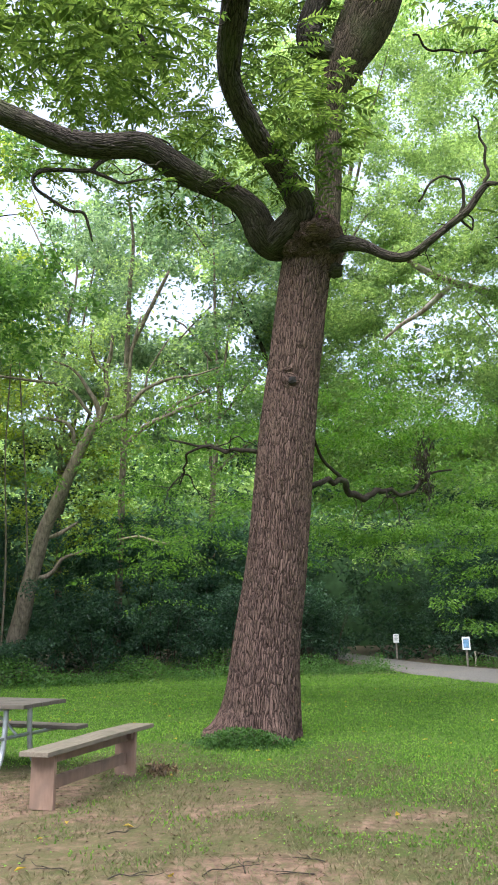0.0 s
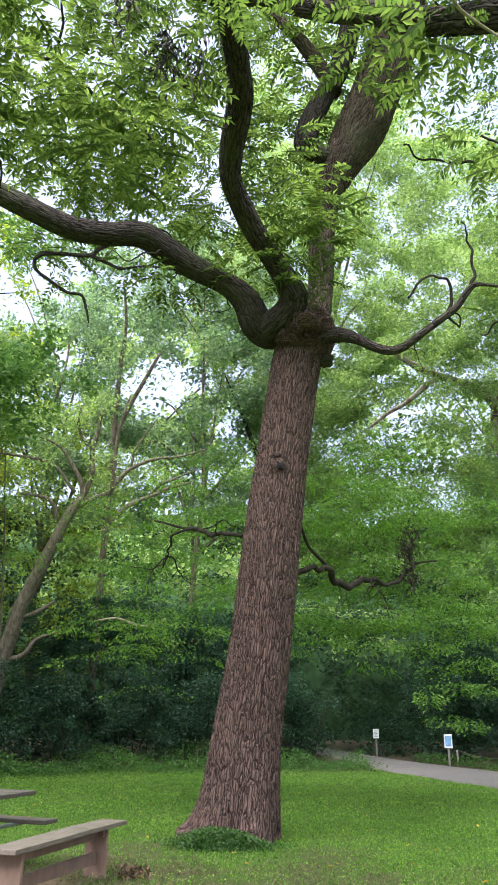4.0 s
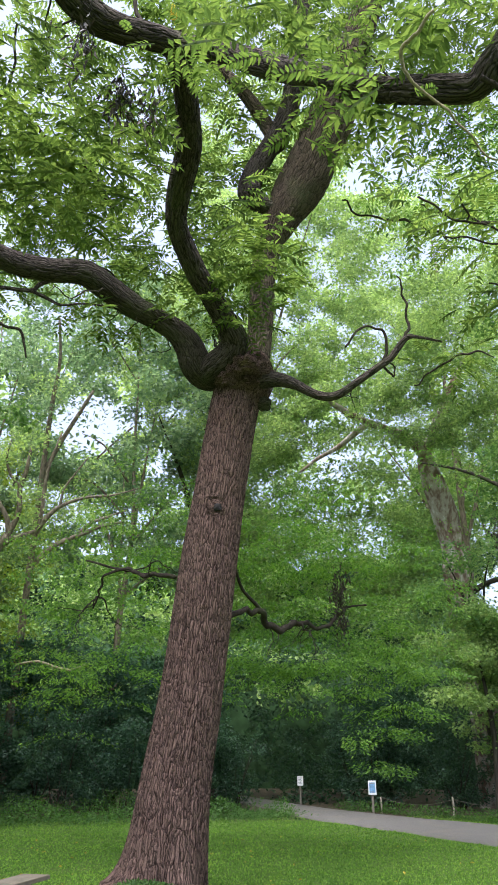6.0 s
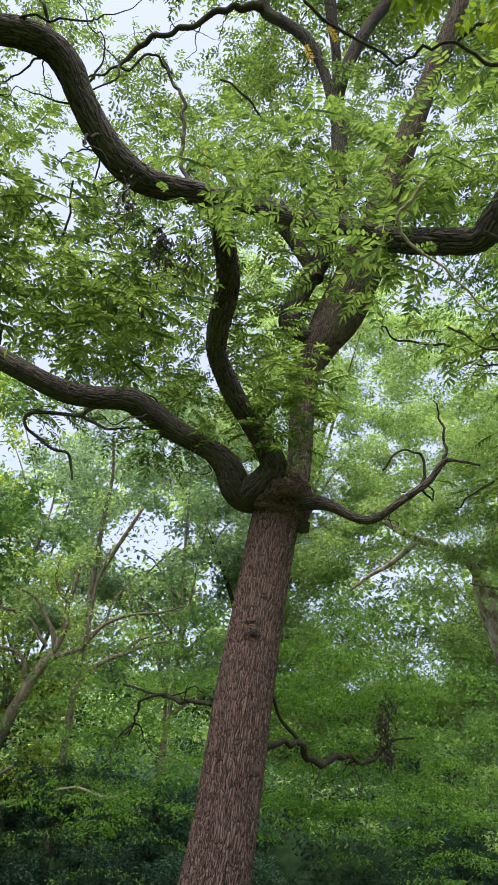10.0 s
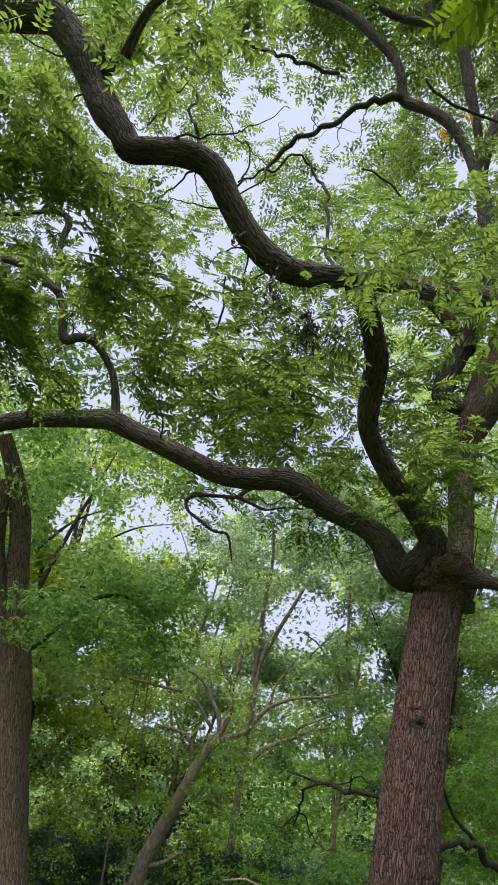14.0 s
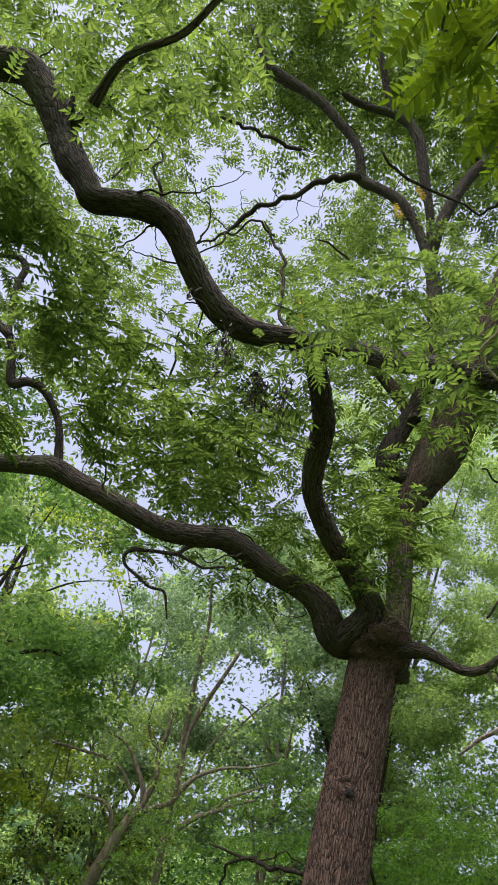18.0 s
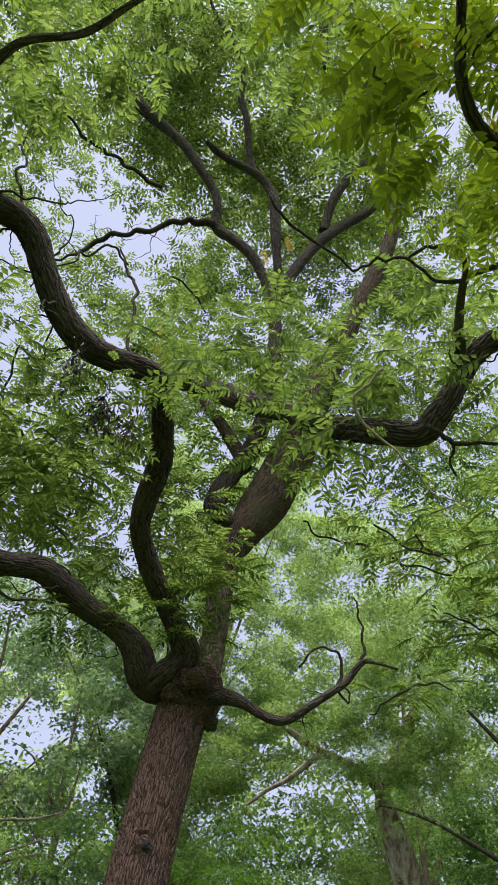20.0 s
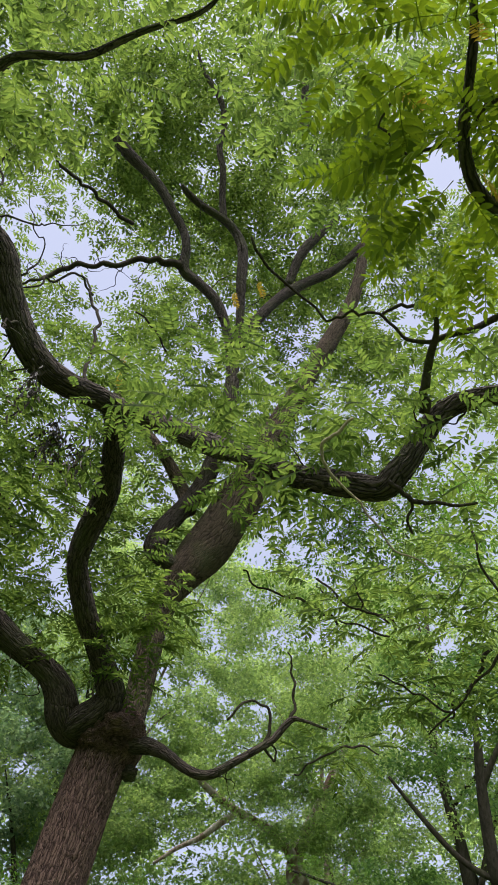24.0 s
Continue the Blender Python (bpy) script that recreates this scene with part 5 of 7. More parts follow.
# leaves that hang near the path of the walk: each one a part
CLUSTER_NEAR = [(0.61, 0.57, 5.22, 0.41), (0.54, 0.84, 5.32, 0.41), (0.72, 0.78, 4.91, 0.41), (0.75, 1.14, 5.32, 0.41), (0.69, 0.58, 4.71, 0.35), (0.33, 0.71, 5.50, 0.35), (0.96, 0.90, 4.81, 0.35), (0.90, 1.14, 5.15, 0.35), (1.29, 1.44, 5.30, 0.41), (0.33, 0.61, 4.91, 0.35), (1.12, 1.54, 5.59, 0.41), (1.65, 1.77, 5.56, 0.41)]
CLUSTER_MID = [(-0.11, 3.75, 6.49, 0.53), (0.22, 3.55, 6.32, 0.47), (0.46, 3.33, 6.45, 0.47), (0.47, 3.59, 6.26, 0.41), (1.19, 3.76, 7.00, 0.47), (1.41, 3.77, 6.79, 0.41), (1.61, 3.53, 6.74, 0.41), (1.78, 3.61, 6.47, 0.41), (1.31, 4.34, 6.84, 0.47), (1.57, 4.07, 6.36, 0.41), (1.92, 2.90, 6.71, 0.53), (2.18, 2.70, 6.56, 0.47), (1.83, 3.15, 6.60, 0.47), (2.37, 3.28, 6.42, 0.53), (2.25, 2.73, 5.91, 0.53), (0.90, 1.99, 8.02, 0.58), (0.84, 1.64, 7.88, 0.47), (0.82, 3.60, 5.58, 0.35), (2.53, 3.24, 6.03, 0.47), (1.83, 2.41, 6.57, 0.47)]
CLUSTER_MID_B = [(1.12, 3.19, 5.22, 0.35), (1.03, 3.85, 6.87, 0.58), (0.73, 4.14, 7.31, 0.58), (1.25, 3.69, 6.64, 0.47), (1.37, 3.13, 6.12, 0.47), (1.78, 3.00, 6.05, 0.58), (2.08, 3.31, 5.99, 0.47), (-0.10, 4.57, 7.34, 0.47), (-0.35, 4.96, 7.63, 0.47), (0.96, 4.00, 6.47, 0.41), (1.14, 3.70, 6.21, 0.35)]
CLUSTER_TOP = [(-1.38, 1.66, 7.38, 0.53), (-0.94, 1.85, 7.39, 0.47), (-1.46, 2.21, 7.44, 0.47), (-1.21, 2.04, 7.29, 0.41), (-0.69, 1.53, 7.99, 0.58), (-1.64, 1.96, 7.48, 0.58), (-0.87, 1.52, 7.25, 0.47)]
CLUSTER_LEFT = [(-4.98, 4.99, 12.05, 1.05), (-5.20, 5.66, 11.56, 1.05), (-4.77, 6.26, 11.40, 1.05), (-4.33, 5.92, 11.83, 0.94), (-4.92, 4.51, 12.31, 0.94), (-5.21, 7.55, 10.99, 1.05), (-4.71, 8.37, 11.38, 1.05), (-4.12, 9.24, 10.84, 1.05), (-3.31, 9.74, 10.64, 1.05), (-4.84, 8.77, 10.05, 0.94), (-2.58, 4.25, 12.58, 0.58), (-2.32, 3.94, 12.77, 0.58), (-3.16, 4.53, 12.30, 0.70), (-4.57, 3.51, 12.19, 0.94), (-3.25, 3.71, 12.61, 0.70), (-5.44, 6.81, 10.63, 1.05), (-3.18, 6.80, 10.16, 1.05), (-2.78, 8.20, 10.68, 1.05), (-5.45, 8.46, 9.99, 0.82), (-4.47, 9.72, 10.13, 0.70), (-2.29, 8.66, 10.37, 1.05), (-1.69, 8.92, 9.36, 0.94), (-2.39, 9.02, 9.04, 0.82), (-1.13, 9.15, 10.11, 0.94), (-1.63, 8.72, 10.47, 0.94)]
CLUSTER_FRONT = [(1.14, 9.32, 8.87, 0.53), (1.29, 9.39, 8.36, 0.49), (0.90, 9.51, 8.65, 0.49), (1.08, 9.32, 9.25, 0.35), (1.39, 9.39, 8.73, 0.35), (1.00, 9.83, 8.40, 0.35), (-2.41, 11.10, 10.71, 0.94), (-3.19, 11.14, 10.42, 0.94), (-1.30, 11.62, 10.29, 0.82), (-0.80, 11.68, 9.86, 0.70), (-1.95, 12.04, 9.56, 0.70), (-3.69, 11.74, 9.40, 0.82), (0.16, 10.22, 8.31, 0.58), (-1.89, 9.41, 10.08, 0.82), (-0.73, 9.51, 10.14, 0.82), (0.45, 9.73, 9.91, 0.70), (-0.26, 10.22, 9.31, 0.70), (-3.58, 10.22, 10.43, 0.94), (0.75, 10.02, 8.15, 0.41), (1.08, 10.03, 7.87, 0.35), (-0.98, 10.41, 8.16, 0.58), (-2.86, 10.92, 10.79, 0.94)]
CLUSTER_BACK = [(0.73, 10.34, 12.51, 0.94), (1.23, 10.84, 11.96, 0.94), (0.99, 11.50, 11.25, 0.94), (0.36, 9.88, 12.96, 0.94), (1.47, 9.65, 13.04, 0.94), (0.85, 12.11, 10.48, 0.82), (-0.93, 11.25, 12.45, 1.05), (-1.65, 11.83, 11.73, 1.05), (-2.41, 10.91, 12.59, 1.05), (-0.54, 10.18, 12.70, 1.05), (-2.59, 11.94, 11.42, 1.05), (-1.17, 9.79, 13.00, 1.05), (-2.34, 9.69, 12.94, 1.05), (-1.96, 9.20, 13.40, 1.05), (-0.81, 9.28, 13.45, 1.05), (1.55, 8.85, 13.67, 0.94), (-0.03, 9.07, 13.63, 1.05), (-1.32, 12.90, 11.37, 1.05), (-2.53, 13.07, 10.93, 1.05), (-0.33, 11.93, 11.72, 0.94), (2.79, 9.91, 12.55, 0.82), (3.01, 8.98, 13.26, 0.94)]
CLUSTER_CORNER = [(-5.22, 4.36, 12.28, 0.82), (-4.38, 4.43, 12.63, 0.82), (-5.23, 5.18, 11.88, 0.82), (-4.52, 5.78, 11.89, 0.70), (-5.53, 6.00, 11.23, 0.82), (-4.90, 6.81, 11.01, 0.82), (-5.49, 6.97, 10.54, 0.82), (-4.35, 7.37, 10.84, 0.70), (-6.13, 7.80, 10.26, 0.82)]
CLUSTER_EDGE = [(-4.16, 4.77, 8.53, 0.75), (-3.93, 5.13, 8.44, 0.75), (-4.22, 5.51, 8.05, 0.75), (-3.9, 5.76, 7.92, 0.75), (-3.57, 5.0, 8.83, 0.75), (-4.19, 5.8, 7.46, 0.75), (-4.64, 5.02, 8.09, 0.75), (-4.55, 5.47, 7.6, 0.75)]
CLUSTER_CORNER_BACK = [(-7.0, 6.2, 16.0, 1.2), (-7.8, 6.3, 17.3, 1.1), (-7.1, 8.4, 13.1, 1.1), (-6.3, 7.5, 16.3, 0.8), (-6.8, 9.3, 12.8, 1.0), (-7.1, 7.5, 13.5, 1.2), (-6.8, 6.3, 17.6, 1.1), (-7.3, 9.3, 11.8, 1.0)]
CLUSTER_BEYOND = [(4.66, 9.99, 14.88, 1.3), (5.42, 10.19, 14.2, 1.3), (5.78, 9.76, 15.08, 1.3), (3.97, 9.9, 15.29, 1.3), (5.18, 10.55, 13.43, 1.3), (6.4, 11.39, 13.68, 1.3), (3.79, 11.53, 16.66, 1.3)]
CLUSTER_HIGH_BACK = [(0.10, 1.80, 10.80, 0.58), (0.54, 1.75, 10.79, 0.58), (0.51, 2.38, 11.26, 0.58), (0.93, 2.35, 11.22, 0.53), (3.07, 3.44, 8.32, 0.47), (3.37, 3.82, 7.96, 0.47)]
CLUSTER_CROTCH = [(0.71, 10.83, 11.30, 0.70), (0.61, 11.34, 10.71, 0.58), (0.91, 11.72, 10.20, 0.58), (0.40, 11.79, 10.14, 0.58)]
CLUSTER_SIDE = [(-5.77, 8.17, 10.98, 0.70), (-4.97, 8.69, 10.97, 0.70), (-4.01, 8.61, 11.50, 0.70), (-3.52, 9.37, 10.97, 0.70), (-4.49, 9.38, 10.52, 0.58), (0.62, 10.38, 15.42, 1.05), (1.78, 9.56, 15.93, 1.05), (1.43, 11.67, 14.25, 1.05), (2.47, 10.85, 14.84, 1.05)]
CLUSTER_CANOPY = [(3.67, 7.86, 8.56, 0.70), (4.31, 7.81, 8.22, 0.82), (4.99, 8.01, 7.44, 0.82), (5.02, 7.18, 7.38, 0.82), (4.65, 6.08, 7.89, 0.82), (4.17, 6.77, 8.48, 0.70), (4.77, 10.86, 7.98, 0.70), (4.49, 8.38, 7.35, 0.70), (4.81, 6.93, 7.85, 0.70), (3.33, 8.28, 9.20, 0.58)]
CLUSTER_HIGH = [(5.07, 12.12, 14.96, 1.40), (6.20, 11.61, 14.91, 1.40), (7.34, 11.25, 14.61, 1.40), (8.39, 10.76, 14.36, 1.40), (6.23, 13.39, 14.94, 1.40), (7.58, 12.95, 14.64, 1.40), (8.86, 12.45, 14.29, 1.40), (5.11, 13.76, 15.06, 1.17), (7.94, 9.32, 14.11, 1.29), (5.14, 15.53, 14.92, 1.29)]
CLUSTER_DRAPE = [(-1.53, 14.08, 5.13, 1.17), (-2.38, 14.7, 4.61, 1.29), (-0.86, 13.76, 4.17, 1.05), (-1.91, 15.49, 3.93, 1.29), (-0.59, 14.49, 3.42, 1.05), (-2.67, 16.65, 3.37, 1.29), (-0.22, 14.14, 5.23, 0.94), (-1.34, 15.65, 6.16, 1.17), (1.95, 14.02, 5.16, 1.05), (2.9, 14.39, 5.47, 1.17), (3.89, 14.88, 5.11, 1.29), (2.14, 14.17, 4.41, 0.94), (3.07, 14.73, 3.71, 1.17), (4.06, 15.1, 3.75, 1.17), (1.98, 14.96, 3.43, 1.05), (2.94, 15.43, 3.13, 1.17), (3.8, 15.27, 2.87, 1.05), (4.77, 15.4, 4.37, 1.29), (4.82, 15.57, 3.11, 1.17), (4.01, 14.66, 1.95, 0.94), (1.81, 14.43, 5.97, 1.05), (4.8, 15.11, 5.63, 1.17)]
CLUSTER_DRAPE_B = [(-0.3, 14.53, 4.23, 1.17), (-1.4, 15.27, 4.42, 1.29), (-1.9, 15.94, 3.67, 1.29), (2.31, 14.23, 4.79, 1.17), (3.54, 14.75, 5.18, 1.29), (4.39, 14.66, 4.55, 1.17), (4.77, 14.72, 3.44, 1.05), (3.0, 14.58, 3.46, 0.94), (1.25, 13.53, 5.04, 0.82), (1.69, 15.64, 2.94, 0.82), (2.9, 15.26, 6.71, 1.17), (4.33, 16.1, 6.97, 1.4), (5.26, 15.78, 7.1, 1.4), (-0.48, 15.59, 6.51, 1.05)]


def leaf_variant(seed, pairs, length, wide, droop, material):
    """One feather leaf with pointed oval leaflets, its stalk along x."""
    q = np.random.default_rng(seed)
    V, F = [], []

    def leaflet(o, ax, nrm, ln, w):
        ax, nrm = unit(ax), unit(nrm)
        side = unit(np.cross(ax, nrm))
        up = np.cross(side, ax)
        b = len(V)
        for s, wd in ((0.0, 0.0), (0.22, 0.80), (0.48, 1.0), (0.76, 0.62), (1.0, 0.0)):
            c = o + ax * ln * s - up * ln * 0.16 * s * s
            if wd:
                V.append(c + side * w * wd * 0.5 + up * w * 0.12)
                V.append(c)
                V.append(c - side * w * wd * 0.5 + up * w * 0.12)
            else:
                V.append(c)
        F.extend([(b, b + 1, b + 2), (b, b + 2, b + 3)])
        for k in (1, 4):
            F.extend([(b + k, b + k + 3, b + k + 4), (b + k, b + k + 4, b + k + 1), (b + k + 1, b + k + 4, b + k + 5), (b + k + 1, b + k + 5, b + k + 2)])
        F.extend([(b + 7, b + 10, b + 8), (b + 8, b + 10, b + 9)])

    def at(s):
        return np.array([length * s, 0.02 * length * math.sin(5 * s), -droop * length * s * s])

    for k in range(pairs):
        s = 0.22 + 0.72 * k / (pairs - 1)
        ln = length * 0.235 * (0.75 + 0.4 * math.sin(math.pi * (0.2 + 0.6 * k / (pairs - 1))))
        for sg in (1, -1):
            leaflet(at(s), np.array([0.42, sg * 0.85, -0.25]) + q.normal(0, 0.12, 3), np.array([0, 0, 1.0]) + q.normal(0, 0.25, 3), ln * q.uniform(0.85, 1.1), ln * wide)
    leaflet(at(0.97), np.array([1, 0, -0.6]), np.array([0.3, 0, 1.0]), length * 0.25, length * 0.25 * wide)
    for s0, s1 in ((0.0, 0.35), (0.35, 0.7), (0.7, 1.0)):
        b = len(V)
        a, c = at(s0), at(s1)
        for o in ((0, -0.003, 0), (0, 0.003, 0), (0, 0, 0.004)):
            V.append(a + o)
            V.append(c + o)
        F.extend([(b, b + 1, b + 3), (b, b + 3, b + 2), (b + 2, b + 3, b + 5), (b + 2, b + 5, b + 4), (b + 4, b + 5, b + 1), (b + 4, b + 1, b)])
    me = mesh_np("leaf", np.array(V), np.array(F), True)
    me.materials.append(material)
    return me


LEAVES = [leaf_variant(60 + k, 8 + k % 3, 0.40 + 0.03 * k, 0.27 + 0.02 * (k % 3), 0.18 + 0.06 * k, LEAF_WALNUT) for k in range(6)]
NEAR_LEAVES = [leaf_variant(80 + k, 7 + k % 3, 0.42 + 0.03 * k, 0.33, 0.2 + 0.07 * k, LEAF_NEAR) for k in range(4)]


def hang_leaves(clusters, per, meshes, seed, scale=(0.85, 1.15)):
    q = random.Random(seed)
    for x, y, z, r in clusters:
        for _ in range(per):
            a = q.uniform(0, 2 * math.pi)
            d = r * math.sqrt(q.uniform(0.0, 1.0)) * 0.85
            ob = new("leaf", q.choice(meshes))
            m = pose(x + d * math.cos(a), y + d * math.sin(a), z + q.uniform(-0.5, 0.5) * r, q.gauss(0, 16), q.gauss(6, 16), math.degrees(a) + q.gauss(0, 40))
            ob.parent = walnut
            ob.matrix_parent_inverse = walnut.matrix_basis.inverted()
            ob.matrix_basis = m @ Matrix.Scale(q.uniform(*scale), 4)


hang_leaves(CLUSTER_NEAR, 14, NEAR_LEAVES, 1, (0.48, 0.74))
hang_leaves(CLUSTER_MID + CLUSTER_MID_B, 5, LEAVES, 2, (0.42, 0.72))

q = random.Random(9)
YELLOW = []
for k in range(2):
    me = LEAVES[k].copy()
    me.materials.clear()
    me.materials.append(YELLOW_LEAF)
    YELLOW.append(me)
for x, y, z in ((0.58, 3.93, 8.81), (0.73, 0.52, 4.95), (0.50, 0.83, 5.20), (0.92, 0.94, 4.81), (0.76, 3.69, 8.74), (-0.32, 4.79, 8.06), (-0.31, 4.67, 7.84)):
    ob = mesh_part("yellow_leaf", YELLOW[q.randrange(2)].copy(), YELLOW_LEAF, walnut, "turning yellow leaf")
    ob.data.materials.pop()
    ob.matrix_basis = pose(x, y, z, q.gauss(0, 25), q.gauss(10, 25), q.uniform(0, 360)) @ Matrix.Scale(0.42, 4)

# withered leaf bunches caught in the twigs
dq = np.random.default_rng(77)
for x, y, z in ((-1.12, 5.10, 7.75), (-0.87, 5.97, 7.95), (-0.53, 5.84, 7.77), (-0.80, 5.92, 7.91), (3.29, 13.96, 4.18), (3.26, 13.89, 4.49), (3.30, 13.82, 4.75), (3.19, 13.92, 4.34), (3.37, 14.00, 4.02), (8.28, 17.10, 6.69), (8.40, 17.10, 6.51), (8.13, 17.12, 6.87)):
    n = 80
    p = np.array([x, y, z]) + dq.normal(0, 1, (n, 3)) * [0.07, 0.07, 0.19]
    v, f = blades(p, unit(dq.normal(0, 0.5, (n, 3)) - [0, 0, 1.0]), unit(dq.normal(0, 1, (n, 3))), dq.uniform(0.06, 0.14, n), dq.uniform(0.02, 0.04, n), fold=0.4)
    mesh_part("withered_clump", mesh_np("withered_clump", v, f), WITHERED, walnut, "hanging bunch of withered brown leaves", kind="stuff")

q = np.random.default_rng(17)
v, f = joined(
    sprays(CLUSTER_MID + CLUSTER_MID_B, 3, q, (0.26, 0.4), 0.45),
    sprays(CLUSTER_TOP, 10, q, (0.25, 0.38), 0.5),
    sprays(nearer(CLUSTER_LEFT, 0.74), 21, q, (0.34, 0.5), 0.6, off=(LINE_OVERHEAD, LINE_LEFT, LINE_HOOK, LINE_ELBOW), reach=2.0),
    sprays(CLUSTER_FRONT, 15, q, (0.36, 0.52), 0.5),
    sprays(CLUSTER_BACK, 10, q, (0.40, 0.56), 0.55),
    sprays(CLUSTER_HIGH_BACK + CLUSTER_CROTCH + CLUSTER_SIDE, 14, q, (0.36, 0.52), 0.55),
    sprays(nearer(CLUSTER_CORNER, 0.7), 33, q, (0.34, 0.5), 0.55, off=(LINE_OVERHEAD, LINE_LEFT, LINE_HOOK), reach=2.3),
    sprays(CLUSTER_CORNER_BACK, 20, q, (0.36, 0.52), 0.6),
    sprays(CLUSTER_CANOPY, 13, q, (0.36, 0.52), 0.5),
    sprays(CLUSTER_BEYOND, 13, q, (0.36, 0.52), 0.55),
    sprays(CLUSTER_EDGE, 24, q, (0.34, 0.5), 0.55, off=(LINE_HOOK, LINE_LEFT)),
)
mesh_part("crown", mesh_np("crown", v, f), LEAF_WALNUT, walnut, "feathery green leaves along the limbs", kind="stuff")


def roof_clusters(n, seed, centre, radii, r, low, front=3.0):
    q = np.random.default_rng(seed)
    p = np.array(centre) + ball(q, n * 2) * np.array(radii)
    p = p[(p[:, 2] > low) & (p[:, 1] > front)][:n]
    return np.column_stack([p, q.uniform(r[0], r[1], len(p))])


v, f = joined(
    sprays(roof_clusters(300, 23, (-0.5, 10.0, 29.5), (15.5, 14, 6.0), (0.75, 1.3), 25.0), 12, q, (0.55, 0.8), 0.4, pairs=4, leaflet=0.28, slim=0.42),
    # unseen clusters above the clearing, added to shade the near leaves
    sprays(roof_clusters(48, 24, (-4.5, -3.4, 15.0), (4.8, 3.2, 2.2), (0.9, 1.4), 12.8, -8.0), 8, q, (0.6, 0.85), 0.4, pairs=4, gaps=False, leaflet=0.3, slim=0.45),
)
mesh_part("upper_crown", mesh_np("upper_crown", v, f), LEAF_WALNUT, walnut, "high airy walnut foliage against the sky, with unseen clusters added for shade", kind="stuff")


def layered(clusters, per, rng, size):
    """Small leaves spread in thin drooping layers, with open air between the layers."""
    P, A, N = [], [], []
    for x, y, z, r in clusters:
        for _ in range(7):
            c = np.array([x, y, z]) + rng.normal(0, 1, 3) * [r * 0.55, r * 0.5, r * 0.45]
            n = int(per * rng.uniform(0.6, 1.3))
            a = rng.uniform(0, 2 * np.pi)
            way, side = np.array([math.cos(a), math.sin(a), 0.0]), np.array([-math.sin(a), math.cos(a), 0.0])
            u, w = rng.uniform(-1, 1, n), rng.uniform(-1, 1, n) * 0.6
            w *= 1 - 0.5 * np.abs(u)
            reach = r * rng.uniform(0.5, 0.9)
            p = c + way * (u * reach)[:, None] + side * (w * reach)[:, None]
            p[:, 2] += -0.28 * reach * (u * u + w * w) + rng.normal(0, 0.035, n)
            P.append(p)
            A.append(unit(side * np.sign(w)[:, None] * 0.8 + way * u[:, None] * 0.7 + rng.normal(0, 0.3, (n, 3)) - [0, 0, 0.35]))
            N.append(unit(np.array([0, -0.25, 1.0]) + rng.normal(0, 0.4, (n, 3))))
    P, A, N = np.vstack(P), np.vstack(A), np.vstack(N)
    ok = open_sky(P, rng)
    P, A, N = P[ok], A[ok], N[ok]
    ln = rng.uniform(size * 0.7, size * 1.3, len(P))
    return blades(P, A, N, ln, ln * 0.45)


v, f = layered(CLUSTER_DRAPE + CLUSTER_DRAPE_B, 165, q, 0.078)
v, f = joined((v, f), layered(nearer(CLUSTER_HIGH, 0.9), 100, q, 0.11))
mesh_part("drooping_crown", mesh_np("drooping_crown", v, f), LEAF_DRAPE, walnut, "light green drooping fronds on the low branches", kind="stuff")

# ---- trees of the wood ----


def crown_of(tree, centre, radii, n, per, size, material, seed, r=(0.6, 1.2), label="", low=None, name="crown"):
    q = np.random.default_rng(seed)
    c = np.array(centre) + ball(q, n) * np.array(radii)
    if low is not None:
        c = c[c[:, 2] > low]
    v, f = clumps(c, q.uniform(r[0], r[1], len(c)), per, q, size)
    return mesh_part(name, mesh_np(name, v, f), material, tree, label, kind="stuff"), c


def wood_tree(x, y, h, rad, leaf, bark, label, seed, n=110, per=235, size=0.21, lean=(0.0, 0.0), base=0.25, slender=1.0):
    q = np.random.default_rng(seed)
    tree = thing("woodland_tree", (x, y, 0), label, "tree", "trees of the wood")
    r0 = (0.012 * h + 0.05) * slender
    pts = [(x + lean[0] * s + q.normal(0, 0.15), y + lean[1] * s + q.normal(0, 0.15), h * 0.92 * s - 0.05, r0 * (1 - 0.85 * s)) for s in np.linspace(0, 1, 7)]
    limb("trunk", pts, bark, tree, segs=12, step=0.4, lump=0.08, seed=seed)
    crown, c = crown_of(tree, (x + lean[0] * 0.6, y + lean[1] * 0.6, h * (0.5 + base / 2 + 0.06)), (rad, rad, h * (0.5 - base / 2)), n, per, size, leaf, seed)
    for k in range(9):
        s = q.uniform(0.3, 0.85)
        i = int(q.integers(0, len(c)))
        a = np.array(pts[0][:3]) * (1 - s) + np.array(pts[-1][:3]) * s
        b = c[i]
        mid = a * 0.45 + b * 0.55 + np.array([0, 0, 0.5])
        limb("limb", [(*a, r0 * 0.45 * (1 - s) + 0.03), (*mid, r0 * 0.3 * (1 - s) + 0.02), (*b, 0.012)], bark, tree, segs=7, step=0.4, seed=seed + k)
    return tree


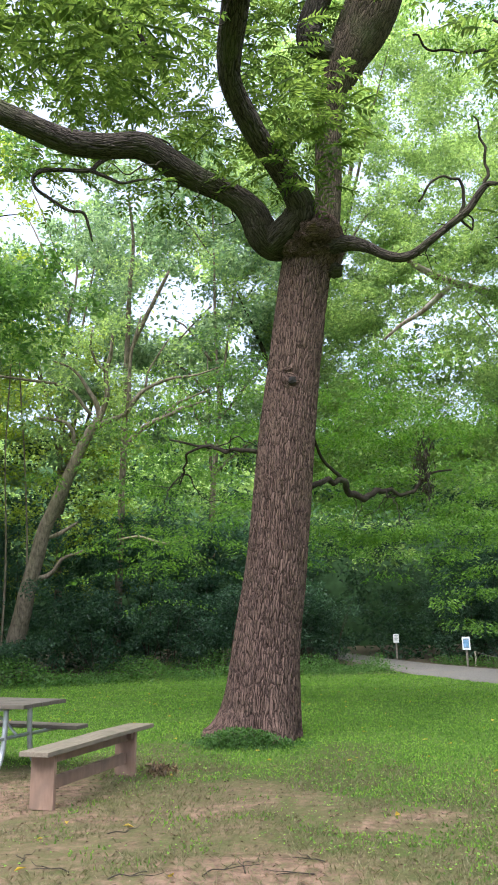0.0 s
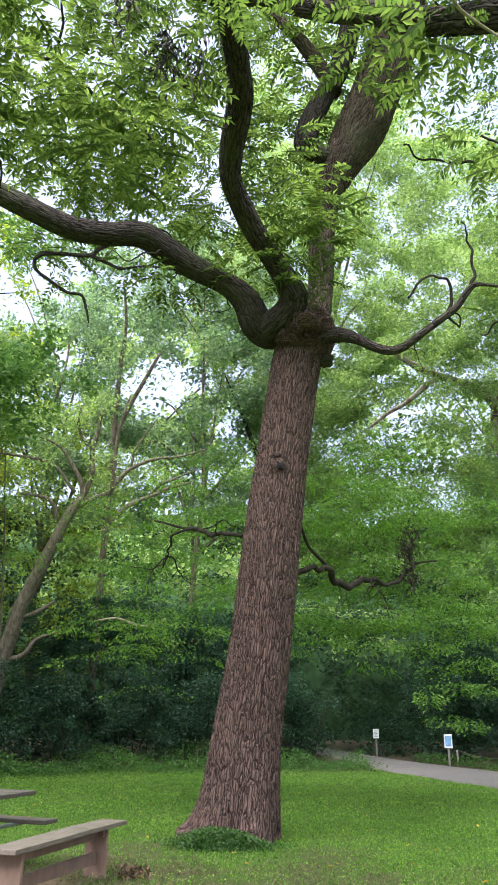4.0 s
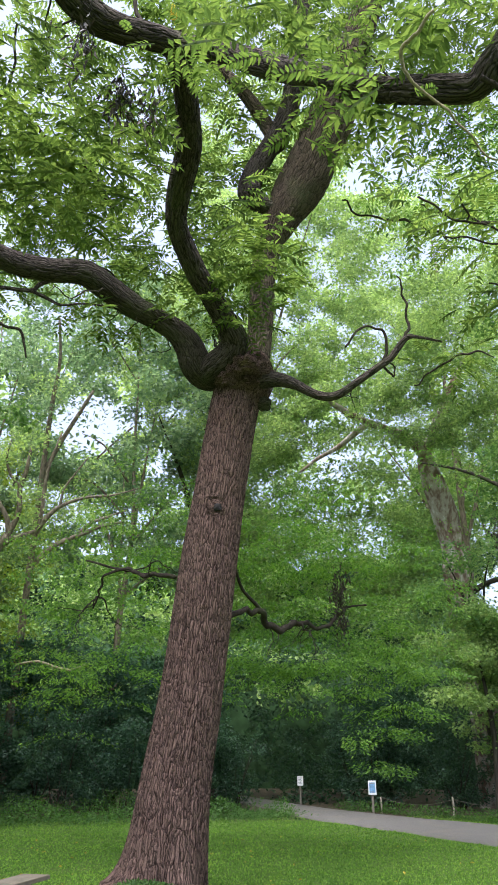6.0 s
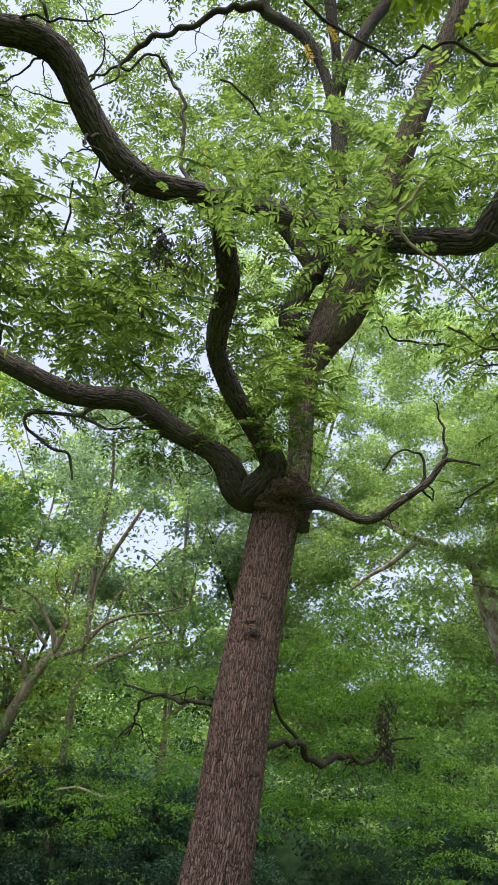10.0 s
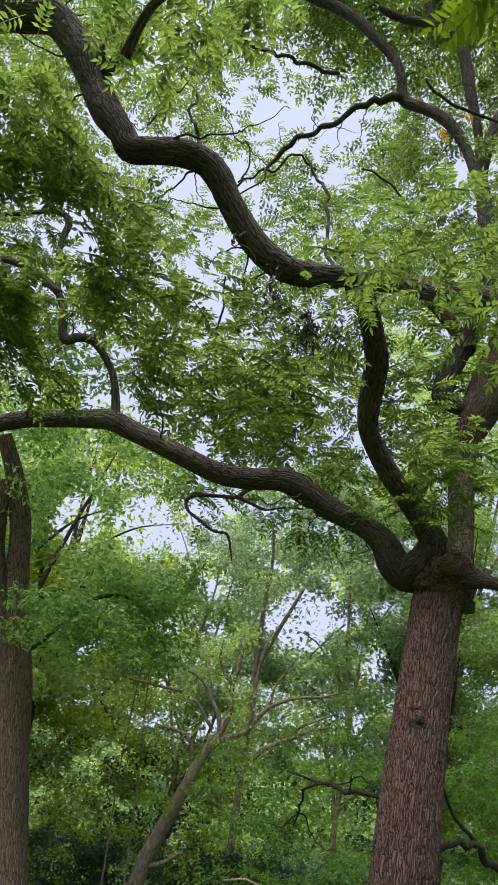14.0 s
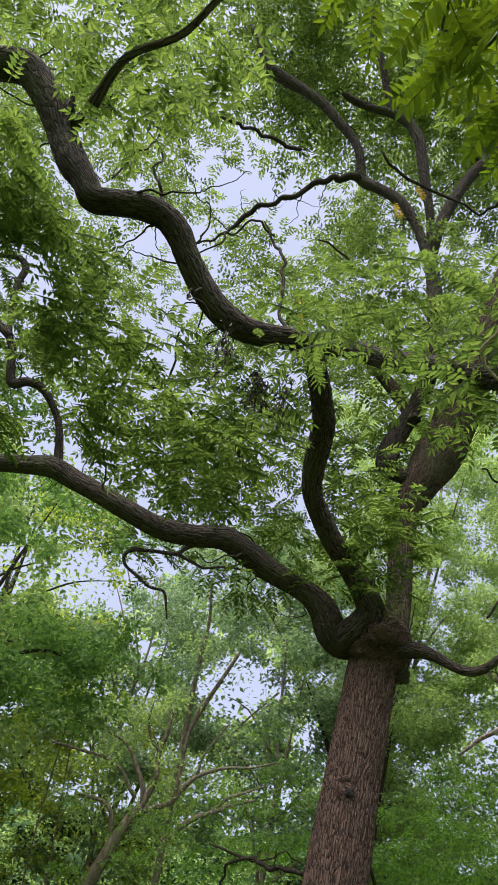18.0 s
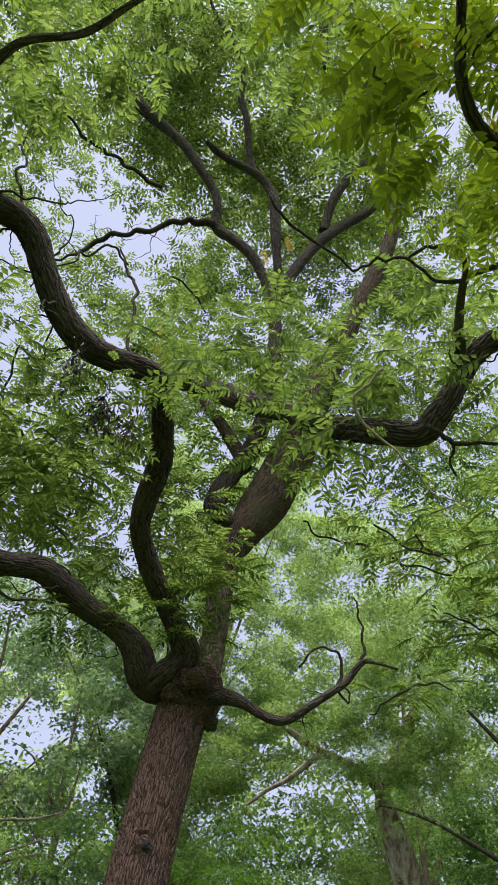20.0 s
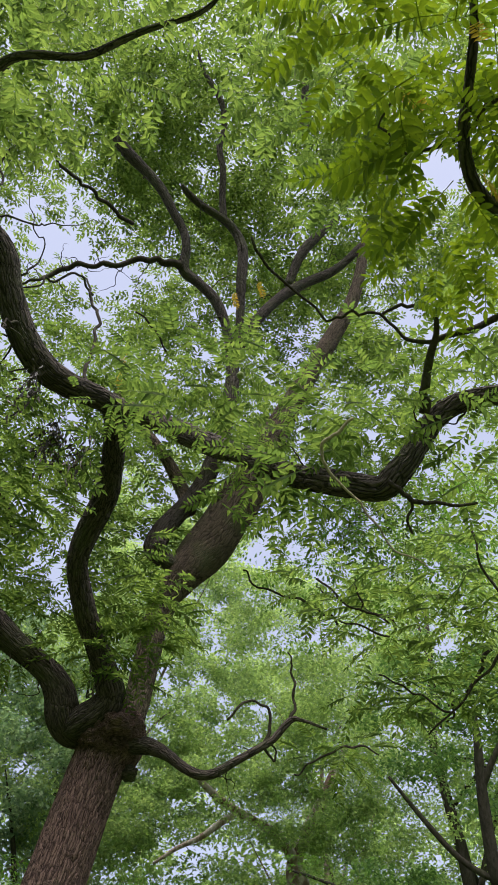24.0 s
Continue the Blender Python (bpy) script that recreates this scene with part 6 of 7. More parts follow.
WOOD = [
    (-19, 22, 21, 5.5, LEAF_FAR_B, DUSK_BARK, "light green woodland tree at the lawn's edge"),
    (-13, 27, 22, 5.5, LEAF_SUN_TINT, DUSK_BARK, "yellow-green woodland tree behind shrubs, sunlight put into its leaf colour"),
    (-8, 32, 23, 5.5, LEAF_FAR_HAZE, GREY_BARK, "woodland tree standing far back, haze put into its bluish leaf colour"),
    (-1.5, 31, 23, 5.0, LEAF_FAR_HAZE, GREY_BARK, "woodland tree standing far back, haze put into its bluish leaf colour"),
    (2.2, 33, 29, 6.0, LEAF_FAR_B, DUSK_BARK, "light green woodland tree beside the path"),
    (14.4, 33.5, 32, 6.5, LEAF_FAR_B, GREY_BARK, "light green woodland tree beyond the path"),
    (16, 25, 29, 6.0, LEAF_FAR_B, DUSK_BARK, "airy light green woodland tree beyond the path"),
    (21, 21, 28, 6.0, LEAF_FAR_B, DUSK_BARK, "light green woodland tree beyond the path"),
    (15, 15.5, 25, 5.0, LEAF_FAR_B, DUSK_BARK, "light green tree beside the gravel path"),
    (-11.5, 19.5, 18, 4.4, LEAF_FAR_B, DUSK_BARK, "light green woodland tree at the lawn's edge"),
    (-16, 33, 24, 6.0, LEAF_FAR_B, DUSK_BARK, "light green woodland tree standing far back"),
    (-15.5, 24, 17, 4.5, LEAF_SUN_TINT, DUSK_BARK, "yellow-green woodland tree behind shrubs, sunlight put into its leaf colour"),
    (24, 13, 25, 5.5, LEAF_FAR_A, DUSK_BARK, "dark green woodland tree beyond the path"),
    (-21, 14, 21, 5.0, LEAF_FAR_B, DUSK_BARK, "light green woodland tree at the lawn's edge"),
]
FINE = {(16, 25): 230, (21, 21): 130, (15, 15.5): 220}
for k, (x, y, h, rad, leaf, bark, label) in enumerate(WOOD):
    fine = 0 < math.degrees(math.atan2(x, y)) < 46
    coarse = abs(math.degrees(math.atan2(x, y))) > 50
    wood_tree(x, y, h, rad, leaf, bark, label, 100 + k * 20, n=int(70 + 2.4 * (h - 18) * rad / 5 + 40), per=70 if coarse else FINE.get((x, y), 350) if fine else 190, size=0.45 if coarse else 0.165 if fine else 0.24, slender=0.5 if leaf is LEAF_FAR_HAZE or x == 14.4 else 1.0)
wood_tree(1.4, 36.5, 40, 7.5, LEAF_FAR_B, GREY_BARK, "tall light green woodland tree deep in the wood", 340, n=195, per=300, size=0.2, slender=0.55, lean=(6.0, -1.0))
wood_tree(14.5, 24.5, 10, 3.0, LEAF_FAR_A, DUSK_BARK, "low dark green tree beside the path", 360, n=60, per=330, size=0.14, base=0.05)
wood_tree(11.2, 25.6, 9.0, 3.0, LEAF_FAR_A, DUSK_BARK, "low dark green tree beside the path", 380, n=60, per=330, size=0.14, base=0.05)
# unseen trees added behind the clearing to shape the light from that side
for k, (x, y, h) in enumerate([(-22, 2, 17), (-17, -14, 15), (0, -20, 15), (15, -14, 16), (23, 0, 18)]):
    wood_tree(x, y, h, 6.0, LEAF_FAR_A, DUSK_BARK, "unseen dark green woodland tree added behind the clearing", 400 + k * 20, n=60, per=60, size=0.45)

crooked = thing("woodland_tree", (-7.57, 24.59, 0), "crooked grey tree with bare spreading limbs at the lawn edge", "tree", "trees of the wood")
limb("trunk", [(-8.06, 25.99, 0.49, 0.346), (-7.9, 25.85, 1.03, 0.314), (-7.62, 25.59, 2.11, 0.291), (-7.35, 25.34, 3.11, 0.267), (-7.09, 25.14, 3.92, 0.236), (-6.85, 24.95, 4.74, 0.22), (-6.54, 24.79, 5.37, 0.204), (-6.19, 24.61, 6.09, 0.197), (-5.83, 24.44, 6.81, 0.189), (-5.58, 24.31, 7.35, 0.173), (-5.25, 24.17, 7.89, 0.157), (-4.96, 24.09, 8.25, 0.126)], GREY_BARK, crooked, "", segs=28, step=0.1, ridge=0.014, cell=(0.06, 0.2), lump=0.1, seed=250)
limb("limb", [(-5.25, 24.17, 7.89, 0.134), (-4.76, 24.1, 8.19, 0.102), (-4.12, 24.05, 8.41, 0.094), (-3.81, 23.95, 8.82, 0.094), (-3.39, 23.85, 9.22, 0.071), (-2.6, 23.77, 9.53, 0.055), (-1.75, 23.75, 9.64, 0.039), (-0.9, 23.68, 9.89, 0.024)], GREY_BARK, crooked, "", segs=8, step=0.15, lump=0.1, seed=251)
limb("limb", [(-5.06, 24.12, 8.12, 0.118), (-4.86, 24.03, 8.48, 0.102), (-4.67, 23.89, 9.06, 0.094), (-4.69, 23.71, 9.79, 0.079), (-4.53, 23.58, 10.33, 0.063), (-4.44, 23.4, 11.05, 0.039)], GREY_BARK, crooked, "", segs=8, step=0.15, lump=0.1, seed=252)
limb("limb", [(-4.94, 24.07, 8.3, 0.094), (-5.03, 23.95, 8.79, 0.087), (-5.3, 23.84, 9.25, 0.071), (-5.59, 23.73, 9.71, 0.055), (-5.92, 23.66, 9.99, 0.039), (-6.42, 23.61, 10.18, 0.024)], GREY_BARK, crooked, "", segs=8, step=0.15, lump=0.1, seed=253)
limb("limb", [(-5.2, 24.04, 8.43, 0.063), (-5.42, 23.98, 8.67, 0.063), (-5.79, 23.86, 9.17, 0.063), (-6.34, 23.8, 9.44, 0.055), (-7.09, 23.76, 9.56, 0.047), (-8.21, 23.72, 9.73, 0.039)], GREY_BARK, crooked, "", segs=8, step=0.15, lump=0.1, seed=254)
limb("limb", [(-5.78, 24.28, 7.44, 0.063), (-5.85, 24.16, 7.95, 0.071), (-6.14, 24.09, 8.23, 0.063), (-6.65, 24.07, 8.33, 0.063), (-7.11, 24.05, 8.38, 0.047)], GREY_BARK, crooked, "", segs=8, step=0.15, lump=0.1, seed=255)
limb("limb", [(-4.04, 24.29, 7.41, 0.094), (-3.72, 24.19, 7.8, 0.094), (-3.26, 24.12, 8.12, 0.087), (-2.62, 24.05, 8.38, 0.071), (-2.05, 23.99, 8.64, 0.063), (-1.39, 23.95, 8.79, 0.039)], GREY_BARK, crooked, "", segs=8, step=0.15, lump=0.1, seed=256)
limb("limb", [(-2.81, 24.07, 8.33, 0.055), (-2.39, 23.97, 8.72, 0.055), (-1.9, 23.92, 8.93, 0.039), (-1.2, 23.85, 9.21, 0.024)], GREY_BARK, crooked, "", segs=8, step=0.15, lump=0.1, seed=257)
limb("limb", [(-4.04, 24.06, 8.35, 0.071), (-3.95, 23.89, 9.04, 0.071), (-3.9, 23.67, 9.95, 0.063), (-3.77, 23.49, 10.68, 0.047), (-3.49, 23.27, 11.58, 0.031)], GREY_BARK, crooked, "", segs=8, step=0.15, lump=0.1, seed=258)
limb("limb", [(-7.27, 25.3, 3.29, 0.102), (-6.99, 25.32, 3.21, 0.094), (-6.62, 25.28, 3.37, 0.071), (-6.31, 25.18, 3.78, 0.063), (-5.99, 25.15, 3.92, 0.047), (-5.55, 25.11, 4.06, 0.031)], GREY_BARK, crooked, "", segs=8, step=0.15, lump=0.1, seed=259)
limb("limb", [(-6.97, 25.01, 4.47, 0.087), (-6.44, 24.98, 4.58, 0.071), (-6.1, 24.94, 4.76, 0.063), (-5.72, 24.88, 4.99, 0.039)], GREY_BARK, crooked, "", segs=8, step=0.15, lump=0.1, seed=260)
limb("limb", [(-4.69, 23.71, 9.79, 0.063), (-5.02, 23.62, 10.16, 0.047), (-5.19, 23.48, 10.7, 0.039), (-5.09, 23.35, 11.25, 0.024)], GREY_BARK, crooked, "", segs=8, step=0.15, lump=0.1, seed=261)
limb("limb", [(-3.39, 23.85, 9.22, 0.055), (-3.3, 23.72, 9.76, 0.039), (-2.96, 23.58, 10.3, 0.031), (-2.57, 23.45, 10.84, 0.024)], GREY_BARK, crooked, "", segs=8, step=0.15, lump=0.1, seed=262)
limb("limb", [(-1.98, 23.15, 4.24, 0.035), (-2.50, 23.13, 4.03, 0.043), (-3.01, 23.06, 4.12, 0.043), (-3.43, 22.98, 4.25, 0.034), (-4.06, 22.89, 4.14, 0.026)], PALE_TWIG, crooked, "", segs=6, step=0.2, seed=290)
sapling = thing("sapling", (-8.25, 25.52, 0), "thin bare grey sapling at the wood edge", "sapling", "saplings of the wood")
limb("stem", [(-8.25, 25.52, -0.10, 0.045), (-8.25, 25.52, 3.70, 0.038), (-8.29, 25.03, 6.89, 0.029), (-8.19, 24.64, 8.57, 0.029), (-7.99, 24.11, 10.40, 0.019)], GREY_BARK, sapling, "", segs=6, step=0.3, seed=291)
sapling = thing("sapling", (-7.59, 25.72, 0), "thin bare grey sapling at the wood edge", "sapling", "saplings of the wood")
limb("stem", [(-7.59, 25.72, -0.10, 0.046), (-7.59, 25.72, 3.70, 0.038), (-7.68, 25.18, 7.10, 0.029), (-7.74, 24.67, 8.96, 0.029), (-7.74, 24.18, 10.42, 0.019)], GREY_BARK, sapling, "", segs=6, step=0.3, seed=291)
crown_of(crooked, (-5.0, 24.2, 10.0), (5.2, 2.6, 3.6), 70, 110, 0.14, LEAF_FAR_B, 210, (0.5, 0.9), "light green thin foliage")
sycamore = thing("woodland_tree", (12.37, 28.80, 0), "tall sycamore with pale mottled bark beyond the path", "tree", "trees of the wood")
limb("trunk", [(13.16, 30.42, -0.15, 0.7), (13.06, 30.42, 0.59, 0.521), (12.75, 29.64, 2.36, 0.543), (12.43, 28.98, 3.94, 0.565), (12.05, 28.37, 5.54, 0.588), (11.61, 27.9, 7.05, 0.569), (11.34, 27.53, 8.39, 0.517), (11.22, 27.29, 9.44, 0.465), (11.02, 27.14, 10.31, 0.48), (10.72, 26.96, 11.29, 0.472), (10.37, 26.8, 12.24, 0.384), (10.27, 26.71, 12.98, 0.273), (10.74, 26.4, 14.12, 0.23), (11.22, 26.24, 15.1, 0.209), (11.63, 26.15, 16.08, 0.176), (12.14, 26.0, 17.17, 0.119)], PALE_BARK, sycamore, "", segs=20, step=0.2, lump=0.07, seed=221)
limb("limb", [(10.29, 26.7, 12.73, 0.25), (9.54, 26.39, 13.41, 0.17), (8.77, 26.28, 13.68, 0.15), (7.64, 26.17, 14.0, 0.15), (6.55, 25.96, 14.45, 0.12), (5.86, 25.69, 14.81, 0.07)], PALE_BARK, sycamore, "", segs=10, step=0.2, seed=224)
limb("limb", [(7.84, 26.21, 13.94, 0.12), (7.22, 26.43, 13.45, 0.12), (6.63, 26.64, 12.97, 0.10), (5.91, 26.83, 12.57, 0.08), (5.22, 27.08, 12.05, 0.05)], PALE_BARK, sycamore, "", segs=10, step=0.2, seed=225)
# pale limb in shade: the shade is painted by giving it dark bark
limb("limb", [(11.55, 27.75, 7.16, 0.15), (11.9, 27.5, 7.6, 0.12), (12.5, 27.2, 7.95, 0.10), (13.15, 26.9, 8.1, 0.085), (13.8, 26.5, 8.15, 0.06)], DUSK_BARK, sycamore, "", segs=10, step=0.2, seed=227)
crown_of(sycamore, (10.0, 24.5, 18), (5.0, 4.0, 5.5), 80, 240, 0.15, LEAF_FAR_B, 223, (0.5, 1.0), "light green airy foliage")
crown_of(sycamore, (9.9, 25.0, 14.0), (2.8, 0.9, 2.0), 32, 200, 0.14, LEAF_FAR_B, 226, (0.4, 0.8), "light green hanging foliage", name="lower_crown")
slim = thing("woodland_tree", (-4.91, 28.48, 0), "slim dark tree with forking bare top", "tree", "trees of the wood")
limb("trunk", [(-5.15, 29.40, -0.15, 0.161), (-4.91, 28.48, 6.00, 0.129), (-4.70, 27.65, 9.79, 0.119), (-4.53, 26.84, 12.22, 0.096), (-4.36, 26.10, 13.96, 0.085), (-4.14, 25.38, 15.43, 0.063), (-4.21, 24.57, 16.80, 0.041)], GREY_BARK, slim, "", segs=10, step=0.25, seed=231)
limb("limb", [(-4.60, 27.13, 11.42, 0.086), (-4.01, 26.75, 12.63, 0.086), (-3.21, 26.25, 14.00, 0.075), (-2.87, 26.01, 14.57, 0.053)], GREY_BARK, slim, "", segs=8, step=0.25, seed=232)
crown_of(slim, (-4.4, 26.5, 14.5), (2.4, 2.2, 4.0), 34, 120, 0.14, LEAF_FAR_HAZE, 233, (0.4, 0.8), "thin foliage with haze put into its bluish green")
forked = thing("woodland_tree", (11.37, 16.48, 0), "slim dark forked tree beyond the path", "tree", "trees of the wood")
limb("trunk", [(11.37, 16.48, -0.15, 0.215), (11.37, 16.48, 8.04, 0.166), (11.15, 16.27, 8.88, 0.157), (10.96, 15.99, 9.75, 0.148), (10.75, 15.59, 10.75, 0.131), (10.60, 15.20, 11.55, 0.106), (10.40, 14.78, 12.35, 0.057)], DUSK_BARK, forked, "", segs=12, step=0.2, lump=0.08, seed=236)
limb("limb", [(11.15, 16.27, 8.88, 0.092), (10.72, 16.46, 9.12, 0.080), (10.23, 16.59, 9.52, 0.074), (9.52, 16.65, 10.27, 0.062), (8.80, 16.64, 11.03, 0.036)], DUSK_BARK, forked, "", segs=8, step=0.2, seed=237)
limb("limb", [(10.76, 15.65, 10.64, 0.097), (10.95, 15.11, 11.29, 0.077), (11.16, 14.59, 11.81, 0.049)], DUSK_BARK, forked, "", segs=8, step=0.2, seed=238)
crown_of(forked, (11.37, 16.98, 13.35), (3.0, 2.6, 3.0), 36, 160, 0.15, LEAF_FAR_A, 239, (0.4, 0.8), "dark green thin foliage")
limb("limb", [(9.63, 17.45, 7.68, 0.059), (8.77, 17.70, 8.24, 0.053), (8.19, 17.85, 8.59, 0.046), (7.59, 18.01, 8.84, 0.038), (6.75, 18.26, 9.07, 0.023)], DUSK_BARK, forked, "", segs=8, step=0.2, seed=2391)
crown_of(forked, (9.75, 18.58, 8.22), (1.3, 1.4, 1.9), 30, 170, 0.14, LEAF_FAR_A, 2392, (0.35, 0.7), "dark green hanging foliage", name="lower_crown")
bushy = thing("woodland_tree", (10.35, 23.85, 0), "low bushy green tree in front of the sycamore", "tree", "trees of the wood")
limb("trunk", [(10.35, 23.85, -0.1, 0.10), (10.45, 23.85, 2.47, 0.08), (10.25, 23.85, 4.72, 0.04)], DUSK_BARK, bushy, "", segs=10, step=0.2, seed=261)
crown_of(bushy, (10.35, 23.85, 4.12), (1.9, 1.5, 2.3), 56, 190, 0.14, LEAF_FAR_B, 262, (0.35, 0.7), "mid green dense foliage")
neighbour = thing("woodland_tree", (-6.27, 14.75, 0), "neighbouring straight grey-brown tree with a forked trunk", "tree", "trees of the wood")
limb("trunk", [(-5.95, 15.00, -0.15, 0.412), (-6.27, 14.75, 2.01, 0.330), (-6.58, 14.51, 3.38, 0.325), (-6.91, 14.05, 5.06, 0.330), (-7.06, 13.63, 6.24, 0.316), (-7.21, 13.18, 7.24, 0.252), (-7.28, 12.77, 8.05, 0.232), (-7.30, 12.33, 8.86, 0.210), (-7.44, 11.78, 9.61, 0.176), (-7.66, 11.14, 10.30, 0.140)], NEIGHBOUR_BARK, neighbour, "", segs=64, step=0.05, ridge=0.022, cell=(0.065, 0.22), seed=241)
limb("limb", [(-7.12, 13.57, 6.33, 0.249), (-7.46, 13.07, 7.18, 0.217), (-7.69, 12.49, 8.14, 0.196), (-7.70, 12.03, 8.94, 0.174), (-7.59, 11.71, 9.56, 0.140)], NEIGHBOUR_BARK, neighbour, "", segs=48, step=0.05, ridge=0.018, cell=(0.06, 0.2), seed=242)
limb("limb", [(-7.05, 13.50, 6.60, 0.060), (-6.83, 13.68, 6.84, 0.052), (-6.21, 13.35, 7.25, 0.046), (-5.59, 12.97, 7.58, 0.039), (-5.04, 12.80, 7.63, 0.033), (-4.59, 12.73, 7.52, 0.022)], DUSK_BARK, neighbour, "", segs=10, step=0.12, seed=246)
crown_of(neighbour, (-4.78, 12.57, 7.24), (2.6, 1.4, 1.0), 30, 150, 0.13, LEAF_FAR_A, 247, (0.35, 0.7), "dark green drooping foliage")
crown_of(neighbour, (-7.5, 13.0, 11.0), (4.2, 3.6, 4.2), 50, 200, 0.15, LEAF_FAR_A, 243, (0.5, 1.0), "mid green foliage")

# added wooded rise behind everything, closing the horizon view, shade put into its colour
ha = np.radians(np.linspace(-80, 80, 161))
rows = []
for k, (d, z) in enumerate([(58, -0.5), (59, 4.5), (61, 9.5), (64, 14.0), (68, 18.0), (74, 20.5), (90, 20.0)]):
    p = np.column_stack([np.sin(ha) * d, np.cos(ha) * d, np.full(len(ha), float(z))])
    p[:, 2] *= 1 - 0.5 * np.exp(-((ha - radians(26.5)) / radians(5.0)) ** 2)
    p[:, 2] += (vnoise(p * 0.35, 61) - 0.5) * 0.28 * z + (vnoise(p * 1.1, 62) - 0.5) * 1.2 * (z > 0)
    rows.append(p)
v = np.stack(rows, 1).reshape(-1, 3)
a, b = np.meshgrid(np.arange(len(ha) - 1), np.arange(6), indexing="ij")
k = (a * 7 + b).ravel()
tagged(mesh_part("backdrop", mesh_np("backdrop", v, np.stack([k, k + 7, k + 8, k + 1], 1), True), BACKDROP_SHADE), "added backdrop rise far behind the trees, shade put into its dark colour", "hill", kind="structure")

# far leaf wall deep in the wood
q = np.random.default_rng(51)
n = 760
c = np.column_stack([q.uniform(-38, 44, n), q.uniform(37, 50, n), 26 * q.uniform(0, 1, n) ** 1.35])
# low far clumps get the dark understory colour, painting shade near the ground
low_far_shaded = c[c[:, 2] < 8.5]
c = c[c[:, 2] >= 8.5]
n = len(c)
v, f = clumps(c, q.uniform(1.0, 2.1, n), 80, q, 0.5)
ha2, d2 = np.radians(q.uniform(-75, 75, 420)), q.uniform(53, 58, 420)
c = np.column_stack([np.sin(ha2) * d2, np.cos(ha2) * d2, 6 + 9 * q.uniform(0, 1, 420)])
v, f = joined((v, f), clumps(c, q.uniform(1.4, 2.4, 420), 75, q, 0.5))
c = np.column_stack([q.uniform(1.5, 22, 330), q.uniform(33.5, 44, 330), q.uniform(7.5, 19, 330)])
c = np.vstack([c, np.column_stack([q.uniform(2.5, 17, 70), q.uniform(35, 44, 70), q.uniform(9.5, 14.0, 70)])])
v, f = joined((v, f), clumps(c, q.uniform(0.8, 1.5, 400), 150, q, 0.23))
far = mesh_part("far_woods", mesh_np("far_woods", v, f), LEAF_FAR_B, label="far woods closing the view, haze put into the leaf colour", kind="stuff")
far["category"] = "woods"
# thicket whose sunlit look comes from its light leaf colour
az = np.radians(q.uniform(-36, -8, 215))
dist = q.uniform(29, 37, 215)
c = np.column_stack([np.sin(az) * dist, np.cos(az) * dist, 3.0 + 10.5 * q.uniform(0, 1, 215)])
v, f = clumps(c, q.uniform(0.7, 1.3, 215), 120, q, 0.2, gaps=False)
mesh_part("thicket", mesh_np("thicket", v, f), LEAF_SUN_TINT, label="yellow-green thicket of young trees in the wood, sunlight put into its leaf colour", kind="stuff")["category"] = "woods"
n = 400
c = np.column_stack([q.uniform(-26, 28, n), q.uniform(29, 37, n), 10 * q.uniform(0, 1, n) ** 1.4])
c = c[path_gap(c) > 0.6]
c = np.vstack([c, low_far_shaded, np.column_stack([q.uniform(-14, 24, 260), q.uniform(43, 55, 260), 10 * q.uniform(0, 1, 260)])])
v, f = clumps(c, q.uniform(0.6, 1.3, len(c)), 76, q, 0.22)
mesh_part("understory", mesh_np("understory", v, f), LEAF_SHRUB_SHADED, label="dense understory deep in the wood, shade put into its dark leaf colour", kind="stuff")["category"] = "woods"

# ---- shrubs and herbs at the wood's edge ----


def shrub(x, y, r, h, material, seed, label, n=34, per=120, size=0.11):
    q = np.random.default_rng(seed)
    s = thing("shrub", (x, y, 0), label, "shrub", "shrubs along the wood's edge")
    c = np.column_stack([x + q.normal(0, r * 0.5, n), y + q.normal(0, r * 0.4, n), h * q.uniform(0.04, 1.0, n) ** 0.8])
    v, f = clumps(c, q.uniform(0.25, 0.55, n), per, q, size, flat=0.7, gaps=False)
    mesh_part("foliage", mesh_np("foliage", v, f), material, s, kind="stuff")
    for k in range(5):
        e = c[int(q.integers(0, n))]
        limb("stem", [(x + q.normal(0, 0.15), y + q.normal(0, 0.15), -0.05, 0.025), (x * 0.5 + e[0] * 0.5, y * 0.5 + e[1] * 0.5, e[2] * 0.55, 0.016), (*e, 0.006)], TWIG_BARK, s, segs=6, step=0.3, seed=seed + k)


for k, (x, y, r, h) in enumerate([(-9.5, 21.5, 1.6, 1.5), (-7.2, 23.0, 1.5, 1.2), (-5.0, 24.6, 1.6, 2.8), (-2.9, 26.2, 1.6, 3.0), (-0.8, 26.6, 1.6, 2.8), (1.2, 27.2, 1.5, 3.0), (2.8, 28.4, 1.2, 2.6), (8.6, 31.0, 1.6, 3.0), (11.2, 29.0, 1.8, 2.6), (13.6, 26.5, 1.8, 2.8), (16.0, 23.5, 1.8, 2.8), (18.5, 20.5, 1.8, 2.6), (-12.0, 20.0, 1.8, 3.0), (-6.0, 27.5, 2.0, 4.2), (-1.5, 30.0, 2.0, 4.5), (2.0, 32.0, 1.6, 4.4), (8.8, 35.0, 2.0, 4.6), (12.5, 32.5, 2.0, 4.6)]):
    shrub(x, y, r, h, LEAF_SHRUB_SHADED, 600 + 9 * k, "dark green leafy shrub at the wood's edge")

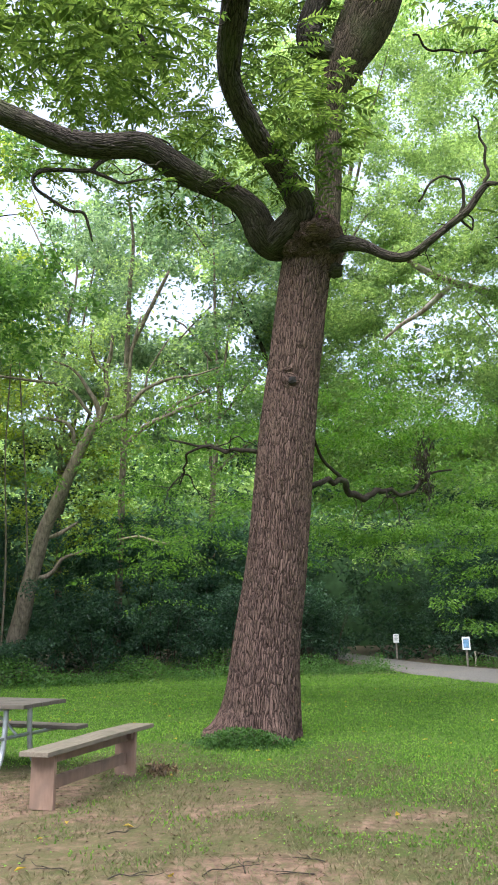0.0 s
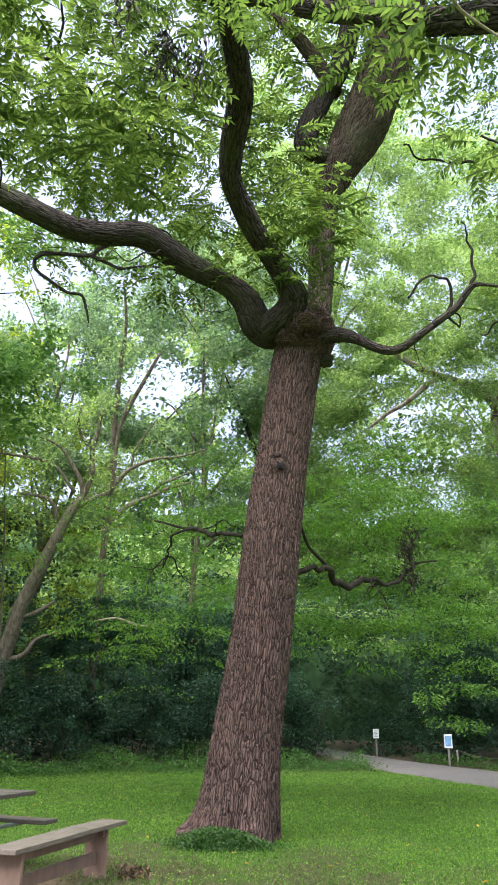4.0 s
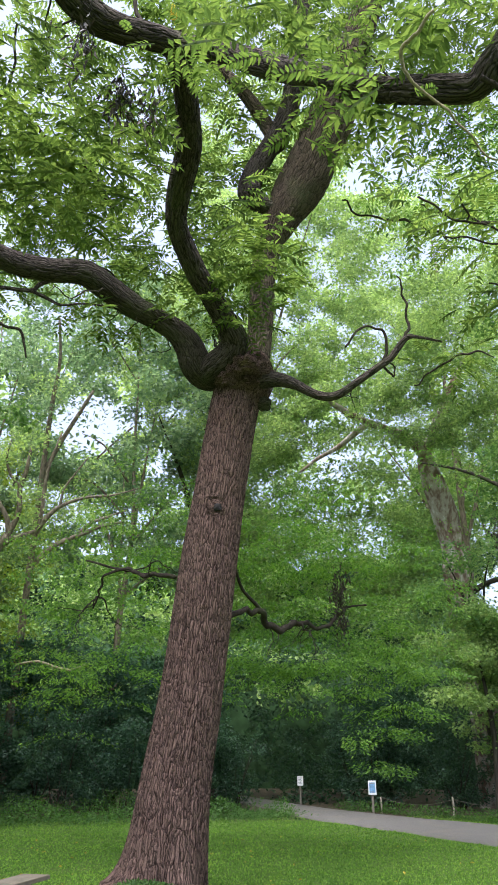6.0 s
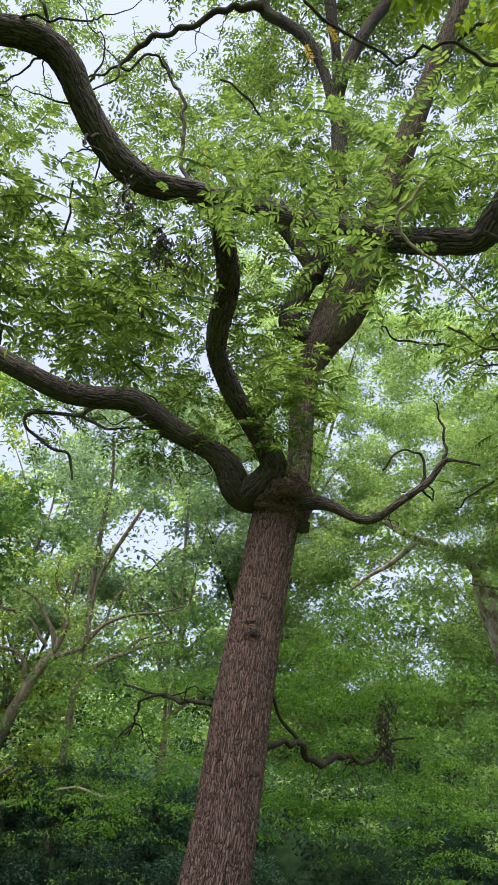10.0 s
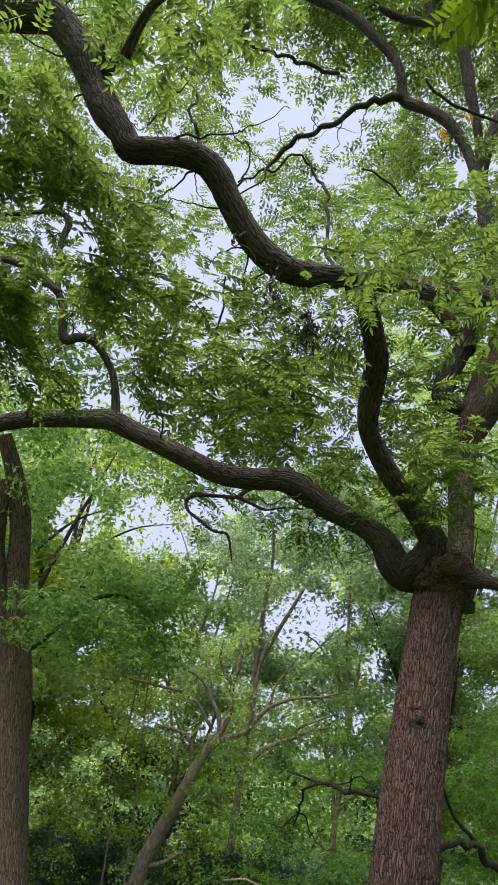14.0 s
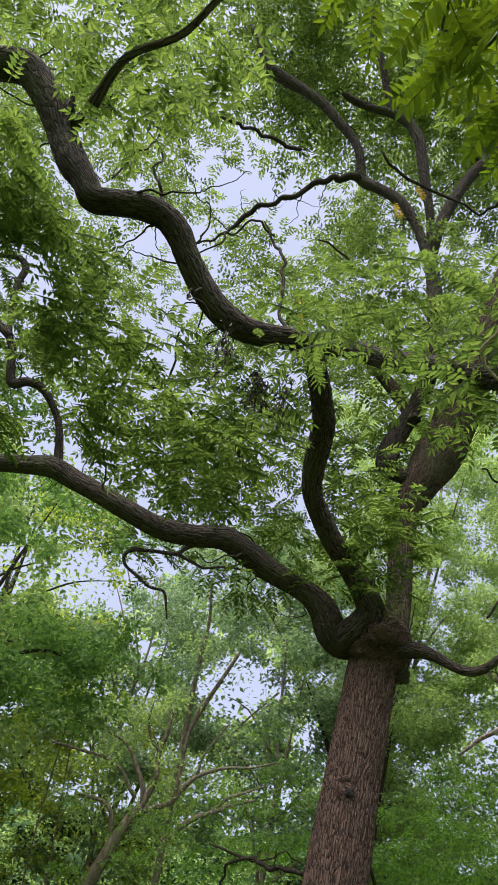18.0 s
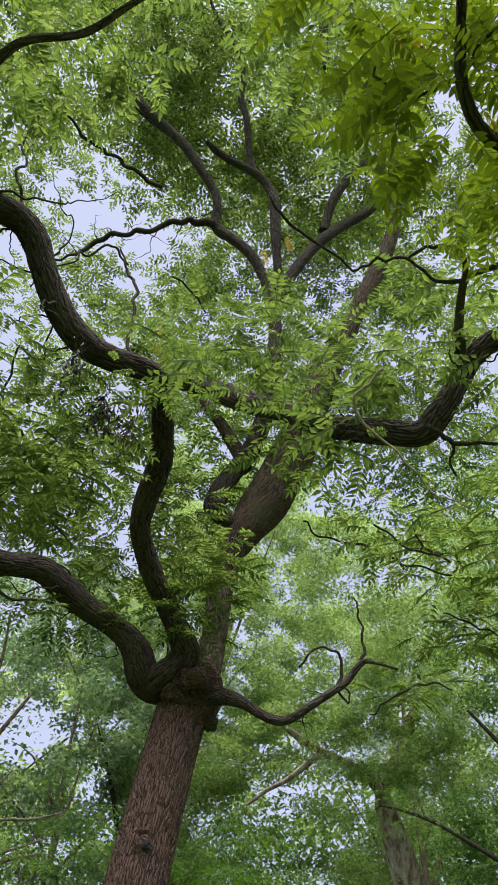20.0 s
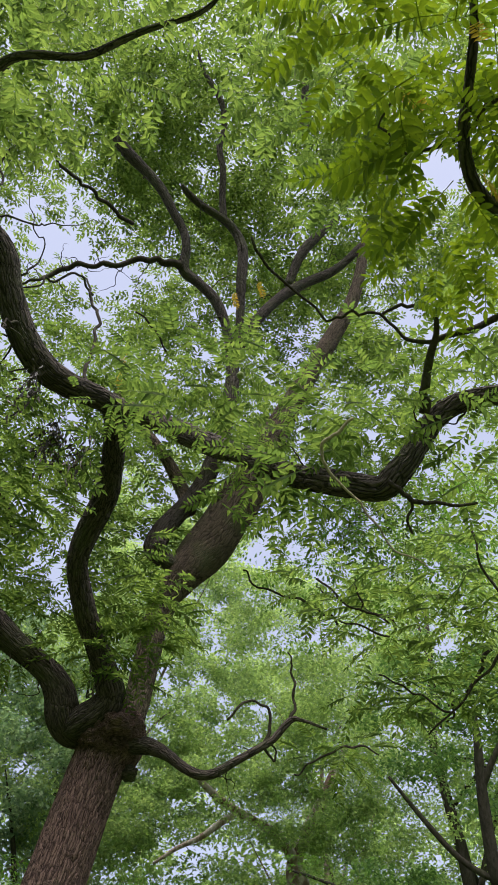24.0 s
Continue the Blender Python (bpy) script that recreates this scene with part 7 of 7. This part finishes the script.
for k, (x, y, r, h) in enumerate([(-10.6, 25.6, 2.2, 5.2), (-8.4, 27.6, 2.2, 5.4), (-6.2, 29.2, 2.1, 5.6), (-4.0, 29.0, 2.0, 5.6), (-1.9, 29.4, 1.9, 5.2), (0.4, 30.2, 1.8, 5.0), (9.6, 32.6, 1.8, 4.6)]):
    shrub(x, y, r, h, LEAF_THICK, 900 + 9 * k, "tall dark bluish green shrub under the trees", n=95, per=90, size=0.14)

q = np.random.default_rng(71)
n = 26000
t = q.uniform(0, 1, n)
ex = -14 + 18.5 * t
ey = np.interp(ex, [-14, -7, -3, 2, 4.5], [18.6, 20.6, 24.0, 25.2, 25.6])
p = np.column_stack([ex + q.normal(0, 0.2, n), ey + q.normal(0.6, 0.9, n), np.zeros(n)])
p[:, 2] = (0.15 + 0.75 * vnoise(p * 0.9, 77) ** 1.5) * q.uniform(0, 1, n) ** 1.3
n2 = 7000
s = q.uniform(0, 1, n2)
px = 7.0 + 8 * s
p2 = np.column_stack([px, np.interp(px, [7.0, 8.4, 10.2, 15], [29.5, 26.0, 20.8, 11.0]) + np.abs(q.normal(0, 1.2, n2)), 0.32 * q.uniform(0, 1, n2) ** 1.8])
p = np.vstack([p, p2])
p = p[path_gap(p) > 0.1]
n = len(p)
v, f = blades(p, unit(q.normal(0, 1, (n, 3)) * [1, 1, 0.5] + [0, 0, 0.3]), unit(np.array([0, -0.3, 1.0]) + q.normal(0, 0.5, (n, 3))), q.uniform(0.05, 0.11, n), q.uniform(0.03, 0.06, n))
mesh_part("herb_layer", mesh_np("herb_layer", v, f), LEAF_HERB, label="leafy green weeds along the wood's edge", kind="stuff")["category"] = "weeds"

n = 3600
a = radians(252) + q.normal(0, 0.4, n)
rr = 0.66 + np.abs(q.normal(0, 0.16, n))
p = np.column_stack([0.10 + rr * np.cos(a) * 1.15, 11.0 + rr * np.sin(a), 0.24 * q.uniform(0, 1, n) ** 1.5 * np.exp(-((a - radians(252)) / 0.7) ** 2)])
v, f = blades(p, unit(q.normal(0, 1, (n, 3)) + [0, 0, 0.5]), unit(np.array([0, -0.4, 1.0]) + q.normal(0, 0.5, (n, 3))), q.uniform(0.025, 0.06, n), q.uniform(0.014, 0.032, n))
mesh_part("weeds", mesh_np("weeds", v, f), LEAF_HERB, label="green weeds growing round the walnut's foot", kind="stuff")["category"] = "weeds"

# ---- bench, picnic table ----


def board(name, size, m, material, parent, label="", bevel=0.006, wobble=0.0):
    bm = bmesh.new()
    bmesh.ops.create_cube(bm, size=1.0)
    bmesh.ops.scale(bm, vec=size, verts=bm.verts)
    bmesh.ops.bevel(bm, geom=bm.edges[:], offset=bevel, segments=2, affect="EDGES", profile=0.6)
    if wobble:
        long_edges = [e for e in bm.edges if abs((e.verts[0].co - e.verts[1].co).x) > size[0] * 0.5]
        bmesh.ops.subdivide_edges(bm, edges=long_edges, cuts=8)
        for w in bm.verts:
            w.co.z += wobble * math.sin(w.co.x * 3.1 + 0.6)
            w.co.y += wobble * 0.6 * math.sin(w.co.x * 7.3)
    ob = part(name, bm, material, parent, label)
    ob.matrix_parent_inverse = Matrix.Identity(4)
    ob.matrix_basis = m
    return ob


bench = thing("bench", (-1.60, 8.00, 0, 0, 0, 71.0), "weathered plank bench with worn brown painted board legs", "bench")
board("seat", (2.06, 0.30, 0.042), pose(0, 0, 0.455), BENCH_WOOD, bench, "grey weathered seat plank", wobble=0.003)
for sx in (-0.86, 0.66):
    leg = board("leg", (0.045, 0.24, 0.46), pose(sx, 0, 0.205), BENCH_PAINT, bench, "worn brown board leg")
    board("cleat", (0.04, 0.20, 0.07), pose(0.045 if sx < 0 else -0.045, 0, 0.192), BENCH_PAINT, leg)
board("apron", (1.48, 0.04, 0.09), pose(-0.1, -0.02, 0.387), BENCH_PAINT, bench, "brown board under the seat")
board("stretcher", (1.46, 0.04, 0.11), pose(-0.1, 0.0, 0.17), BENCH_PAINT, bench, "brown low board between the legs")

table = thing("picnic_table", (-2.31, 8.62, 0, 0, 0, 158.5), "grey plank picnic table on galvanised pipe legs", "picnic table")
for k in range(5):
    board("tabletop_plank", (1.8, 0.145, 0.042), pose(0.84, -0.30 + 0.152 * k, 0.735 + 0.002 * (k % 2)), TABLE_WOOD, table, wobble=0.002)
for sy, x0 in ((-0.62, 0.78), (0.62, 1.75)):
    board("seat_plank", (1.8, 0.24, 0.042), pose(x0, sy, 0.43), TABLE_WOOD, table, wobble=0.003)


def pipe(name, pts, r, parent):
    ob = mesh_part(name, tube_mesh(name, [(*p, r) for p in pts], segs=12, step=0.05, lump=0.0), STEEL, parent, "dull galvanised steel pipe")
    ob.matrix_parent_inverse = Matrix.Identity(4)
    return ob


for fx in (0.30, 1.5):
    for sg in (-1, 1):
        pipe("leg", [(fx, sg * 0.20, 0.70), (fx, sg * 0.21, 0.45), (fx, sg * 0.24, 0.22), (fx, sg * 0.33, 0.08), (fx, sg * 0.48, 0.035), (fx, sg * 0.62, 0.03)], 0.029, table)
    pipe("crossbar", [(fx, -0.78, 0.39), (fx, 0, 0.395), (fx, 0.78, 0.39)], 0.021, table)
    pipe("top_bar", [(fx, -0.34, 0.695), (fx, 0, 0.695), (fx, 0.34, 0.695)], 0.018, table)
pipe("brace", [(0.30, 0, 0.395), (0.5, 0, 0.56), (0.8, 0, 0.70)], 0.014, table)

# dry leaves heaped by the bench
n = 110
p = np.column_stack([-1.02 + q.normal(0, 0.075, n), 8.66 + q.normal(0, 0.08, n), np.abs(q.normal(0.03, 0.04, n))])
v, f = blades(p, unit(q.normal(0, 1, (n, 3))), unit(q.normal(0, 1, (n, 3)) + [0, 0, 0.6]), q.uniform(0.04, 0.085, n), q.uniform(0.02, 0.045, n), fold=0.5, droop=0.4)
mesh_part("leaf_heap", mesh_np("leaf_heap", v, f), BROWN_LEAF, label="small heap of curled dry brown leaves", kind="stuff")["category"] = "leaves"

# broken twigs lying on the bare earth
for k, (x, y, ln, turn) in enumerate([(-0.16, 5.25, 0.42, 20), (-0.05, 5.32, 0.30, 75), (-1.35, 5.35, 0.36, 150), (-1.55, 5.6, 0.28, 100), (-0.75, 5.15, 0.34, 5), (0.35, 5.45, 0.26, 130), (-1.0, 6.3, 0.3, 40), (0.2, 5.15, 0.3, 165)]):
    tw = random.Random(40 + k)
    base = thing("fallen_twig", (x, y, float(lie_of_land(np.array([[x, y, 0.0]]))[0]), 0, 0, turn), "dry brown twig lying on bare earth", "twig", "fallen twigs")
    pts = [(ln * (s - 0.5), tw.gauss(0, 0.025), 0.008 + 0.012 * (m % 2), 0.0042 * (1.1 - 0.7 * s)) for m, s in enumerate((0, 0.2, 0.4, 0.6, 0.8, 1.0))]
    for name, line in (("stem", pts), ("side_shoot", [pts[2], (pts[2][0] + 0.06, pts[2][1] + 0.05, 0.014, 0.003), (pts[2][0] + 0.11, pts[2][1] + 0.07, 0.01, 0.002)])):
        ob = limb(name, line, DUSK_BARK, base, segs=6, step=0.03, seed=40 + k)
        ob.matrix_parent_inverse = Matrix.Identity(4)

# ---- signs, rope fence, boards by the path ----


def sign(at, turn, post_h, w, h, face, label, bars):
    s = thing("trail_sign", (*at, 0, 0, 0, turn), label, "sign", "trail signs")
    board("post", (0.07, 0.07, post_h + 0.1), pose(0, 0.045, post_h / 2 - 0.05), POST, s, "dark square post", 0.004)
    panel = board("panel", (w, 0.02, h), pose(0, 0, post_h - h / 2 + 0.03), WHITE, s, "white sign panel", 0.004)
    if face is not None:
        board("print", (w * 0.72, 0.008, h * 0.74), pose(0, -0.013, 0), face, panel, "blue printed map", 0.002)
    for k in range(bars):
        board("text_bar", (w * (0.6 - 0.12 * (k % 2)), 0.006, h * 0.05), pose(-0.02 * (k % 2), -0.012 if face is None else -0.019, h * (0.3 - 0.6 * k / max(1, bars - 1))), INK, panel, "", 0.001)


sign((6.13, 33.4), -8, 1.06, 0.24, 0.36, None, "small white trail sign on a dark post", 5)
sign((7.46, 27.35), -12, 0.99, 0.27, 0.44, BLUE, "white framed trail map with blue print on a post", 2)


def stake(x, y, h):
    s = thing("fence_post", (x, y, 0), "thin weathered wooden stake beside the path", "post", "stakes of the rope fence")
    ob = mesh_part("shaft", tube_mesh("shaft", [(0, 0, -0.1, 0.032), (0.01, 0, h * 0.5, 0.03), (0.0, 0.01, h, 0.026)], segs=9, step=0.1, lump=0.1), LUMBER, s)
    ob.matrix_parent_inverse = Matrix.Identity(4)


STAKES = [(7.9, 27.9, 0.5), (9.5, 25.35, 0.58), (12.4, 22.9, 0.55), (15.4, 20.4, 0.55)]
for x, y, h in STAKES:
    stake(x, y, h)
rope = thing("rope", (9.5, 25.35, 0), "faded rope slung between the wooden stakes", "rope")
for (x0, y0, h0), (x1, y1, h1) in zip(STAKES, STAKES[1:]):
    pts = [(x0 + (x1 - x0) * s, y0 + (y1 - y0) * s, 0.5 - 0.8 * s * (1 - s), 0.007) for s in np.linspace(0, 1, 7)]
    limb("strand", pts, ROPE, rope, segs=6, step=0.2, lump=0.0)

pile = thing("board_pile", (12.6, 24.3, 0), "bleached loose boards lying on the ground", "boards")
for k, (dx, dy, z, a) in enumerate([(0.0, 0.0, 0.04, 12), (0.15, 0.1, 0.085, -6), (-0.2, 0.06, 0.13, 20)]):
    board("plank", (2.2, 0.14, 0.035), pose(dx, dy, z, 0, 0, a), LUMBER, pile)

notice = thing("notice_board", (12.00, 25.13, 0, 0, 0, -26), "plain white notice board on two posts", "notice board")
board("panel", (1.2, 0.04, 1.7), pose(0.6, 0, 1.75), WHITE, notice, "white painted panel")
for sx in (0.12, 1.08):
    board("post", (0.09, 0.09, 2.7), pose(sx, 0.07, 1.25), POST, notice)
